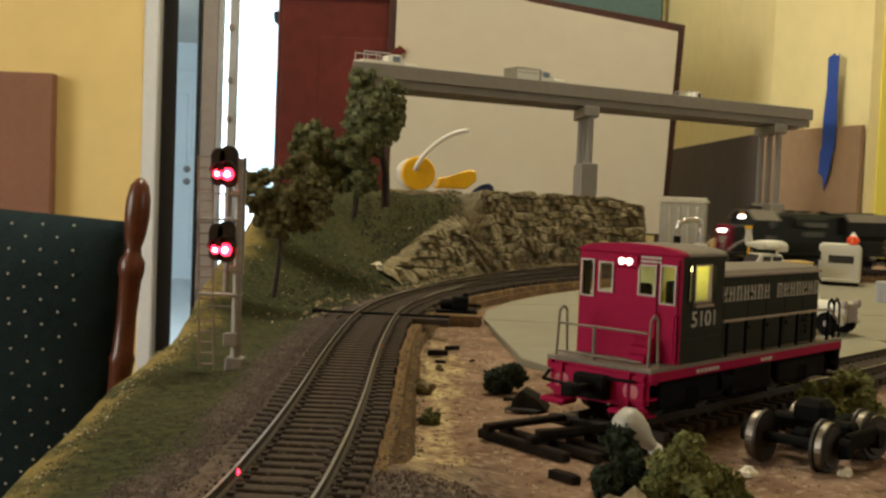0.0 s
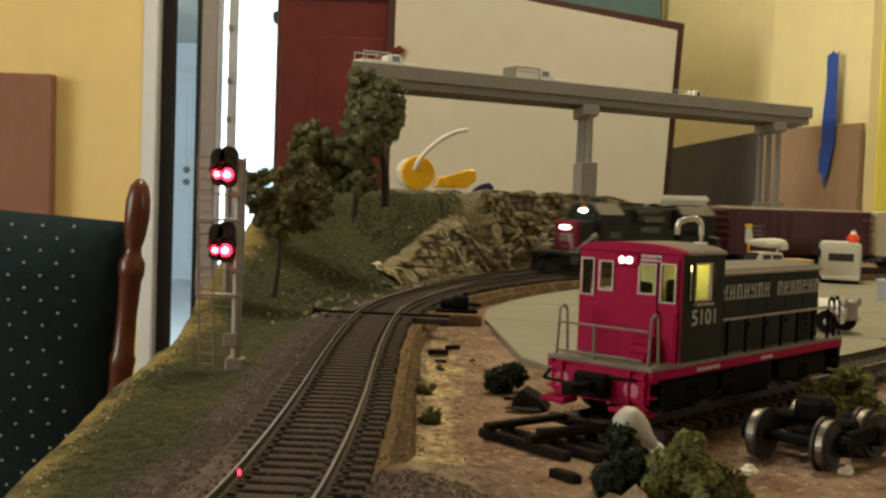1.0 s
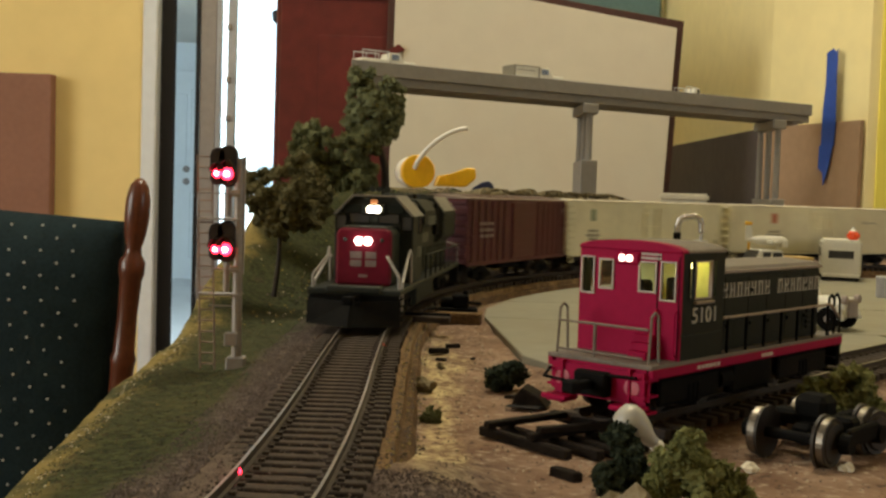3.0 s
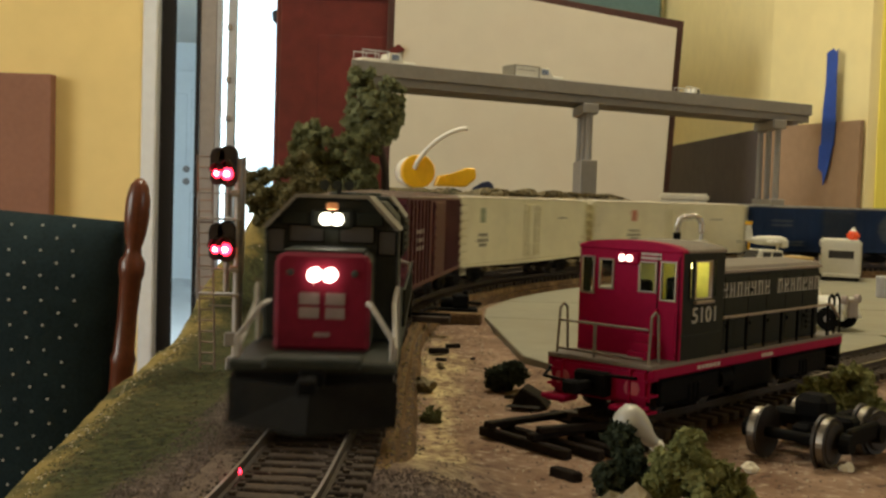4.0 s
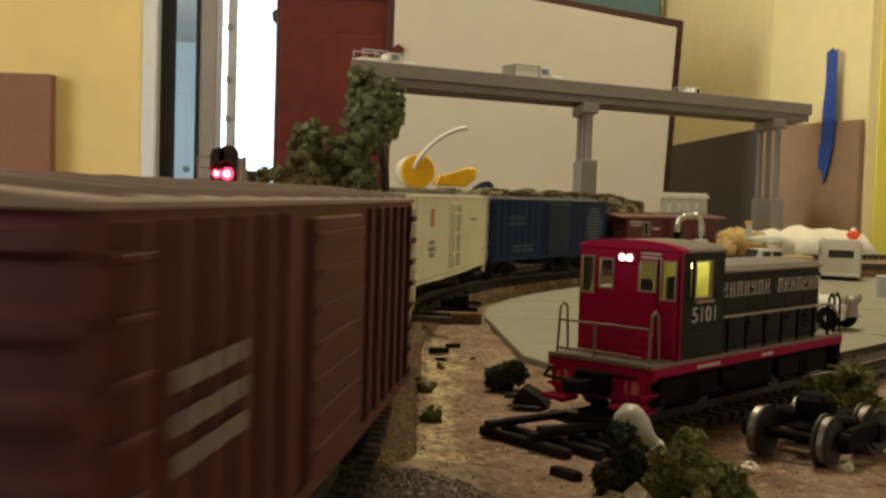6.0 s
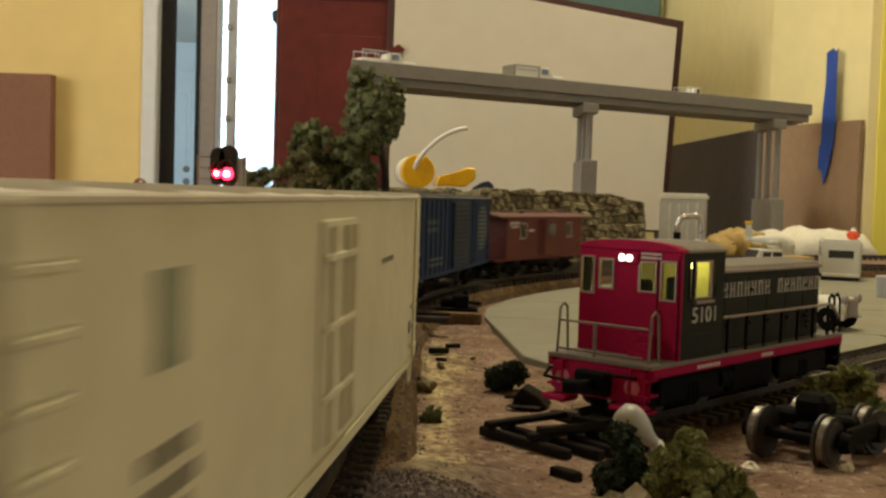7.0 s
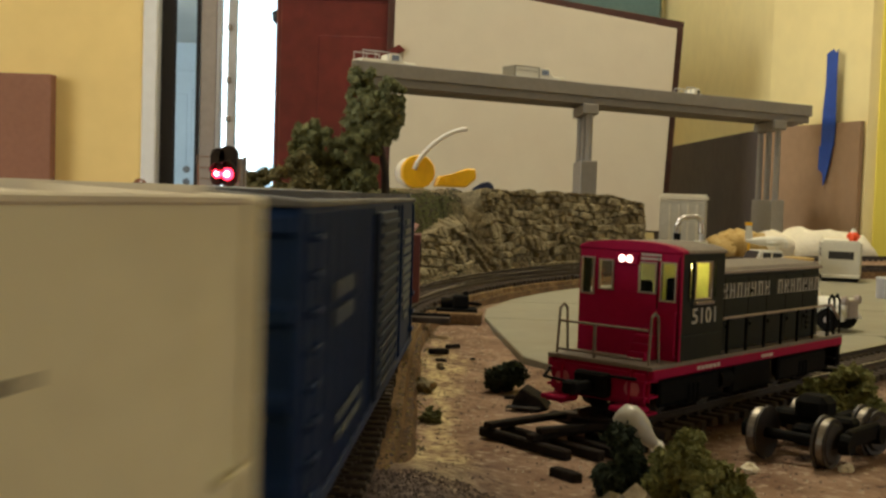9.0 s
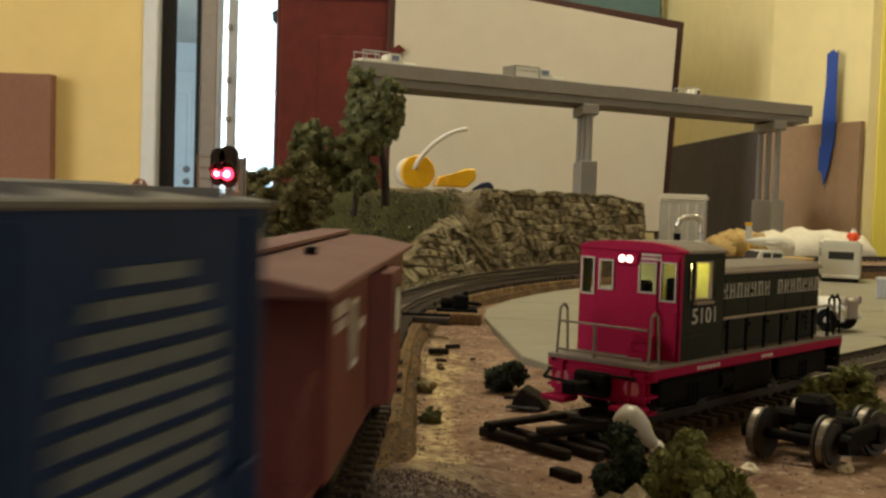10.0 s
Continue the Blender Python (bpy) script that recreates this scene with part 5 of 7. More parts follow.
M_BLUEDOOR = mat("grey_blue_door", (0.018, 0.030, 0.056), 0.65, var=0.2, scale=60, spec=0.2, dust=0.2, dustcol=(0.09, 0.09, 0.085))
M_FADEDBLUE = mat("pale_dusty_emblem", (0.09, 0.11, 0.125), 0.65, var=0.25, scale=200, bump=0)
M_PALEBLUE = mat("pale_blue_lettering", (0.035, 0.055, 0.095), 0.6, var=0.15, scale=200, bump=0)


def make_caboose():
    C = thing("caboose", "dull red model caboose with bay window and end platforms", "caboose")
    half, top = 0.0550, 0.0368
    b = part("body", holed(-half, half, 0.0120, top, [(0.030, 0.0365, 0.024, 0.0335), (-0.0365, -0.030, 0.024, 0.0335)], 0.0155, 0.0165, "y",
                           holed(-half, half, 0.0120, top, [(0.030, 0.0365, 0.024, 0.0335), (-0.0365, -0.030, 0.024, 0.0335)], -0.0165, -0.0155, "y")), M_CABOOSE, C)
    for sx in (-1, 1):
        ew = part("end_wall", holed(-0.0155, 0.0155, 0.0120, top, [(-0.004, 0.004, 0.0135, 0.0330)], min(sx * half, sx * (half - 0.001)), max(sx * half, sx * (half - 0.001)), "x"), M_CABOOSE, b)
        part("end_door", box(min(sx * (half - 0.0016), sx * (half - 0.001)), max(sx * (half - 0.0016), sx * (half - 0.001)), -0.004, 0.004, 0.0135, 0.0330), M_BLACK, ew, "dark end doorway")
    part("dark_interior", box(-half + 0.004, half - 0.004, -0.0135, 0.0135, 0.0125, top - 0.001), M_BLACK, b)
    for sy in (-1, 1):
        for x in (0.03325, -0.03325):
            part("window_frame", ring(x - 0.0028, x + 0.0028, 0.0245, 0.0330, 0.0006, sy * 0.0165 - 0.0003, sy * 0.0165 + 0.0005, "y"), M_LETTER, b, "pale window frame")
        bay = part("bay_window", prism([(-0.0115, sy * 0.0165), (-0.0085, sy * 0.0200), (0.0085, sy * 0.0200), (0.0115, sy * 0.0165)], "z", 0.0135, top - 0.001, 0.0002), M_CABOOSE, C)
        part("bay_pane", box(-0.0050, 0.0050, min(sy * 0.0200, sy * 0.0203), max(sy * 0.0200, sy * 0.0203), 0.0250, 0.0330), M_DARKGLASS, bay)
        bars(C, 0.0390, 0.0520, 0.0325, 0.0343, sy * 0.0165, 6, M_LETTER, sy)
        bars(C, 0.0400, 0.0510, 0.0305, 0.0320, sy * 0.0165, 4, M_LETTER, sy)
        bars(C, 0.0180, 0.0260, 0.0280, 0.0296, sy * 0.0165, 3, M_LETTER, sy)
        for x in (half + 0.0085, -half - 0.0085):
            part("grab_rail", tube([(x, sy * 0.0150, 0.0105), (x, sy * 0.0150, 0.0250), (x - math.copysign(0.006, x), sy * 0.0150, 0.0265)], 0.0004), M_CABOOSE, C)
            st = None
            for k in range(3):
                st = box(x - 0.0025, x + 0.0025, min(sy * 0.0115, sy * 0.0165), max(sy * 0.0115, sy * 0.0165), 0.0030 + k * 0.0032, 0.0036 + k * 0.0032, 0, st)
            part("steps", st, M_BLACK, C)
    part("roof", prism([(-0.0180, top - 0.0004), (-0.0180, top + 0.0006), (-0.009, top + 0.0022), (0, top + 0.0027), (0.009, top + 0.0022), (0.0180, top + 0.0006), (0.0180, top - 0.0004)], "x", -half - 0.0105, half + 0.0105, 0.0002), M_CABROOF, C, "dusty red roof")
    part("running_board", box(-half - 0.009, half + 0.009, -0.0035, 0.0035, top + 0.0030, top + 0.0036), M_CABROOF, C)
    part("smoke_jack", rod((0.020, 0.008, top), (0.020, 0.008, top + 0.0035), 0.0010, 0.0010, 10), M_BLACK, C)
    part("platform", box(-half - 0.0110, half + 0.0110, -0.0150, 0.0150, 0.0105, 0.0120, 0.0003), M_CABOOSE, C)
    for sx in (-1, 1):
        x = sx * (half + 0.0105)
        rl = None
        for y in (-0.014, -0.006, 0.006, 0.014):
            rl = rod((x, y, 0.0120), (x, y, 0.0220), 0.0004, 0.0004, 6, rl)
        rod((x, -0.014, 0.0220), (x, 0.014, 0.0220), 0.0004, 0.0004, 6, rl)
        part("end_railing", rl, M_CABOOSE, C)
    car_frame(C, half + 0.0110, half - 0.018)
    TRAIN.append((C, 1.0060, half - 0.018))


M_CABROOF = mat("dusty_caboose_roof", (0.145, 0.056, 0.046), 0.75, var=0.15, scale=50, dust=0.25, dustcol=(0.24, 0.13, 0.10))

make_boxcar_red()
make_reefer(0.4450, 0.0965, M_LOGOGREEN, 0.068, "a faded green emblem")
make_reefer(0.6500, 0.0930, M_LOGORED, 0.048, "a faded red emblem")
make_boxcar_blue()
make_caboose()

# ================= signal =================


def make_signal():
    S = thing("signal_mast", "grey model signal mast with two lit red heads and ladder", "railway signal", Matrix.Translation((-0.0626, 0.3355, -0.0072)))
    part("base", box(-0.0028, 0.0028, -0.0028, 0.0028, 0, 0.0045, 0.0004), M_ALU, S)
    part("mast", rod((0, 0, 0.004), (-0.0004, 0, 0.0655), 0.0016, 0.0014, 14), M_ALU, S)
    part("relay_box", box(-0.0034, 0.0010, -0.0030, -0.0010, 0.0080, 0.0122, 0.0003), M_ALU, S)
    part("mast_back_rail", box(0.0010, 0.0017, -0.0006, 0.0006, 0.0300, 0.0660, 0.0001), M_ALU, S)
    for z in (0.0530, 0.0300):
        h = part("signal_head", head_shape(z), M_SIGBODY, S, "black twin signal head with hoods")
        for dx, r in ((0.0, 0.0019), (-0.0031, 0.0014)):
            part("lens", lathe([(r, 0), (r * 0.9, 0.0006), (r * 0.3, 0.0009)], 16, Matrix.Translation((-0.0036 + dx, -0.0021, z + 0.0078 - 0.0003)) @ Matrix.Rotation(radians(90), 4, "X")), M_SIGRED, h, "glowing red lens")
            part("lens_core", lathe([(r * 0.46, 0), (r * 0.38, 0.0003), (r * 0.15, 0.0004)], 14, Matrix.Translation((-0.0036 + dx, -0.0029, z + 0.0075)) @ Matrix.Rotation(radians(90), 4, "X")), M_SIGHOT, h, "white-hot lens core")
        part("bracket", tube([(0, 0, z + 0.0052), (-0.0032, -0.0002, z + 0.0052), (-0.0034, -0.0004, z + 0.0080)], 0.0005), M_ALU, S)
        part("head_stem", rod((-0.0035, -0.0003, z - 0.0055), (-0.0035, -0.0003, z + 0.0062), 0.0010, 0.0010, 10), M_ALU, S)
        part("platform", box(-0.0120, 0.0012, -0.0032, 0.0030, z - 0.0066, z - 0.0060, 0.0001), M_ALU, S)
        part("platform_rail", tube([(-0.0120, -0.0030, z - 0.0060), (-0.0120, -0.0030, z + 0.0015), (0.0008, -0.0030, z + 0.0015)], 0.00025), M_ALU, S)
        part("junction_box", box(-0.0022, 0.0006, -0.0030, -0.0014, z + 0.0006, z + 0.0026, 0.0003), M_TAN, S)
    L = None
    for x in (-0.0132, -0.0088):
        L = rod((x + 0.0022, 0, 0.0), (x, 0, 0.0660), 0.0003, 0.0003, 6, L)
    for z in np.arange(0.002, 0.066, 0.00335):
        k = 0.0022 * (1 - z / 0.066)
        L = rod((-0.0132 + k, 0, z), (-0.0088 + k, 0, z), 0.00025, 0.00025, 6, L)
    part("ladder", L, M_LADDER, S, "thin pale ladder")
    for z in (0.0200, 0.0420, 0.0640):
        part("ladder_tie", rod((-0.0088, 0, z), (0, 0, z), 0.00035), M_ALU, S)
    return S


def head_shape(z):
    """A tall oval target with two hooded lamp barrels side by side."""
    bm = None
    for dx, r, d, h in ((0.0, 0.0030, 0.0, 0.0), (-0.0030, 0.0024, 0.0006, -0.0002)):
        outline = []
        for k in range(20):
            a = 2 * math.pi * k / 20
            outline.append((-0.0036 + dx + r * math.cos(a), z + 0.0099 + h + (0.0034 if math.sin(a) > 0 else -0.0034) + r * math.sin(a)))
        bm = prism(outline, "y", -0.0016, 0.0012, 0.0003, bm)
        hood = []
        for k in range(13):
            a = math.pi * k / 12
            hood.append((-0.0036 + dx + (r - 0.0003) * math.cos(a), z + 0.0082 + (r + 0.0006) * math.sin(a)))
        for k in range(12, -1, -1):
            a = math.pi * k / 12
            hood.append((-0.0036 + dx + (r - 0.0007) * math.cos(a), z + 0.0082 + (r + 0.0001) * math.sin(a)))
        bm = prism(hood, "y", -0.0050, -0.0014, 0, bm)
    return bm


M_TAN = mat("tan_junction_box", (0.30, 0.24, 0.17), 0.6, var=0.15, scale=90)
M_LADDER = mat("pale_ladder_wire", (0.30, 0.22, 0.19), 0.5, 0.3, var=0.1, scale=90)
M_REDDULL = mat("dull_red_lens", (0.5, 0.02, 0.01), 0.4, var=0, scale=10, bump=0)
make_signal()

# ================= trees and bushes =================


def leafy(lobes, seed, bits, bit=0.0011, mat_count=2):
    """Clumps of foam with loose crumbs over their skin, and gaps between."""
    rnd = random.Random(seed)
    bm = bmesh.new()
    spots = []
    for i, (x, y, z, r) in enumerate(lobes):
        for k in range(24):
            v = Vector((rnd.gauss(0, 1), rnd.gauss(0, 1), rnd.gauss(0, 1))).normalized() * r * rnd.uniform(0.45, 0.95)
            c, q = Vector((x, y, z)) + v, r * rnd.uniform(0.17, 0.36)
            blob(c, q, seed + i * 7 + k, 1.0, 2, 0.92, bm, 3.3)
            spots.append((c, q))
    for _ in range(bits):
        c, q = spots[rnd.randrange(len(spots))]
        d = Vector((rnd.gauss(0, 1), rnd.gauss(0, 1), rnd.gauss(0, 1))).normalized()
        p, s = c + d * q * rnd.uniform(0.85, 1.28), bit * rnd.uniform(0.4, 1.2)
        vs = [bm.verts.new(p + Vector((rnd.uniform(-s, s), rnd.uniform(-s, s), rnd.uniform(-s, s)))) for _ in range(4)]
        for f in ((0, 1, 2), (0, 2, 3), (0, 3, 1), (1, 3, 2)):
            bm.faces.new([vs[j] for j in f])
    return bm


def make_tree(label, base, lobes, trunk_r, leaf, seed, bits=8500, fork=None):
    T = thing("tree", label, "tree", Matrix.Translation(base), group="trees on the hill")
    b = Vector(base)
    loc = [(x - b.x, y - b.y + (random.Random(seed + i).uniform(-0.008, 0.008)), z - b.z, r * 1.14) for i, (x, y, z, r) in enumerate(lobes)]
    top = fork or (sum(l[0] for l in loc) / len(loc), 0, min(l[2] for l in loc) + 0.004)
    mid = (top[0] * 0.45 + 0.001, 0.0005, top[2] * 0.5)
    bm = rod((0, 0, -0.006), mid, trunk_r, trunk_r * 0.85, 9)
    rod(mid, top, trunk_r * 0.85, trunk_r * 0.65, 9, bm)
    for l in loc:
        rod(top, (l[0] * 0.9 + top[0] * 0.1, l[1], l[2]), trunk_r * 0.5, trunk_r * 0.15, 6, bm)
    part("trunk", bm, M_BARK, T)
    part("crown", leafy(loc, seed, bits), leaf, T, smooth=False)
    return T


make_tree("tall grey-green foam model tree on the hill", (-0.0333, 0.620, 0.0480),
          [(-0.0486, 0.62, 0.1094, 0.0086), (-0.0515, 0.62, 0.0982, 0.0083), (-0.0326, 0.62, 0.1051, 0.0077), (-0.0403, 0.62, 0.0954, 0.0102), (-0.0481, 0.62, 0.0888, 0.0089),
           (-0.0307, 0.62, 0.0926, 0.0077), (-0.0352, 0.62, 0.0829, 0.0080), (-0.0430, 0.62, 0.0795, 0.0070)], 0.0026, M_LEAF2, 11, 11000, (-0.004, 0, 0.028))
make_tree("dark green foam model tree on the hill", (-0.0690, 0.610, 0.040),
          [(-0.0756, 0.6, 0.0805, 0.0074), (-0.0769, 0.6, 0.0712, 0.0087), (-0.0677, 0.6, 0.0746, 0.0077), (-0.0705, 0.6, 0.0638, 0.0087), (-0.0597, 0.6, 0.0610, 0.0068), (-0.0767, 0.6, 0.0651, 0.0062), (-0.0740, 0.6, 0.0560, 0.0070), (-0.0650, 0.6, 0.0540, 0.0070)], 0.0018, M_LEAF, 23)
make_tree("dark green bushy foam model tree on the hill", (-0.0500, 0.605, 0.042),
          [(-0.0493, 0.6, 0.0783, 0.0080), (-0.0445, 0.6, 0.0707, 0.0074), (-0.0537, 0.6, 0.0704, 0.0080), (-0.0504, 0.6, 0.0613, 0.0087), (-0.0427, 0.6, 0.0600, 0.0062), (-0.0580, 0.6, 0.0564, 0.0060), (-0.0480, 0.6, 0.0540, 0.0066), (-0.0420, 0.6, 0.0540, 0.0050)], 0.0018, M_LEAF, 37)
make_tree("dry olive foam model tree on the slope", (-0.0752, 0.490, 0.0070),
          [(-0.0839, 0.49, 0.0527, 0.0056), (-0.0787, 0.49, 0.0465, 0.0076), (-0.0824, 0.49, 0.0452, 0.0061), (-0.0651, 0.49, 0.0570, 0.0071), (-0.0674, 0.49, 0.0507, 0.0086), (-0.0586, 0.49, 0.0497, 0.0071),
           (-0.0571, 0.49, 0.0422, 0.0066), (-0.0697, 0.49, 0.0405, 0.0086), (-0.0785, 0.49, 0.0377, 0.0066), (-0.0620, 0.49, 0.0357, 0.0066), (-0.0733, 0.49, 0.0328, 0.0061)], 0.0013, M_LEAF3, 53, 12000, (0.002, 0, 0.022))


def make_bush(label, lobes, leaf, seed, bits=1800, bit=0.0010, group="bushes on the dirt"):
    x, y = lobes[0][0], lobes[0][1]
    z0 = min(l[2] - l[3] for l in lobes)
    B = thing("bush", label, "bush", Matrix.Translation((x, y, z0)), group=group)
    part("foliage", leafy([(l[0] - x, l[1] - y, l[2] - z0, l[3]) for l in lobes], seed, bits, bit), leaf, B)
    part("stem", rod((0, 0, -0.002), (0, 0, lobes[0][2] - z0), 0.0009, 0.0006, 7), M_BARK, B)
    return B


make_bush("small dark foam bush on brown dirt", [(0.0205, 0.335, -0.0062, 0.0046), (0.0170, 0.335, -0.0072, 0.0036), (0.0238, 0.336, -0.0052, 0.0036), (0.0222, 0.333, -0.0040, 0.0030)], M_BUSHD, 61)
make_bush("tiny green foam tuft on brown dirt", [(-0.0017, 0.2830, -0.0088, 0.0026), (-0.0002, 0.2835, -0.0092, 0.0020)], M_LEAF, 67, 500, 0.0006)
make_bush("leafy olive foam bush growing round a bulb", [(0.0480, 0.2050, 0.0000, 0.0052), (0.0435, 0.2050, -0.0035, 0.0046), (0.0530, 0.2060, -0.0048, 0.0052), (0.0490, 0.2000, -0.0062, 0.0056), (0.0452, 0.2020, 0.0012, 0.0036), (0.0570, 0.2080, -0.0072, 0.0042)], M_LEAF4, 71, 5200, 0.0010)
make_bush("dark foam bush beside broken track", [(0.0385, 0.2180, -0.0030, 0.0042), (0.0350, 0.2170, -0.0065, 0.0040), (0.0405, 0.2180, -0.0070, 0.0044), (0.0372, 0.2200, 0.0010, 0.0030)], M_BUSHD, 73, 2600, 0.0009)
make_bush("low pale green foam tuft on dirt", [(0.0240, 0.1960, -0.0096, 0.0042), (0.0205, 0.1950, -0.0106, 0.0036), (0.0290, 0.1970, -0.0104, 0.0036)], M_LEAF4, 79, 1600, 0.0008)
make_bush("olive foam bush beside the siding", [(0.1090, 0.2900, 0.0008, 0.0064), (0.1030, 0.2880, -0.0046, 0.0056), (0.1150, 0.2950, -0.0030, 0.0070), (0.1060, 0.2860, -0.0072, 0.0050), (0.1130, 0.2860, -0.0066, 0.0060), (0.1010, 0.2920, -0.0010, 0.0040)], M_LEAF4, 83, 5200, 0.0010)

# ================= rocks =================
M_ROCK = mat("tan_plaster_rock", (0.115, 0.092, 0.047), 0.9, second=(0.37, 0.305, 0.175), scale=85, bump=0.9, dust=0.6, dustcol=(0.075, 0.058, 0.028))
M_ROCKL = mat("pale_plaster_rock", (0.26, 0.21, 0.13), 0.9, second=(0.52, 0.45, 0.31), scale=90, bump=0.8)


def make_rock_face():
    """Cast rock wall along the outside of the bend, in uneven courses."""
    R = thing("rock_face", "tan cast plaster rock wall beside the bend", "rock wall", kind="structure")
    ns, nh, s0, s1 = 330, 64, 0.635, 0.990
    verts, faces = [], []
    for i in range(ns):
        s = s0 + (s1 - s0) * i / (ns - 1)
        rise = 0.003 + 0.026 * sm(0.635, 0.725, s) + 0.0255 * sm(0.757, 0.768, s)
        for j in range(nh):
            h = j / (nh - 1)
            z = -0.008 + (rise + 0.008 - 0.006 * sm(0.94, 0.99, s) + 0.003 * noise.noise(Vector((s * 50, 0, 0)))) * h
            wx = s * 112 + 0.9 * noise.noise(Vector((s * 40, z * 50, 1)))
            wz = z * 175 + 0.9 * noise.noise(Vector((s * 30, z * 70, 7))) + (z - s * 0.5) * 10 * (1 - sm(0.75, 0.765, s))
            wx += 0.5 * math.floor(wz)
            cell = noise.cell(Vector((wx, wz, 2.5)))
            fx, fz = wx - math.floor(wx), wz - math.floor(wz)
            crack = min(fx, 1 - fx, fz, 1 - fz)
            dep = 0.0026 * cell + 0.0026 * min(crack / 0.13, 1.0) + 0.0012 * noise.fractal(Vector((s * 260, z * 240, 4)), 1.0, 2.0, 4)
            d = 0.0285 + 0.012 * h ** 1.2 - dep + 0.005 * (1 - sm(0.755, 0.770, s)) + 0.004 * noise.noise(Vector((s * 45, h * 2, 11))) + branch(s)
            p, a = along(s, -d, z)
            verts.append(p)
    for i in range(ns - 1):
        for j in range(nh - 1):
            a = i * nh + j
            faces.append((a, a + nh, a + nh + 1, a + 1))
    # a lid back into the hill
    k = len(verts)
    for i in range(ns):
        s = s0 + (s1 - s0) * i / (ns - 1)
        p, a = along(s, -(0.085 if s > 0.762 else 0.058) - branch(s), 0.046)
        if s <= 0.762:
            p.z = ground_z(p.x, p.y)[0] - 0.003
        verts.append(p)
    for i in range(ns - 1):
        faces.append((i * nh + nh - 1, (i + 1) * nh + nh - 1, k + i + 1, k + i))
    me = bpy.data.meshes.new("stone_courses")
    me.from_pydata([tuple(v) for v in verts], [], faces)
    me.materials.append(M_ROCK)
    o = new("stone_courses", me)
    o.parent = R


make_rock_face()


def make_rock(p, r, seed, material, squash=0.7, label="broken lump on the slope, mostly pale plaster rock"):
    bm = blob((0, 0, 0), r, seed, 0.9, 2, squash, None, 1.5)
    for v in bm.verts:
        v.co = Vector([round(c / (r * 0.45)) * r * 0.45 * 0.55 + c * 0.45 for c in v.co])
    o = part("rock", bm, material, m=Matrix.Translation(p) @ Matrix.Rotation(seed * 1.3, 4, "Z"))
    return tagged(o, label, "rock", "rocks on the slope")


rr = random.Random(9)
def rock_on_slope(s, e, r, seed, material, squash=0.75):
    p, a = along(s, -e - branch(s))
    make_rock((p.x, p.y, ground_z(p.x, p.y)[0] - r * 0.12), r, seed, material, squash)


for i in range(46):
    rock_on_slope(0.47 + 0.24 * rr.random(), 0.0235 + rr.random() ** 2 * 0.016, rr.uniform(0.0008, 0.0024), i + 3, M_ROCK if rr.random() < 0.7 else M_ROCKL)
for i in range(9):
    # the tan ledge climbing from the ditch to the rock wall
    u = i / 8
    rock_on_slope(0.650 + 0.085 * u, 0.043 + 0.004 * u + rr.uniform(-0.002, 0.002), rr.uniform(0.0024, 0.0042), i + 60, M_ROCKL if i % 3 else M_ROCK, 0.6)
rock_on_slope(0.640, 0.052, 0.0042, 91, M_PLASTER, 0.8)
# this flattened black lump stands in for the dark culvert mouth
rock_on_slope(0.612, 0.034, 0.0034, 93, M_BLACK, 0.4)
for x, y, r, mt in ((0.0370, 0.2000, 0.0042, M_ROCKL), (0.0325, 0.2020, 0.0036, M_ROCK), (0.0698, 0.2412, 0.0015, M_PLASTER), (0.0925, 0.2440, 0.0015, M_PLASTER), (-0.0045, 0.3290, 0.0030, M_ROCK), (0.0002, 0.372, 0.0014, M_ROCK)):
    make_rock((x, y, -0.0100 + r * 0.45), r, int(x * 1e4) % 50 + 5, mt, 0.75, "pale stone lying on brown dirt")

# ================= loose grains: ground foam and ballast =================
M_FOAM1 = mat("olive_ground_foam", (0.050, 0.058, 0.018), 0.95, var=0.4, scale=90, bump=0)
M_FOAM2 = mat("dark_ground_foam", (0.022, 0.026, 0.012), 0.95, var=0.4, scale=90, bump=0)
M_FOAM5 = mat("brown_ground_foam", (0.085, 0.066, 0.028), 0.95, var=0.4, scale=90, bump=0)
M_FOAM3 = mat("straw_ground_foam", (0.26, 0.20, 0.065), 0.95, var=0.3, scale=90, bump=0)
M_FOAM4 = mat("pale_grit", (0.50, 0.44, 0.33), 0.9, var=0.2, scale=90, bump=0)
M_GRAIN1 = mat("grey_brown_ballast", (0.125, 0.095, 0.080), 0.9, var=0.3, scale=90, bump=0)
M_GRAIN2 = mat("dark_ballast", (0.060, 0.045, 0.038), 0.9, var=0.3, scale=90, bump=0)


def on_grass(r):
    y = r.uniform(0.14, 0.50) if r.random() < 0.6 else r.uniform(0.45, 0.75)
    x = edge_x(y) + 0.001 + r.random() ** 0.8 * 0.09
    z, d, s = ground_z(x, y)
    return (x, y, z) if d > 0.0265 + 0.004 * r.random() else None


def on_rim(r):
    y = r.uniform(0.15, 0.55)
    x = edge_x(y) + 0.0005 + abs(r.gauss(0, 0.0045))
    return (x, y, ground_z(x, y)[0])


def on_ballast(r):
    s = r.uniform(0.12, 0.50)
    d = r.uniform(0.0155, 0.030) if r.random() < 0.72 else r.uniform(-0.016, 0.016)
    if d < 0.0155 and s > 0.21 + 0.06 * r.random():
        d = r.uniform(0.0150, 0.026)
    p, a = along(s, -d)
    z, q, k = ground_z(p.x, p.y)
    return (p.x, p.y, z if d > 0.0190 else (-0.0018 if d > 0.0095 else -0.0023))


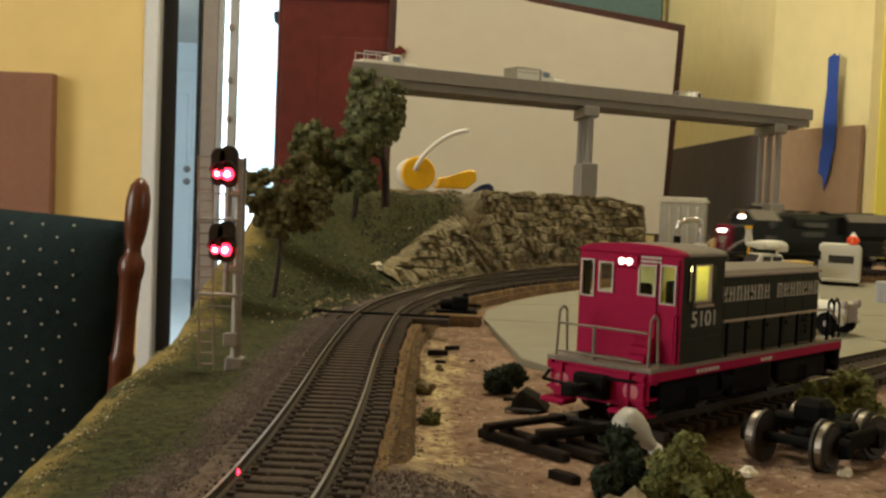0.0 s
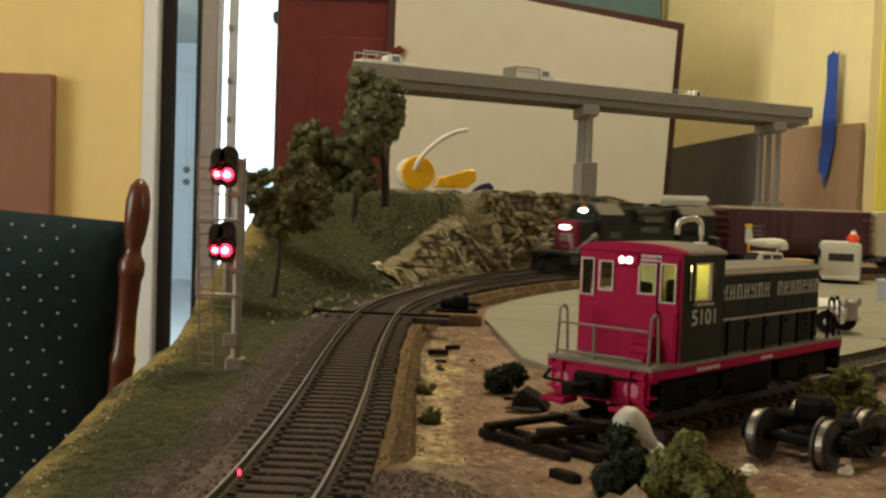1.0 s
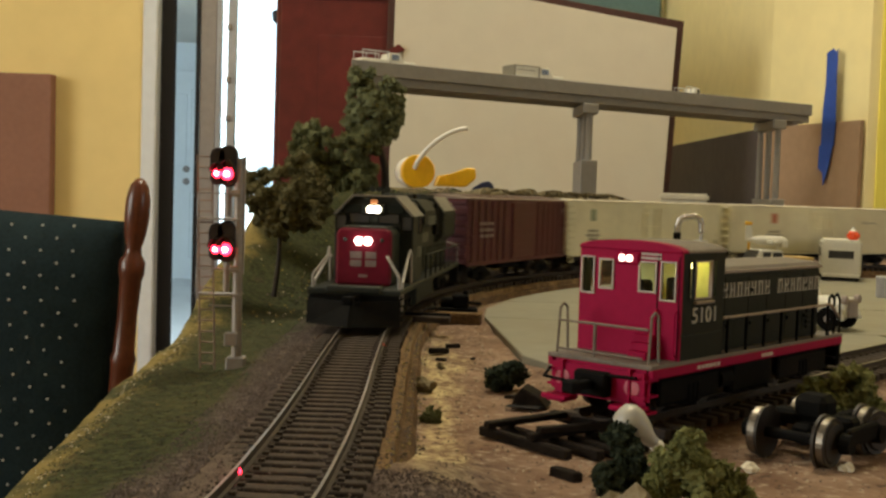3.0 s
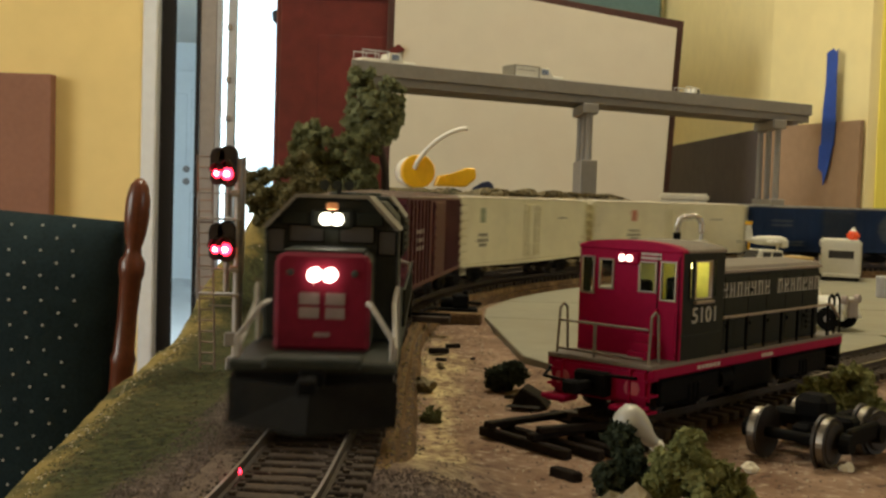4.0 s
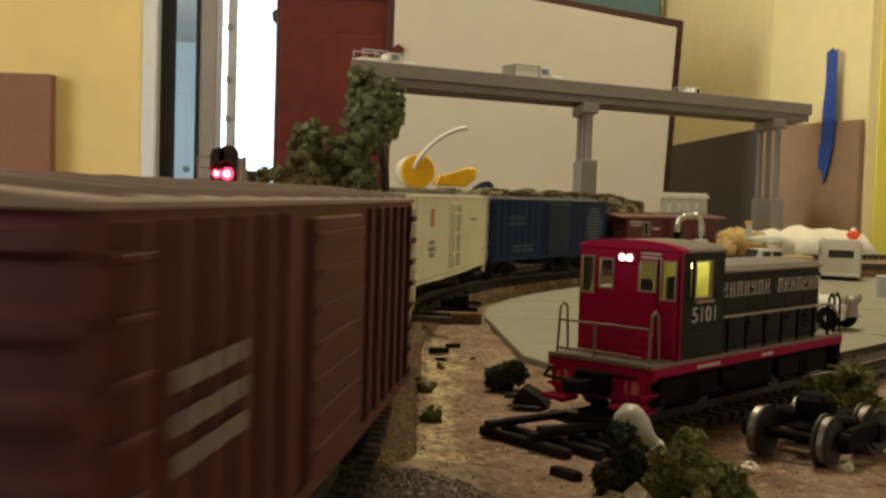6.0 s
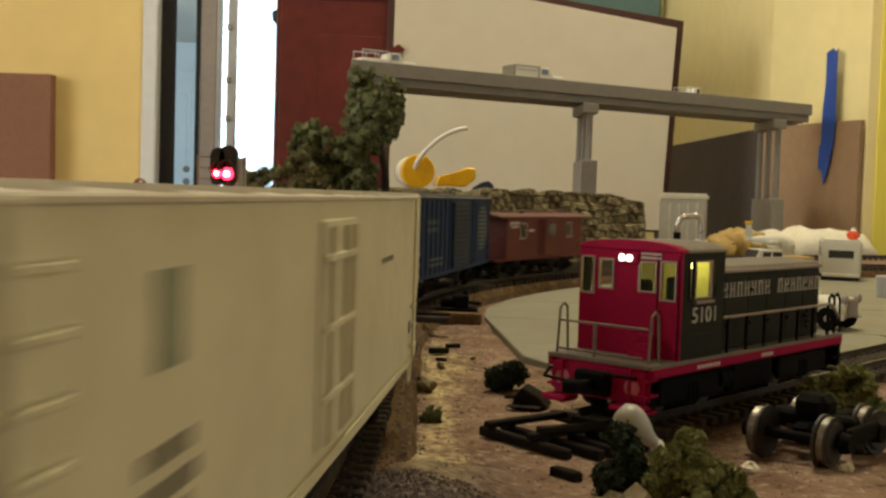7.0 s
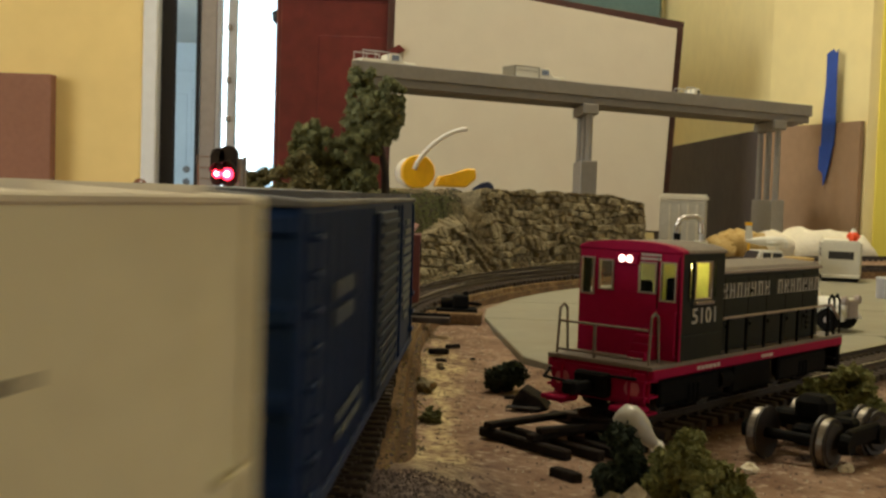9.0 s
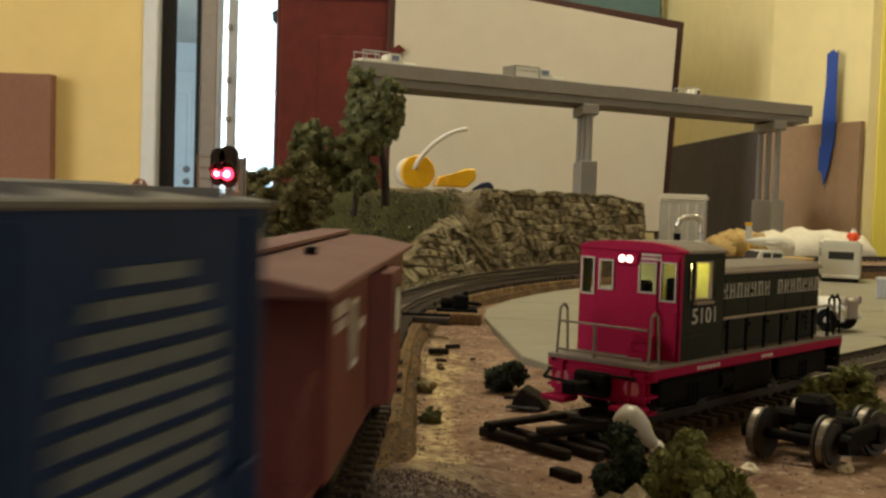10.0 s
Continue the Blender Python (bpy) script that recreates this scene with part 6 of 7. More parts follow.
def on_right_ballast(r):
    s = r.uniform(0.12, 0.215)
    p, a = along(s, r.uniform(0.0155, 0.042))
    return (p.x, p.y, ground_z(p.x, p.y)[0])


def on_dirt(r):
    x, y = r.uniform(-0.004, 0.16), r.uniform(0.17, 0.50)
    z, d, s = ground_z(x, y)
    return (x, y, z) if d < -0.026 and not (y > 0.40 and x > 0.02) else None


speckle("ground_foam", "crumbs of olive and dark ground foam on the bank", "grass", 22000, on_grass, 0.00044, [M_FOAM1, M_FOAM5, M_FOAM1, M_FOAM2, M_FOAM5], 1, 0.45)
speckle("straw_foam", "straw coloured foam along the layout's rim", "grass", 2200, on_rim, 0.00045, [M_FOAM3, M_FOAM5, M_FOAM1, M_FOAM4], 2, 0.5)
speckle("ballast", "grey-brown ballast grains beside the track", "ballast", 17000, on_ballast, 0.00036, [M_GRAIN1, M_GRAIN2, M_GRAIN1], 3, 0.6)
speckle("ballast_spill", "dark ballast spilt beside the track", "ballast", 5000, on_right_ballast, 0.00036, [M_GRAIN2, M_GRAIN1, M_GRAIN1], 5, 0.9)
speckle("grit", "pale and dark grit scattered on the dirt", "gravel", 3000, on_dirt, 0.0004, [M_FOAM4, M_GRAIN2, M_GRAIN1, M_GRAIN2], 6, 0.8)


def on_hill(r):
    s = r.uniform(0.44, 0.80)
    p, a = along(s, -r.uniform(0.024, 0.110) - branch(s))
    return (p.x, p.y, ground_z(p.x, p.y)[0] + 0.0003) if p.x > -0.104 else None


def on_cork(r):
    s = r.uniform(0.13, 0.80)
    q = r.choice((r.uniform(0.0160, 0.0176), r.uniform(0.0186, 0.0202), r.uniform(0.0212, 0.0235)))
    p, a = along(s, q)
    return (p.x, p.y, -0.0043 if q < 0.018 else (-0.0071 if q < 0.0205 else -0.0102))


speckle("hill_flecks", "pale and straw flecks scattered over the grassy hill", "litter", 420, on_hill, 0.0007, [M_FOAM4, M_FOAM3, M_FOAM5, M_FOAM3], 21, 0.8)
speckle("cork_crumbs", "dark and ochre crumbs along the cork shoulder", "gravel", 2600, on_cork, 0.0005, [M_GRAIN1, M_GRAIN1, M_FOAM5, M_FOAM3], 22, 0.4)


def on_slope(r):
    s = r.uniform(0.50, 0.80)
    d = r.uniform(0.022, 0.060)
    p, a = along(s, -d - branch(s))
    return (p.x, p.y, ground_z(p.x, p.y)[0])


speckle("slope_scree", "tan and dark scree with tufts on the slope", "gravel", 4500, on_slope, 0.0006, [M_FOAM2, M_FOAM1, M_FOAM2, M_FOAM1, M_FOAM2, M_GRAIN1], 8, 1.0)


def on_face(r):
    s = r.uniform(0.66, 0.985)
    p, a = along(s, -r.uniform(0.048, 0.085) - branch(s))
    return (p.x, p.y, max(ground_z(p.x, p.y)[0], 0.0465 if s > 0.78 else -1) + 0.0005)


speckle("hilltop_foam", "brown and green foam along the rock wall's top", "grass", 3500, on_face, 0.0009, [M_FOAM2, M_FOAM1, M_GRAIN2, M_FOAM5], 12, 1.0)

# ================= trackside clutter =================


def make_switch_machine():
    S = thing("switch_machine", "black ground throw beside the turnout on a cork block", "switch machine", Matrix.Translation((0.0083, 0.5080, -0.0046)))
    part("base", box(-0.0105, 0.0085, -0.0060, 0.0060, 0.0, 0.0018, 0.0004), M_BLACK, S)
    part("housing", box(-0.0030, 0.0045, -0.0045, 0.0045, 0.0018, 0.0078, 0.0008), M_BLACK, S)
    part("motor", rod((-0.0085, 0, 0.0040), (-0.0030, 0, 0.0040), 0.0024, 0.0024, 14), M_BLACK, S)
    part("lever", tube([(0.0045, 0, 0.0040), (0.0090, 0, 0.0035), (0.0100, 0.001, 0.0035)], 0.0008), M_BLACK, S)
    part("rod", tube([(-0.0085, 0, 0.0016), (-0.0300, -0.030, 0.0016)], 0.0007), M_DARKSTEEL, S, "thin steel throw rod")
    part("knob", lathe([(0.0012, 0), (0.0014, 0.0012), (0.0006, 0.0018)], 12, Matrix.Translation((0.0030, 0, 0.0078))), M_BLACK, S)
    b = tagged(part("cork_block", box(-0.0090, 0.0118, -0.0050, 0.0085, -0.0064, -0.0012, 0.0005), M_CORKD, m=Matrix.Translation((0.0068, 0.5020, -0.0046)) @ Matrix.Rotation(radians(-6), 4, "Z")), "tan cork block with a dark cut face", "block")
    part("cork_sheet", box(-0.0092, 0.0120, -0.0052, 0.0087, -0.0012, 0.0002, 0.0003), M_CORK, b, "paler tan top sheet")
    T = thing("ground_throw", "small dark plastic throw on the grass side", "ground throw", Matrix.Translation((-0.0530, 0.4780, -0.0055)))
    part("base", box(-0.0070, 0.0070, -0.0030, 0.0030, 0, 0.0018, 0.0004), M_BLACK, T)
    part("weight", rod((-0.003, 0, 0.0024), (0.003, 0, 0.0024), 0.0014, 0.0012, 10), M_BLACK, T)


make_switch_machine()


def make_track_scrap():
    """A torn-off end of flex track with a bent bumper, lying in the dirt before the switcher."""
    ang = math.atan2(0.2454 - 0.2687, 0.0298 - 0.0112)
    T = thing("track_scrap", "broken dark plastic track end lying on dirt", "track piece", Matrix.Translation((0.0205, 0.2570, -0.0100)) @ Matrix.Rotation(ang, 4, "Z"))
    # local x runs along the front beam, y away from it
    part("bumper_beam", box(-0.0152, 0.0152, -0.0012, 0.0012, 0.0, 0.0024, 0.0004), M_TIEDARK, T)
    part("bumper_beam", box(-0.0150, 0.0035, 0.0056, 0.0074, 0.0, 0.0024, 0.0004), M_TIEDARK, T)
    for x in (-0.0112, 0.0040):
        part("tie_strap", box(x - 0.0013, x + 0.0013, -0.0020, 0.0300, 0.0026, 0.0042, 0.0003), M_TIEDARK, T)
    part("tie_strap", box(-0.0012, 0.0012, -0.0150, 0.0165, 0.0040, 0.0056, 0.0003), M_TIEDARK, T, m=Matrix.Translation((0.0080, 0.0150, 0.0)) @ Matrix.Rotation(radians(-14), 4, "Z"))
    for k in range(5):
        part("tie", box(-0.0075, 0.0085, -0.0013, 0.0013, 0.0, 0.0024, 0.0003), M_TIEDARK, T, m=Matrix.Translation((0.0110, 0.0060 + k * 0.0056, 0.0)) @ Matrix.Rotation(radians(-4 * k), 4, "Z"))
    part("tie", box(-0.0150, 0.0080, -0.0014, 0.0014, 0.0, 0.0024, 0.0003), M_TIEDARK, T, m=Matrix.Translation((-0.0020, 0.0260, 0.0010)))
    part("bumper_hoop", tube([(0.0010, 0.0300, 0.0005), (0.0000, 0.0305, 0.0098), (0.0070, 0.0300, 0.0098), (0.0098, 0.0290, 0.0045), (0.0105, 0.0285, 0.0005)], 0.0007), M_TIEDARK, T, "bent dark wire hoop")
    C = thing("plastic_wedge", "dark wedge of plastic with a clear edge on dirt", "scrap", Matrix.Translation((0.0265, 0.3100, -0.0100)) @ Matrix.Rotation(radians(-15), 4, "Z"))
    part("wedge", prism([(-0.0050, 0.0), (0.0055, 0.0), (0.0030, 0.0030), (-0.0020, 0.0055), (-0.0042, 0.0030)], "y", -0.0045, 0.0045, 0.0004), M_TIEDARK, C)
    part("clear_edge", prism([(-0.0062, 0.0), (0.0040, 0.0), (0.0036, 0.0008), (-0.0058, 0.0008)], "y", -0.0068, -0.0048, 0.0003), M_DARKGLASS, C, "dull clear plastic strip")
    for x, y, z, a, k in ((-0.0004, 0.4040, -0.0098, 14, 1.0), (0.0050, 0.4200, -0.0098, 32, 0.8), (0.0277, 0.2301, -0.0104, -48, 1.0), (0.0006, 0.3860, -0.0098, -15, 0.5), (0.0120, 0.3920, -0.0098, 60, 0.35), (0.0210, 0.3180, -0.0098, 8, 0.45)):
        C = part("plastic_scrap", prism([(-0.0040, -0.0012), (0.0034, -0.0016), (0.0042, 0.0006), (0.0012, 0.0015), (-0.0036, 0.0013)], "z", 0.0, 0.0021, 0.0003), M_TIEDARK, m=Matrix.Translation((x, y, z)) @ Matrix.Rotation(radians(a), 4, "Z") @ Matrix.Scale(k, 4))
        tagged(C, "black plastic scrap lying on dirt", "scrap", "scraps on the dirt")


M_TIEDARK = mat("dusty_black_plastic", (0.014, 0.0105, 0.008), 0.8, var=0.35, scale=120, bump=0.4, spec=0.08, dust=0.2, dustcol=(0.07, 0.050, 0.038))
make_track_scrap()


def make_loose_truck():
    """A freight truck off its car, its wheels towards the viewer."""
    T = thing("loose_truck", "black model freight truck with brassy wheels on the dirt", "wheel truck", Matrix.Translation((0.0832, 0.2530, -0.0104)) @ Matrix.Rotation(radians(-43), 4, "Z") @ Matrix.Scale(0.98, 4))
    r = 0.0060
    for y in (0.0, 0.0215):
        ax = part("wheelset", rod((-0.0080, y, r), (0.0080, y, r), 0.0013, 0.0013, 12), M_BLACK, T)
        for sx in (-1, 1):
            prof = [(0.0008, -0.0016), (r * 0.75, -0.0014), (r * 0.82, -0.0010), (r * 0.97, -0.0012), (r * 0.95, 0.0008), (r * 1.07, 0.0010), (r * 1.07, 0.0017), (r * 0.7, 0.0015), (0.0008, 0.0012)]
            part("wheel", lathe(prof, 30, Matrix.Translation((sx * 0.0084, y, r)) @ Matrix.Rotation(radians(-90 * sx), 4, "Y")), M_DARKSTEEL, ax)
            part("tread", lathe([(r * 0.90, -0.0009), (r * 0.985, -0.0009), (r * 0.965, 0.0007), (r * 0.88, 0.0007)], 30, Matrix.Translation((sx * 0.0084, y, r)) @ Matrix.Rotation(radians(-90 * sx), 4, "Y")), M_STEEL, ax, "worn brassy tread")
    part("gear_box", box(-0.0026, 0.0026, 0.0030, 0.0190, 0.0036, 0.0085, 0.0010), M_BLACK, T)
    part("bolster", box(-0.0105, 0.0105, 0.0080, 0.0135, 0.0070, 0.0105, 0.0008), M_BLACK, T)
    for sx in (-1, 1):
        bm = box(sx * 0.0118 - 0.0009, sx * 0.0118 + 0.0009, 0.0020, 0.0195, 0.0050, 0.0092, 0.0005)
        for y in (0.0015, 0.0200):
            rod((sx * 0.0110, y, r), (sx * 0.0134, y, r), 0.0026, 0.0023, 12, bm)
        part("side_frame", bm, M_BLACK, T)
    part("gear_tower", box(-0.0042, 0.0042, 0.0070, 0.0150, 0.0085, 0.0150, 0.0016), M_BLACK, T)
    part("coupler_arm", box(-0.0014, 0.0014, 0.0240, 0.0340, 0.0066, 0.0084, 0.0004), M_BLACK, T)
    w = thing("spare_wheels", "dark pair of spare model wheels on the dirt", "wheelset", Matrix.Translation((0.1010, 0.2700, -0.0104)) @ Matrix.Rotation(radians(35), 4, "Z"))
    wheelset(w, 0.0, 0.0054)
    return T


make_loose_truck()
M_MILK = mat("dull_milky_plastic", (0.46, 0.44, 0.38), 0.4, var=0.08, scale=60, bump=0.05)
B = thing("squeeze_bulb", "milky plastic bulb with a narrow neck in a bush", "plastic bulb", Matrix.Translation((0.0405, 0.2260, 0.0030)) @ Matrix.Rotation(radians(132), 4, "Y") @ Matrix.Scale(0.82, 4))
part("bulb", lathe([(0.0004, -0.0046), (0.0026, -0.0042), (0.0040, -0.0022), (0.0041, 0.0), (0.0034, 0.0030), (0.0020, 0.0058), (0.0013, 0.0085), (0.0012, 0.0110), (0.0004, 0.0112)], 24), M_MILK, B, smooth=True)
part("collar", lathe([(0.0017, 0.0080), (0.0018, 0.0085), (0.0018, 0.0094), (0.0015, 0.0098)], 18), M_TUBE, B)
for x, y in ((-0.0352, 0.1925), (-0.0190, 0.3640)):
    E1 = thing("track_sensor", "tiny glowing red sensor lamp between rail and ties", "sensor lamp", Matrix.Translation((x, y, -0.0012 if y < 0.3 else -0.0018)))
    q = bmesh.new()
    bmesh.ops.create_icosphere(q, subdivisions=2, radius=0.0007)
    part("lamp", q, M_SIGRED if y < 0.3 else M_REDDULL, E1)
    part("stem", rod((0, 0, -0.003), (0, 0, 0), 0.0004, 0.0004, 8), M_BLACK, E1)
# red flag mark by the bend
p, a = along(0.785, 0.026)
F = thing("track_marker", "tiny orange-red marker post beside the bend", "marker", Matrix.Translation((p.x, p.y, -0.0078)))
part("post", rod((0, 0, -0.003), (0, 0, 0.0105), 0.0006, 0.0005, 8), M_ORANGE, F)
part("flag", box(-0.0012, 0.0006, -0.0003, 0.0003, 0.0080, 0.0112, 0.0001), M_ORANGE, F)

# ================= models on the pavement =================
PADZ = -0.0078


def car_wheels(parent, xs, y, r, w=0.0025):
    for x in xs:
        for sy in (-1, 1):
            t = part("wheel", lathe([(r * 0.45, -w / 2), (r * 0.9, -w / 2), (r, -w / 4), (r, w / 4), (r * 0.9, w / 2), (r * 0.45, w / 2)], 20, Matrix.Translation((x, sy * y, r)) @ Matrix.Rotation(radians(90), 4, "X")), M_BLACK, parent)
            part("hub", lathe([(r * 0.15, -w * 0.55), (r * 0.42, -w * 0.45), (r * 0.42, w * 0.45), (r * 0.15, w * 0.55)], 14, Matrix.Translation((x, sy * y, r)) @ Matrix.Rotation(radians(90), 4, "X")), M_SILVER, t)


def make_bus():
    V = thing("bus", "cream white model bus with dark rear window on pavement", "bus", Matrix.Translation((0.3145, 0.868, PADZ)) @ Matrix.Rotation(radians(-107), 4, "Z"))
    b = part("body", box(-0.030, 0.024, -0.0148, 0.0148, 0.0035, 0.0318, 0.0016, seg=2), M_WHITEMODEL, V)
    w = part("window", ring(-0.0095, 0.0090, 0.0175, 0.0235, 0.0006, 0.0238, 0.0244, "x"), M_WHITEMODEL, b)
    part("pane", box(0.0239, 0.0242, -0.0095, 0.0090, 0.0175, 0.0235), M_DARKGLASS, w)
    for sy in (-1, 1):
        for x in np.linspace(-0.026, 0.014, 5):
            part("window", box(x, x + 0.0065, min(sy * 0.0147, sy * 0.0150), max(sy * 0.0147, sy * 0.0150), 0.0185, 0.0255), M_DARKGLASS, b)
    part("bumper", box(0.0235, 0.0255, -0.0140, 0.0140, 0.0030, 0.0055, 0.0004), M_WHITEMODEL, V)
    part("skirt", box(-0.028, 0.0225, -0.0130, 0.0130, 0.0012, 0.0040), M_BLACK, V)
    car_wheels(V, (-0.018, 0.013), 0.0125, 0.0050)
    T = thing("toy_lantern", "small orange plastic lantern standing on the bus roof", "lantern", Matrix.Translation((0.3200, 0.8560, PADZ + 0.0316)))
    part("body", lathe([(0.0030, 0), (0.0042, 0.002), (0.0040, 0.0055), (0.0030, 0.0070)], 10), M_ORANGE, T)
    part("cap", lathe([(0.0030, 0.0070), (0.0016, 0.0085), (0.0016, 0.0100)], 10), M_WHITEMODEL, T)
    for k in range(4):
        part("lug", box(0.0034, 0.0058, -0.0010, 0.0010, 0.0022, 0.0052, 0.0004), M_ORANGE, T, m=Matrix.Rotation(k * math.pi / 2 + 0.3, 4, "Z"))


def make_pickup():
    V = thing("utility_truck", "white model crew truck carrying a toy aeroplane", "truck", Matrix.Translation((0.2500, 0.835, PADZ)) @ Matrix.Rotation(radians(-168), 4, "Z"))
    part("chassis", box(-0.030, 0.030, -0.0100, 0.0100, 0.0030, 0.0060), M_BLACK, V)
    part("bonnet", box(0.016, 0.030, -0.0110, 0.0110, 0.0050, 0.0140, 0.0012), M_WHITEMODEL, V)
    cab = part("cab", prism([(-0.006, 0.005), (0.018, 0.005), (0.0180, 0.0150), (0.0140, 0.0232), (-0.0035, 0.0232), (-0.006, 0.0150)], "y", -0.0112, 0.0112, 0.0006), M_WHITEMODEL, V)
    for sy in (-1, 1):
        for x0, x1 in ((-0.0030, 0.0045), (0.0060, 0.0125)):
            part("window", box(x0, x1, min(sy * 0.0112, sy * 0.0115), max(sy * 0.0112, sy * 0.0115), 0.0155, 0.0215), M_DARKGLASS, cab)
    part("windscreen", prism([(0.0182, 0.0155), (0.0146, 0.0226), (0.0150, 0.0227), (0.0186, 0.0156)], "y", -0.0095, 0.0095), M_DARKGLASS, cab)
    part("bed", box(-0.030, -0.006, -0.0112, 0.0112, 0.0050, 0.0160, 0.0006), M_WHITEMODEL, V)
    part("bed_cover", box(-0.0305, -0.0055, -0.0105, 0.0105, 0.0160, 0.0185, 0.0006), M_TANHEAP, V, "brown load")
    car_wheels(V, (-0.019, 0.021), 0.0098, 0.0045)
    A = thing("toy_aeroplane", "white toy aeroplane with yellow fin on a truck", "aeroplane", Matrix.Translation((0.2470, 0.835, PADZ + 0.0300)) @ Matrix.Rotation(radians(8), 4, "Z"))
    part("fuselage", lathe([(0.0004, -0.018), (0.0018, -0.015), (0.0034, -0.006), (0.0038, 0.004), (0.0034, 0.011), (0.0022, 0.0145), (0.0004, 0.016)], 16, Matrix.Rotation(radians(90), 4, "Y")), M_WHITEMODEL, A, smooth=True)
    part("wing", prism([(-0.003, -0.016), (0.002, -0.016), (0.006, 0.0), (0.002, 0.016), (-0.003, 0.016), (-0.002, 0)], "z", -0.0010, 0.0002), M_WHITEMODEL, A)
    fin = part("fin", prism([(-0.0180, 0.001), (-0.0120, 0.002), (-0.0140, 0.0125), (-0.0175, 0.0125)], "y", -0.0007, 0.0007), M_WHITEMODEL, A)
    part("fin_tip", box(-0.0185, -0.0130, -0.0010, 0.0010, 0.0115, 0.0140, 0.0003), M_YELLOW, fin, "yellow fin tip")
    part("strut", rod((-0.0150, 0, -0.0072), (-0.0150, 0, 0.0), 0.0009, 0.0009, 8), M_YELLOW, A, "yellow strut")
    part("strut", rod((0.008, 0, -0.0072), (0.008, 0, 0.0), 0.0009, 0.0009, 8), M_WHITEMODEL, A)
    part("engine", box(0.0095, 0.0155, -0.0036, 0.0036, -0.0050, 0.0006, 0.0008), M_WHITEMODEL, A)


def make_roadster():
    V = thing("vintage_car", "white model vintage car with black wheels and wings", "car", Matrix.Translation((0.1735, 0.5200, PADZ)) @ Matrix.Rotation(radians(-44), 4, "Z") @ Matrix.Scale(1.14, 4))
    part("body", box(-0.020, 0.008, -0.0070, 0.0070, 0.0050, 0.0130, 0.0014), M_WHITEMODEL, V)
    part("bonnet", prism([(-0.0050, 0.0055), (-0.0055, 0.0110), (-0.003, 0.0135), (0.003, 0.0135), (0.0055, 0.0110), (0.0050, 0.0055)], "x", 0.006, 0.0195, 0.0006), M_WHITEMODEL, V)
    part("grille", box(0.0195, 0.0205, -0.0046, 0.0046, 0.0055, 0.0130, 0.0006), M_SILVER, V)
    part("cabin", prism([(-0.019, 0.0125), (0.004, 0.0125), (0.001, 0.0195), (-0.017, 0.0195)], "y", -0.0066, 0.0066, 0.0006), M_WHITEMODEL, V)
    for sy in (-1, 1):
        part("window", box(-0.0155, -0.001, min(sy * 0.0066, sy * 0.0069), max(sy * 0.0066, sy * 0.0069), 0.0135, 0.0182), M_DARKGLASS, V)
        for x in (-0.0135, 0.0135):
            arc = [(x + 0.0062 * math.cos(math.pi * k / 10), 0.0046 + 0.0062 * math.sin(math.pi * k / 10)) for k in range(11)] + [(x + 0.0050 * math.cos(math.pi * k / 10), 0.0046 + 0.0050 * math.sin(math.pi * k / 10)) for k in range(10, -1, -1)]
            part("wing", prism(arc, "y", sy * 0.0066, sy * 0.0098), M_WHITEMODEL, V)
        part("headlamp", lathe([(0.0004, -0.002), (0.0016, -0.001), (0.0019, 0.001), (0.0012, 0.0014)], 14, Matrix.Translation((0.0190, sy * 0.0062, 0.0128)) @ Matrix.Rotation(radians(90), 4, "Y")), M_SILVER, V)
    car_wheels(V, (-0.0135, 0.0135), 0.0082, 0.0048, 0.0022)


make_bus()
make_pickup()
make_roadster()
C = thing("plastic_cylinder", "grey plastic cylinder standing on the pavement", "cylinder", Matrix.Translation((0.2890, 0.705, PADZ)))
part("wall", lathe([(0.0085, 0), (0.0087, 0.0006), (0.0087, 0.0128), (0.0082, 0.0132), (0.0076, 0.0128)], 26), M_GREYPVC, C)
part("rim", lathe([(0.0090, 0.0118), (0.0091, 0.0124), (0.0090, 0.0130), (0.0086, 0.0134)], 26), M_GREYPVC, C)
# bent pipe with a pale block, standing behind the switcher
P = thing("bent_pipe", "shiny bent pipe with black lower end", "pipe", Matrix.Translation((0.1310, 0.615, PADZ)))
arch = [(0, 0, 0.020), (0, 0, 0.0440), (0.0012, 0, 0.0472), (0.0036, 0, 0.0486), (0.0100, 0, 0.0494), (0.0124, 0, 0.0480), (0.0134, 0, 0.0455), (0.0136, 0, 0.0400)]
part("pipe", tube(arch, 0.0017, 10), M_PIPE, P)
part("sleeve", rod((0, 0, 0.0), (0, 0, 0.0400), 0.0023, 0.0021, 12), M_BLACK, P, "black sleeve")
part("outlet", rod((0.0136, 0, 0.0), (0.0136, 0, 0.0362), 0.0036, 0.0036, 14), M_WHITEMODEL, P, "pale outlet stand")
part("outlet_nozzle", rod((0.0136, 0, 0.0362), (0.0136, 0, 0.0405), 0.0009, 0.0009, 10), M_GREYPVC, P)

# beyond the track: a clear box, and a white plaster mound with ochre foam
K = thing("plastic_box", "frosted clear plastic box behind the track", "box", Matrix.Translation((0.2440, 1.120, -0.0100)) @ Matrix.Rotation(radians(-12), 4, "Z") @ Matrix.Scale(1.12, 4))
part("tub", box(-0.0210, 0.0210, -0.0140, 0.0140, 0, 0.0560, 0.0020, seg=2), M_CLEAR, K)
part("lid", box(-0.0222, 0.0222, -0.0150, 0.0150, 0.0540, 0.0610, 0.0020, seg=2), M_CLEARL, K, "pale lid")
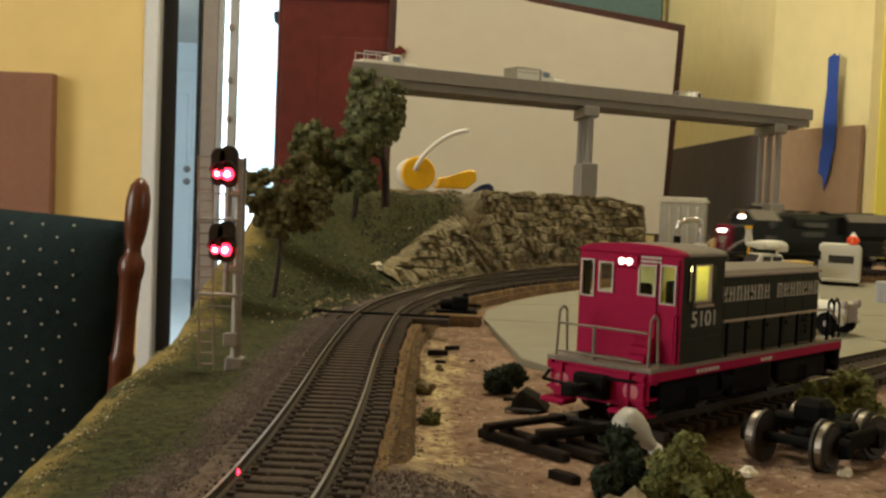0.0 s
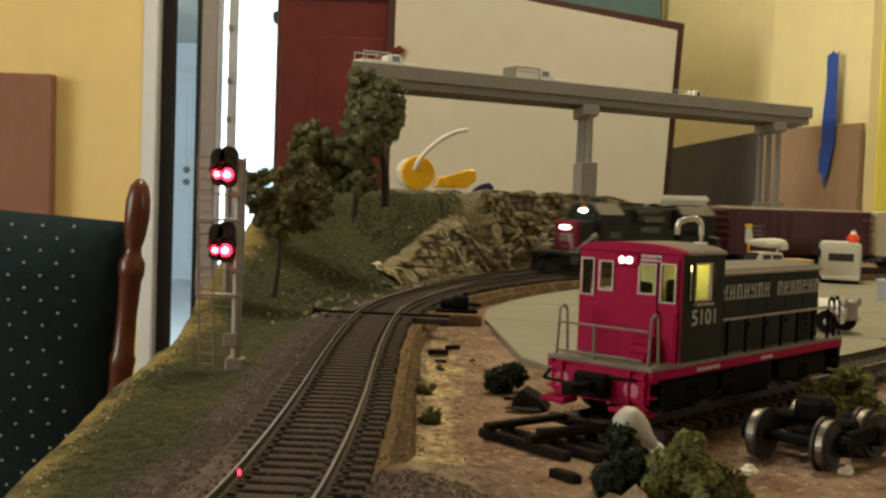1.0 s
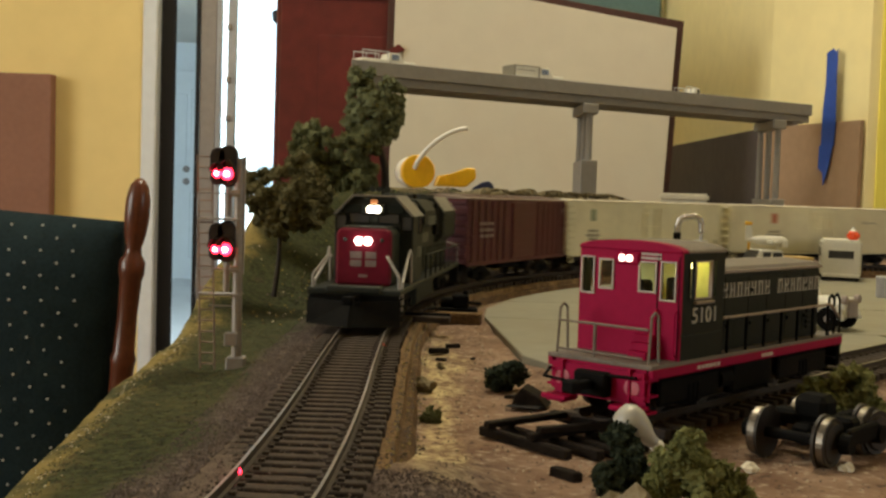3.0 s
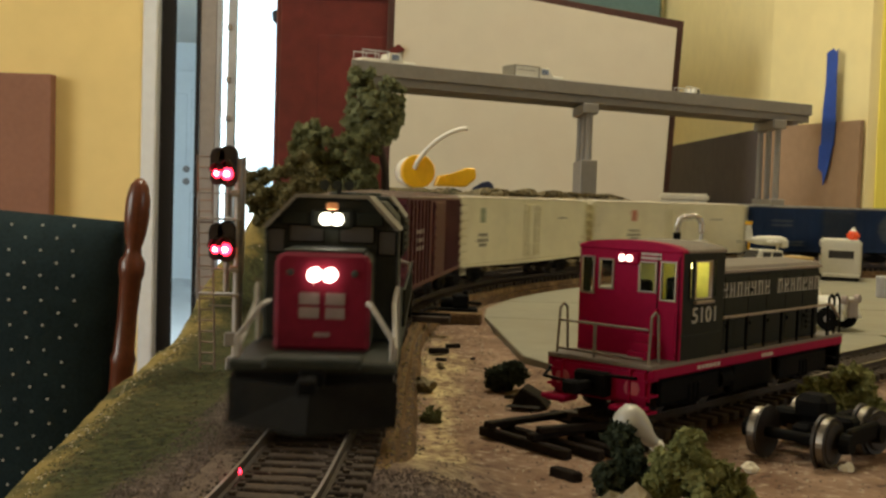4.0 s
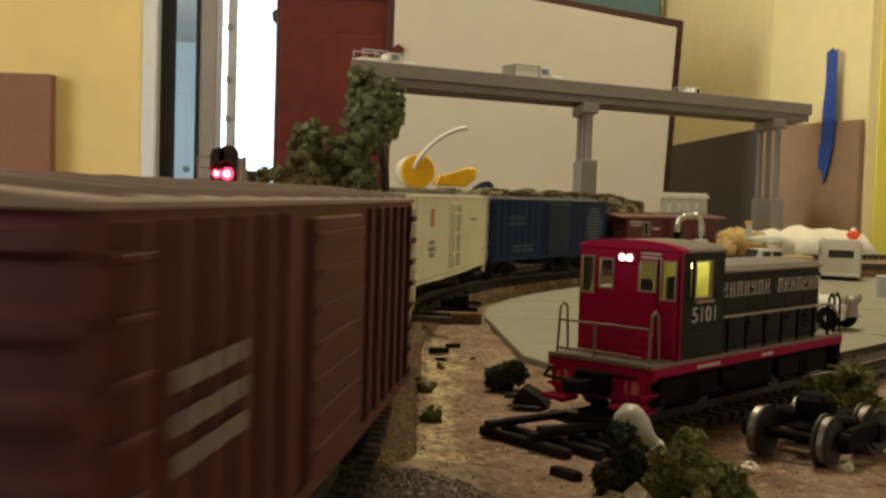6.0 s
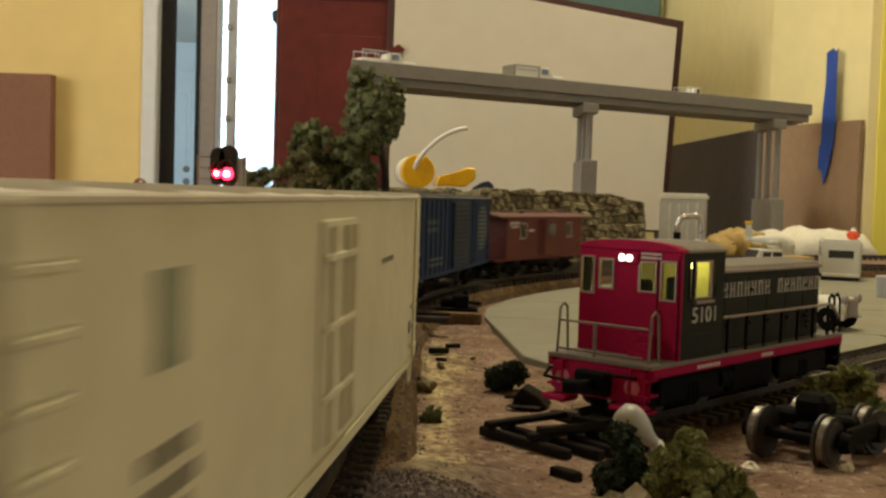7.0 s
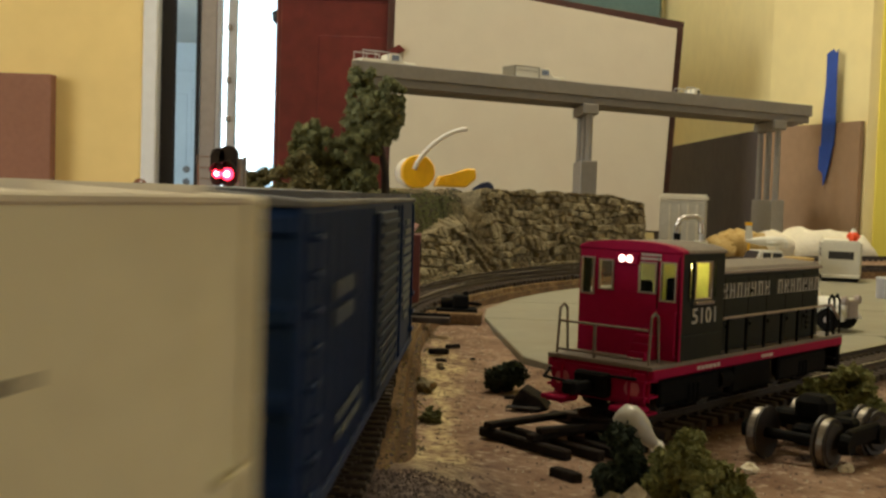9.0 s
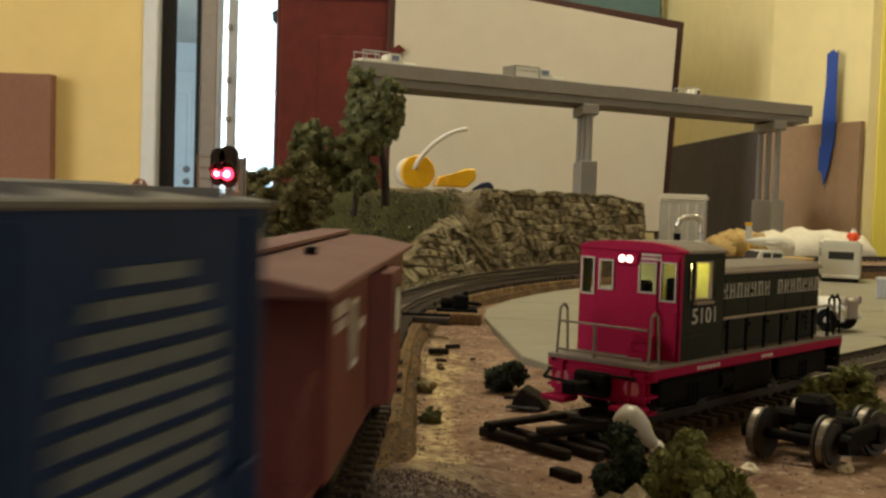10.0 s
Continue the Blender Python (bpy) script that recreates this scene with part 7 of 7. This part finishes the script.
for x in (-0.012, -0.004, 0.004, 0.012):
    part("rib", box(x - 0.001, x + 0.001, -0.0148, -0.0138, 0.004, 0.052, 0.0003), M_CLEARL, K)
mound = bmesh.new()
for i, (x, z, r, q) in enumerate(((0.300, 0.0, 0.026, 0.70), (0.325, 0.0, 0.030, 0.72), (0.352, 0.0, 0.031, 0.82), (0.380, 0.0, 0.030, 0.80), (0.402, 0.0, 0.024, 0.85))):
    blob((x * 1.085, 1.172, z), r * 1.08, 90 + i, 0.22, 3, q, mound, 1.6)
tagged(part("plaster_mound", mound, M_PLASTER, smooth=True), "white plaster mound behind the track", "mound")
heap = bmesh.new()
for i, (x, z, r) in enumerate(((0.268, -0.002, 0.020), (0.283, 0.002, 0.020), (0.297, 0.004, 0.018))):
    blob((x * 1.09, 1.155, z), r * 1.08, 110 + i, 0.4, 3, 0.9, heap, 2.2)
tagged(part("ochre_mound", heap, M_TANHEAP, smooth=True), "heap of ochre ground foam behind the track", "heap")

# ================= road bridge behind the bend =================


def make_bridge():
    a, b = Vector((-0.0846, 0.96, 0)), Vector((0.413, 1.25, 0))
    d = (b - a)
    L, ang = d.length, math.atan2(d.y, d.x)
    B = thing("road_bridge", "grey plastic model road bridge on triple-column piers", "bridge", Matrix.Translation(a) @ Matrix.Rotation(ang, 4, "Z"))
    zt, W, K = 0.1632, 0.062, 0.62

    def skew(x0, x1, y0, y1, z0, z1, bev=0.0004):
        return prism([(x0 + K * y0, y0), (x1 + K * y0, y0), (x1 + K * y1, y1), (x0 + K * y1, y1)], "z", z0, z1, bev)
    part("deck", skew(0, L, 0.001, W, zt - 0.0085, zt - 0.0045), M_CONC, B)
    for y in (-0.0018, W):
        part("parapet", skew(0, L, y, y + 0.0028, zt - 0.0115, zt + 0.0010), M_CONC, B)
    for y in (0.004, 0.022, 0.040, 0.054):
        part("girder", skew(0.002, L - 0.002, y, y + 0.005, zt - 0.0190, zt - 0.0086), M_CONC, B)
    for x in np.arange(0.05, L, 0.085):
        part("cross_beam", skew(x, x + 0.004, 0.006, W - 0.004, zt - 0.0160, zt - 0.0087, 0), M_CONC, B)
    part("curb", skew(0, L, 0.0011, 0.0070, zt - 0.0046, zt - 0.0030, 0.0002), M_CONC, B)
    for u in (0.262, 0.526):
        KP = 0.55
        c0, c1 = -0.003, W + 0.002
        pier = part("pier_cap", prism([(u - 0.0095 + KP * c0, c0), (u + 0.0095 + KP * c0, c0), (u + 0.0095 + KP * c1, c1), (u - 0.0095 + KP * c1, c1)], "z", zt - 0.0290, zt - 0.0192, 0.0008), M_CONC, B)
        for y in (0.004, W / 2, W - 0.004):
            part("column", rod((u + KP * y, y, -0.01), (u + KP * y, y, zt - 0.0285), 0.0037, 0.0034, 18), M_CONC, pier)
        part("plinth", skew(u - 0.0100, u + 0.0100, -0.006, W + 0.006, -0.0110, 0.0560 if u > 0.5 else 0.0880, 0.0008), M_CONC, pier)
    return B, Matrix.Translation(a) @ Matrix.Rotation(ang, 4, "Z"), zt


BRIDGE, BM, BZ = make_bridge()


def make_model_pickup(u, y, length, label, box_back):
    V = thing("model_truck", label, "truck", BM @ Matrix.Translation((u, y, BZ - 0.0045)), group="vehicles on the bridge")
    h = length / 2
    part("chassis", box(-h, h, -0.0095, 0.0095, 0.0030, 0.0060, 0.0006), M_WHITEMODEL, V)
    part("bonnet", box(h * 0.50, h, -0.0100, 0.0100, 0.0045, 0.0120, 0.0010), M_WHITEMODEL, V)
    cab = part("cab", prism([(h * 0.02, 0.005), (h * 0.56, 0.005), (h * 0.56, 0.0118), (h * 0.40, 0.0190), (h * 0.06, 0.0190), (h * 0.02, 0.0120)], "y", -0.0100, 0.0100, 0.0005), M_WHITEMODEL, V)
    part("window", box(h * 0.10, h * 0.36, -0.0103, 0.0103, 0.0125, 0.0175), M_DARKGLASS, cab)
    part("windscreen", prism([(h * 0.555, 0.0125), (h * 0.42, 0.0184), (h * 0.43, 0.0185), (h * 0.565, 0.0126)], "y", -0.0085, 0.0085), M_DARKGLASS, cab)
    if box_back:
        part("service_body", box(-h, 0.0, -0.0105, 0.0105, 0.0050, 0.0195, 0.0008), M_WHITEMODEL, V)
        part("side_stripe", box(-h * 0.9, -h * 0.1, -0.0107, 0.0107, 0.0150, 0.0155), M_FADED, V)
        for x in (-h, -0.0012):
            part("body_edge", box(x - 0.0002, x + 0.0012, -0.0107, 0.0107, 0.0050, 0.0196), M_FADED, V)
        part("roof_edge", box(-h, 0.0, -0.0107, 0.0107, 0.0190, 0.0197), M_FADED, V)
    else:
        part("load_bed", box(-h, 0.0, -0.0100, 0.0100, 0.0050, 0.0125, 0.0006), M_WHITEMODEL, V)
        rk = None
        for x in (-h * 0.95, -h * 0.5, -0.001):
            for sy in (-1, 1):
                rk = rod((x, sy * 0.0095, 0.012), (x, sy * 0.0095, 0.0195), 0.0005, 0.0005, 6, rk)
        for sy in (-1, 1):
            rk = rod((-h * 0.97, sy * 0.0095, 0.0195), (0.0, sy * 0.0095, 0.0195), 0.0006, 0.0006, 6, rk)
        part("rack", rk, M_GREYPVC, V)
    car_wheels(V, (-h * 0.62, h * 0.66), 0.0088, 0.0042)
    return V


make_model_pickup(0.052, 0.040, 0.056, "white model pickup with rack parked on the bridge", False)
make_model_pickup(0.217, 0.036, 0.060, "white model service truck parked on the bridge", True)
make_model_pickup(0.452, 0.066, 0.030, "grey-white model pickup far back on the bridge", False)

# ================= glue bottle and clutter on the hill =================
HZ = 0.0535
G = thing("glue_bottle", "white bottle with yellow round cap lying on its side", "bottle", Matrix.Translation((-0.0233, 0.905, HZ + 0.0140)) @ Matrix.Rotation(radians(10), 4, "Z") @ Matrix.Rotation(radians(90), 4, "X"))
part("bottle", lathe([(0.004, -0.050), (0.0125, -0.048), (0.0132, -0.040), (0.0132, -0.010), (0.0110, -0.003), (0.0095, 0.0)], 28), M_TUBE, G, smooth=True)
part("cap", lathe([(0.0136, -0.004), (0.0138, 0.0), (0.0138, 0.0065), (0.0130, 0.0075), (0.0070, 0.0078), (0.0020, 0.0080)], 30), M_YELLOW, G, "bright yellow cap")
noz = []
for k in range(11):
    u = k / 10
    noz.append((-0.004 + 0.042 * u ** 1.25, 0.002 + 0.034 * (1 - (1 - u) ** 1.7), 0.010 + 0.006 * u))
q = bmesh.new()
rings = []
for k, c in enumerate(noz):
    d = (Vector(noz[min(k + 1, 10)]) - Vector(noz[max(k - 1, 0)])).normalized()
    m = Matrix.Translation(c) @ d.to_track_quat("Z", "Y").to_matrix().to_4x4()
    rings.append([q.verts.new(m @ Vector((0.0019 * math.cos(i * 0.6283), 0.0019 * math.sin(i * 0.6283), 0))) for i in range(10)])
for u, v in zip(rings, rings[1:]):
    for i in range(10):
        q.faces.new((u[i], u[(i + 1) % 10], v[(i + 1) % 10], v[i]))
q.faces.new(rings[0])
q.faces.new(rings[-1])
part("nozzle", q, M_TUBE, G, "long bent milky nozzle", smooth=True)
Y = thing("yellow_clip", "yellow plastic clip lying on the hill", "clip", Matrix.Translation((0.0065, 0.905, HZ + 0.0025)) @ Matrix.Rotation(radians(10), 4, "Z"))
part("jaw", prism([(-0.0160, 0.0), (0.0100, 0.0), (0.0185, 0.0075), (0.0175, 0.0155), (0.0110, 0.0160), (0.0020, 0.0105), (-0.0130, 0.0085)], "y", -0.006, 0.006, 0.0012), M_YELLOW, Y)
part("hinge", rod((-0.0060, -0.008, 0.0060), (-0.0060, 0.008, 0.0060), 0.0028, 0.0028, 14), M_YELLOW, Y)
N = thing("navy_lid", "small navy plastic lid on the hill", "lid", Matrix.Translation((0.0310, 0.905, HZ)))
part("lid", prism([(-0.0090, 0.0), (0.0090, 0.0), (0.0088, 0.0050), (0.0050, 0.0082), (-0.0010, 0.0070), (-0.0085, 0.0020)], "y", -0.006, 0.006, 0.0008), M_NAVY, N)

# ================= hutch, boards and tape =================


def make_hutch():
    H = thing("cabinet", "dark red mahogany cabinet behind the layout", "cabinet", Matrix.Translation((0.025, 1.43, FZ)))
    part("carcass", box(-0.250, 0.030, 0.0, 0.42, 0.0, 1.180, 0.003), M_MAHOG, H)
    part("cornice", box(-0.254, 0.034, -0.010, 0.425, 1.152, 1.190, 0.003), M_MAHOG, H)
    part("plinth", box(-0.254, 0.034, -0.008, 0.42, 0.0, 0.09, 0.003), M_MAHOG, H)
    for x0, x1 in ((-0.244, 0.024),):
        d = part("door", box(x0, x1, -0.006, 0.0, 0.12, 1.145, 0.002), M_MAHOG, H)
        part("door_panel", box(x0 + 0.05, x1 - 0.05, -0.0075, -0.006, 0.18, 1.10, 0.001), M_MAHOG, d)
    return H


make_hutch()
foam = prism([(-0.0730, 0.012), (-0.0700, 0.345), (0.100, 0.300), (0.2885, 0.2700), (0.2770, 0.012)], "y", 1.405, 1.410, 0.0006)
tagged(part("foam_board", foam, M_FOAM), "large white foam board leaning against the cabinet", "board")
backing = prism([(-0.080, 0.010), (-0.0800, 0.330), (0.100, 0.3085), (0.2985, 0.2800), (0.2975, 0.2700), (0.2850, 0.010)], "y", 1.4115, 1.4200, 0.0008)
tagged(part("backing_board", backing, M_TRIM), "thin dark red backing board behind the foam board", "board")
tagged(part("torn_card", prism([(-0.078, 0.230), (-0.064, 0.238), (-0.056, 0.231), (-0.066, 0.226), (-0.078, 0.2235)], "y", 1.3995, 1.4040), M_MAHOG), "torn dark red card corner on the foam board", "card")
# plain panel added for an unidentified teal surface behind the boards
tagged(part("teal_panel", box(0.090, 0.392, 2.060, 2.095, 0.300, 0.720, 0.004), M_TEAL), "dull teal panel in front of the wall", "cloth")
# fibreboards against the return wall
fb = prism([(0.4145, 1.440), (0.4020, 2.06), (0.3955, 2.06), (0.4080, 1.440)], "z", -0.30, 0.1480)
tagged(part("fibreboard", fb, M_CARDG), "brown fibreboard leaning on the wall, shade painted into its colour", "board", "fibreboards")
fb = prism([(0.4140, 1.4300), (0.4755, 1.2560), (0.4700, 1.2535), (0.4075, 1.4270)], "z", -0.012, 0.1490)
tagged(part("fibreboard", fb, M_CARDR), "tan fibreboard standing against the wall", "board", "fibreboards")
tagged(part("fibreboard", box(-1.25, -0.7065, 1.965, 1.990, -0.50, 0.2420, 0.002), M_CARD), "reddish brown fibreboard leaning on the yellow wall", "board", "fibreboards")
# masking tape over board and wall
TM = Matrix.Translation((0.4570, 1.3052, 0.0)) @ Matrix.Rotation(math.atan2(-0.176, 0.069), 4, "Z")
tp = prism([(-0.0065, 0.231), (-0.0060, 0.195), (-0.0095, 0.160), (-0.0095, 0.122), (0.0120, 0.121), (0.0135, 0.150), (0.0120, 0.205), (0.0125, 0.2345), (0.0095, 0.2310), (0.0040, 0.2355)], "y", -0.0082, -0.0075)
tpe = part("masking_tape", tp, M_TAPE, m=TM)
tagged(tpe, "torn strip of blue masking tape on wall and board", "tape")
part("tape_end", prism([(-0.0110, 0.1225), (0.0115, 0.1210), (0.0060, 0.0960), (-0.0020, 0.0745), (-0.0040, 0.0900), (-0.0120, 0.0950)], "y", -0.0092, -0.0084), M_TAPE, tpe)

# ================= chair =================


def make_chair():
    C = thing("dining_chair", "cherry wood dining chair with dark green dotted upholstery", "chair", Matrix.Translation((-0.2915, 0.97, FZ + 0.005)))
    # a turned back post with its finial, leaning back a little
    lean = Matrix.Rotation(radians(4.5), 4, "Y")
    prof = [(0.016, 0.40), (0.017, 0.50), (0.0175, 0.60), (0.0165, 0.664), (0.0185, 0.672), (0.0185, 0.700), (0.0165, 0.706), (0.0150, 0.74), (0.0165, 0.776), (0.0182, 0.782), (0.0150, 0.788), (0.0135, 0.82),
            (0.0152, 0.852), (0.0180, 0.858), (0.0180, 0.868), (0.0120, 0.874), (0.0105, 0.880), (0.0150, 0.892), (0.0172, 0.908), (0.0168, 0.922), (0.0130, 0.934), (0.0060, 0.940), (0.001, 0.941)]
    prof = [(r * 0.62, z - 0.038) for r, z in prof]
    part("back_post", lathe([(0.010, -0.005)] + prof, 20, Matrix.Translation((-0.0440, -0.016, 0)) @ lean), M_CHAIRWOOD, C, smooth=True)
    part("back_post", lathe([(0.010, -0.005)] + prof, 20, Matrix.Translation((-0.50, 0, 0)) @ lean), M_CHAIRWOOD, C, smooth=True)
    # padded back: a slightly bowed slab with a soft rolled top
    q = bmesh.new()
    nx, nz = 40, 36
    grid = {}
    for face in (0, 1):
        for i in range(nx + 1):
            for j in range(nz + 1):
                u, v = i / nx, j / nz
                x = -0.430 + 0.440 * u - 0.030 * (1 - v) * 0.6
                top = 0.880 - 0.022 * (u - 0.1) ** 1.4 if u > 0.1 else 0.880
                z = 0.40 + (top - 0.40) * v
                puff = 0.030 * (1 - abs(2 * u - 1) ** 6) * (1 - abs(2 * v - 1) ** 8)
                grid[face, i, j] = q.verts.new((x, (-0.006 - puff) if face == 0 else 0.006 + puff * 0.4, z))
    for face in (0, 1):
        for i in range(nx):
            for j in range(nz):
                q.faces.new((grid[face, i, j], grid[face, i + 1, j], grid[face, i + 1, j + 1], grid[face, i, j + 1]))
    for i in range(nx):
        q.faces.new((grid[0, i, nz], grid[0, i + 1, nz], grid[1, i + 1, nz], grid[1, i, nz]))
    for j in range(nz):
        q.faces.new((grid[0, nx, j], grid[0, nx, j + 1], grid[1, nx, j + 1], grid[1, nx, j]))
        q.faces.new((grid[0, 0, j], grid[0, 0, j + 1], grid[1, 0, j + 1], grid[1, 0, j]))
    back = part("back_pad", q, M_FABRIC, C, "dark green fabric with cream dots", smooth=True)
    # cream woven dots
    first = None
    row = 0
    for z in np.arange(0.45, 0.862, 0.0107):
        row += 1
        for k in range(26):
            x = -0.42 + k * 0.0266 + (0.0133 if row % 2 else 0) - 0.0012 * (row % 20)
            u, v = (x + 0.430) / 0.440, (z - 0.40) / 0.47
            if u > 0.93:
                continue
            puff = 0.030 * (1 - abs(2 * u - 1) ** 6) * (1 - abs(2 * v - 1) ** 8)
            m = Matrix.Translation((x - 0.018 * (1 - v), -0.0062 - puff, z))
            if row < 14:
                continue
            if first is None:
                first = part("dot", lathe([(0.0013, -0.0006), (0.0013, 0.0004), (0.0005, 0.0008)], 6, Matrix.Rotation(radians(90), 4, "X")), M_DOT, back)
                first.matrix_basis = m
            else:
                share(first, m, back)
    part("seat", box(-0.50, -0.02, -0.45, 0.02, 0.40, 0.48, 0.02, seg=2), M_FABRIC, C)
    for x in (-0.48, -0.05):
        part("leg", lathe([(0.012, -0.005), (0.016, 0.1), (0.02, 0.40)], 14, Matrix.Translation((x, -0.42, 0))), M_CHAIRWOOD, C)
    part("top_rail", rod((-0.49, 0.004, 0.838), (0.008, 0.004, 0.838), 0.008, 0.008, 14), M_CHAIRWOOD, C)


M_FABRIC = mat("dark_green_upholstery", (0.013, 0.025, 0.029), 0.9, var=0.25, scale=40, bump=0.5, spec=0.2)
M_DOT = mat("cream_woven_dot", (0.36, 0.37, 0.33), 0.9, var=0.1, scale=80, bump=0)
make_chair()

# ================= doorway and hall =================
D = thing("door_1", "white door casing with black seal and grey metal frame", "doorway", kind="structure")
part("casing", box(-0.552, -0.5245, 1.985, 2.125, FZ, 1.22, 0.003), M_WHITEPAINT, D)
part("seal", box(-0.5245, -0.4990, 2.010, 2.022, FZ, 1.22, 0.002), M_BLACKGAP, D)
part("seal", box(-0.4600, -0.4540, 2.006, 2.014, FZ, 1.22, 0.001), M_BLACKGAP, D)
part("metal_frame", box(-0.4535, -0.4232, 2.010, 2.030, FZ, 1.22, 0.002), M_GREYFRAME, D)
part("metal_frame", box(-0.4230, -0.4150, 2.008, 2.028, FZ, 1.22, 0.002), M_GREYFRAME2, D)
part("metal_frame", box(-0.4040, -0.3885, 2.012, 2.030, FZ, 1.22, 0.002), M_GREYFRAME2, D)
for z in (0.17, 0.24, 0.335):
    part("latch", box(-0.4045, -0.3960, 2.005, 2.020, z, z + 0.012, 0.002), M_GREYFRAME, D)
part("header", box(-0.5245, -0.20, 2.035, 2.115, 1.16, 1.22), M_GREYFRAME, D)
wall_piece("hall_floor", -3.5, 0.30, 2.14, 10.74, FZ, FZ + 0.004, M_HALLTILE, "pale glossy tiled hall floor", "floor")
# far door of the hall
FD = thing("door_2", "pale panelled house door at the end of the hall", "door", Matrix.Translation((-2.62, 10.70, FZ)), kind="structure")
part("leaf", box(-0.35, 0.46, -0.02, 0.03, 0, 2.02, 0.004), M_DOORBLUE, FD)
part("panel", box(-0.22, 0.10, -0.028, -0.02, 1.10, 1.80, 0.01), M_DOORBLUE, FD)
part("panel", box(0.14, 0.40, -0.028, -0.02, 0.20, 0.85, 0.01), M_DOORBLUE, FD)
part("panel", box(0.14, 0.40, -0.028, -0.02, 1.20, 1.85, 0.01), M_DOORBLUE, FD)
for z in (1.07, 0.95):
    part("knob", lathe([(0.030, 0), (0.032, 0.01), (0.020, 0.03), (0.028, 0.05), (0.010, 0.065)], 16, Matrix.Translation((0.105, -0.02, z)) @ Matrix.Rotation(radians(90), 4, "X")), M_GREYFRAME, FD, "dull metal knob")
SC = thing("wall_sconce", "small dark wall lamp bracket in the hall", "wall lamp", Matrix.Translation((-0.80, 5.58, 0.825)))
part("arm", tube([(0.02, 0.01, 0), (-0.06, -0.04, 0.0), (-0.06, -0.04, 0.06)], 0.008), M_BLACK, SC)
part("shade", lathe([(0.01, 0.05), (0.03, 0.07), (0.035, 0.11), (0.02, 0.12)], 14, Matrix.Translation((-0.06, -0.04, 0.0))), M_BLACK, SC)
wall_piece("hall_partition", -0.965, -0.700, 5.60, 5.75, FZ, CZ, M_HALLBLUE, "pale blue-white hall partition")
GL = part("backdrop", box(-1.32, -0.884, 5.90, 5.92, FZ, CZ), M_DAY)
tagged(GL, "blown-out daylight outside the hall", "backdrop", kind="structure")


def motions():
    for ob, centre, half in TRAIN:
        rows = []
        for k in range(81):
            t = k * 0.125
            s = HEAD_S - travelled(t) + centre
            a, b = on_line(s - half), on_line(s + half)
            c, d = (a + b) / 2, a - b
            rows.append((t, Matrix.Translation((c[0], c[1], 0)) @ Matrix.Rotation(math.atan2(d[1], d[0]), 4, "Z")))
        walk(ob, rows)


motions()
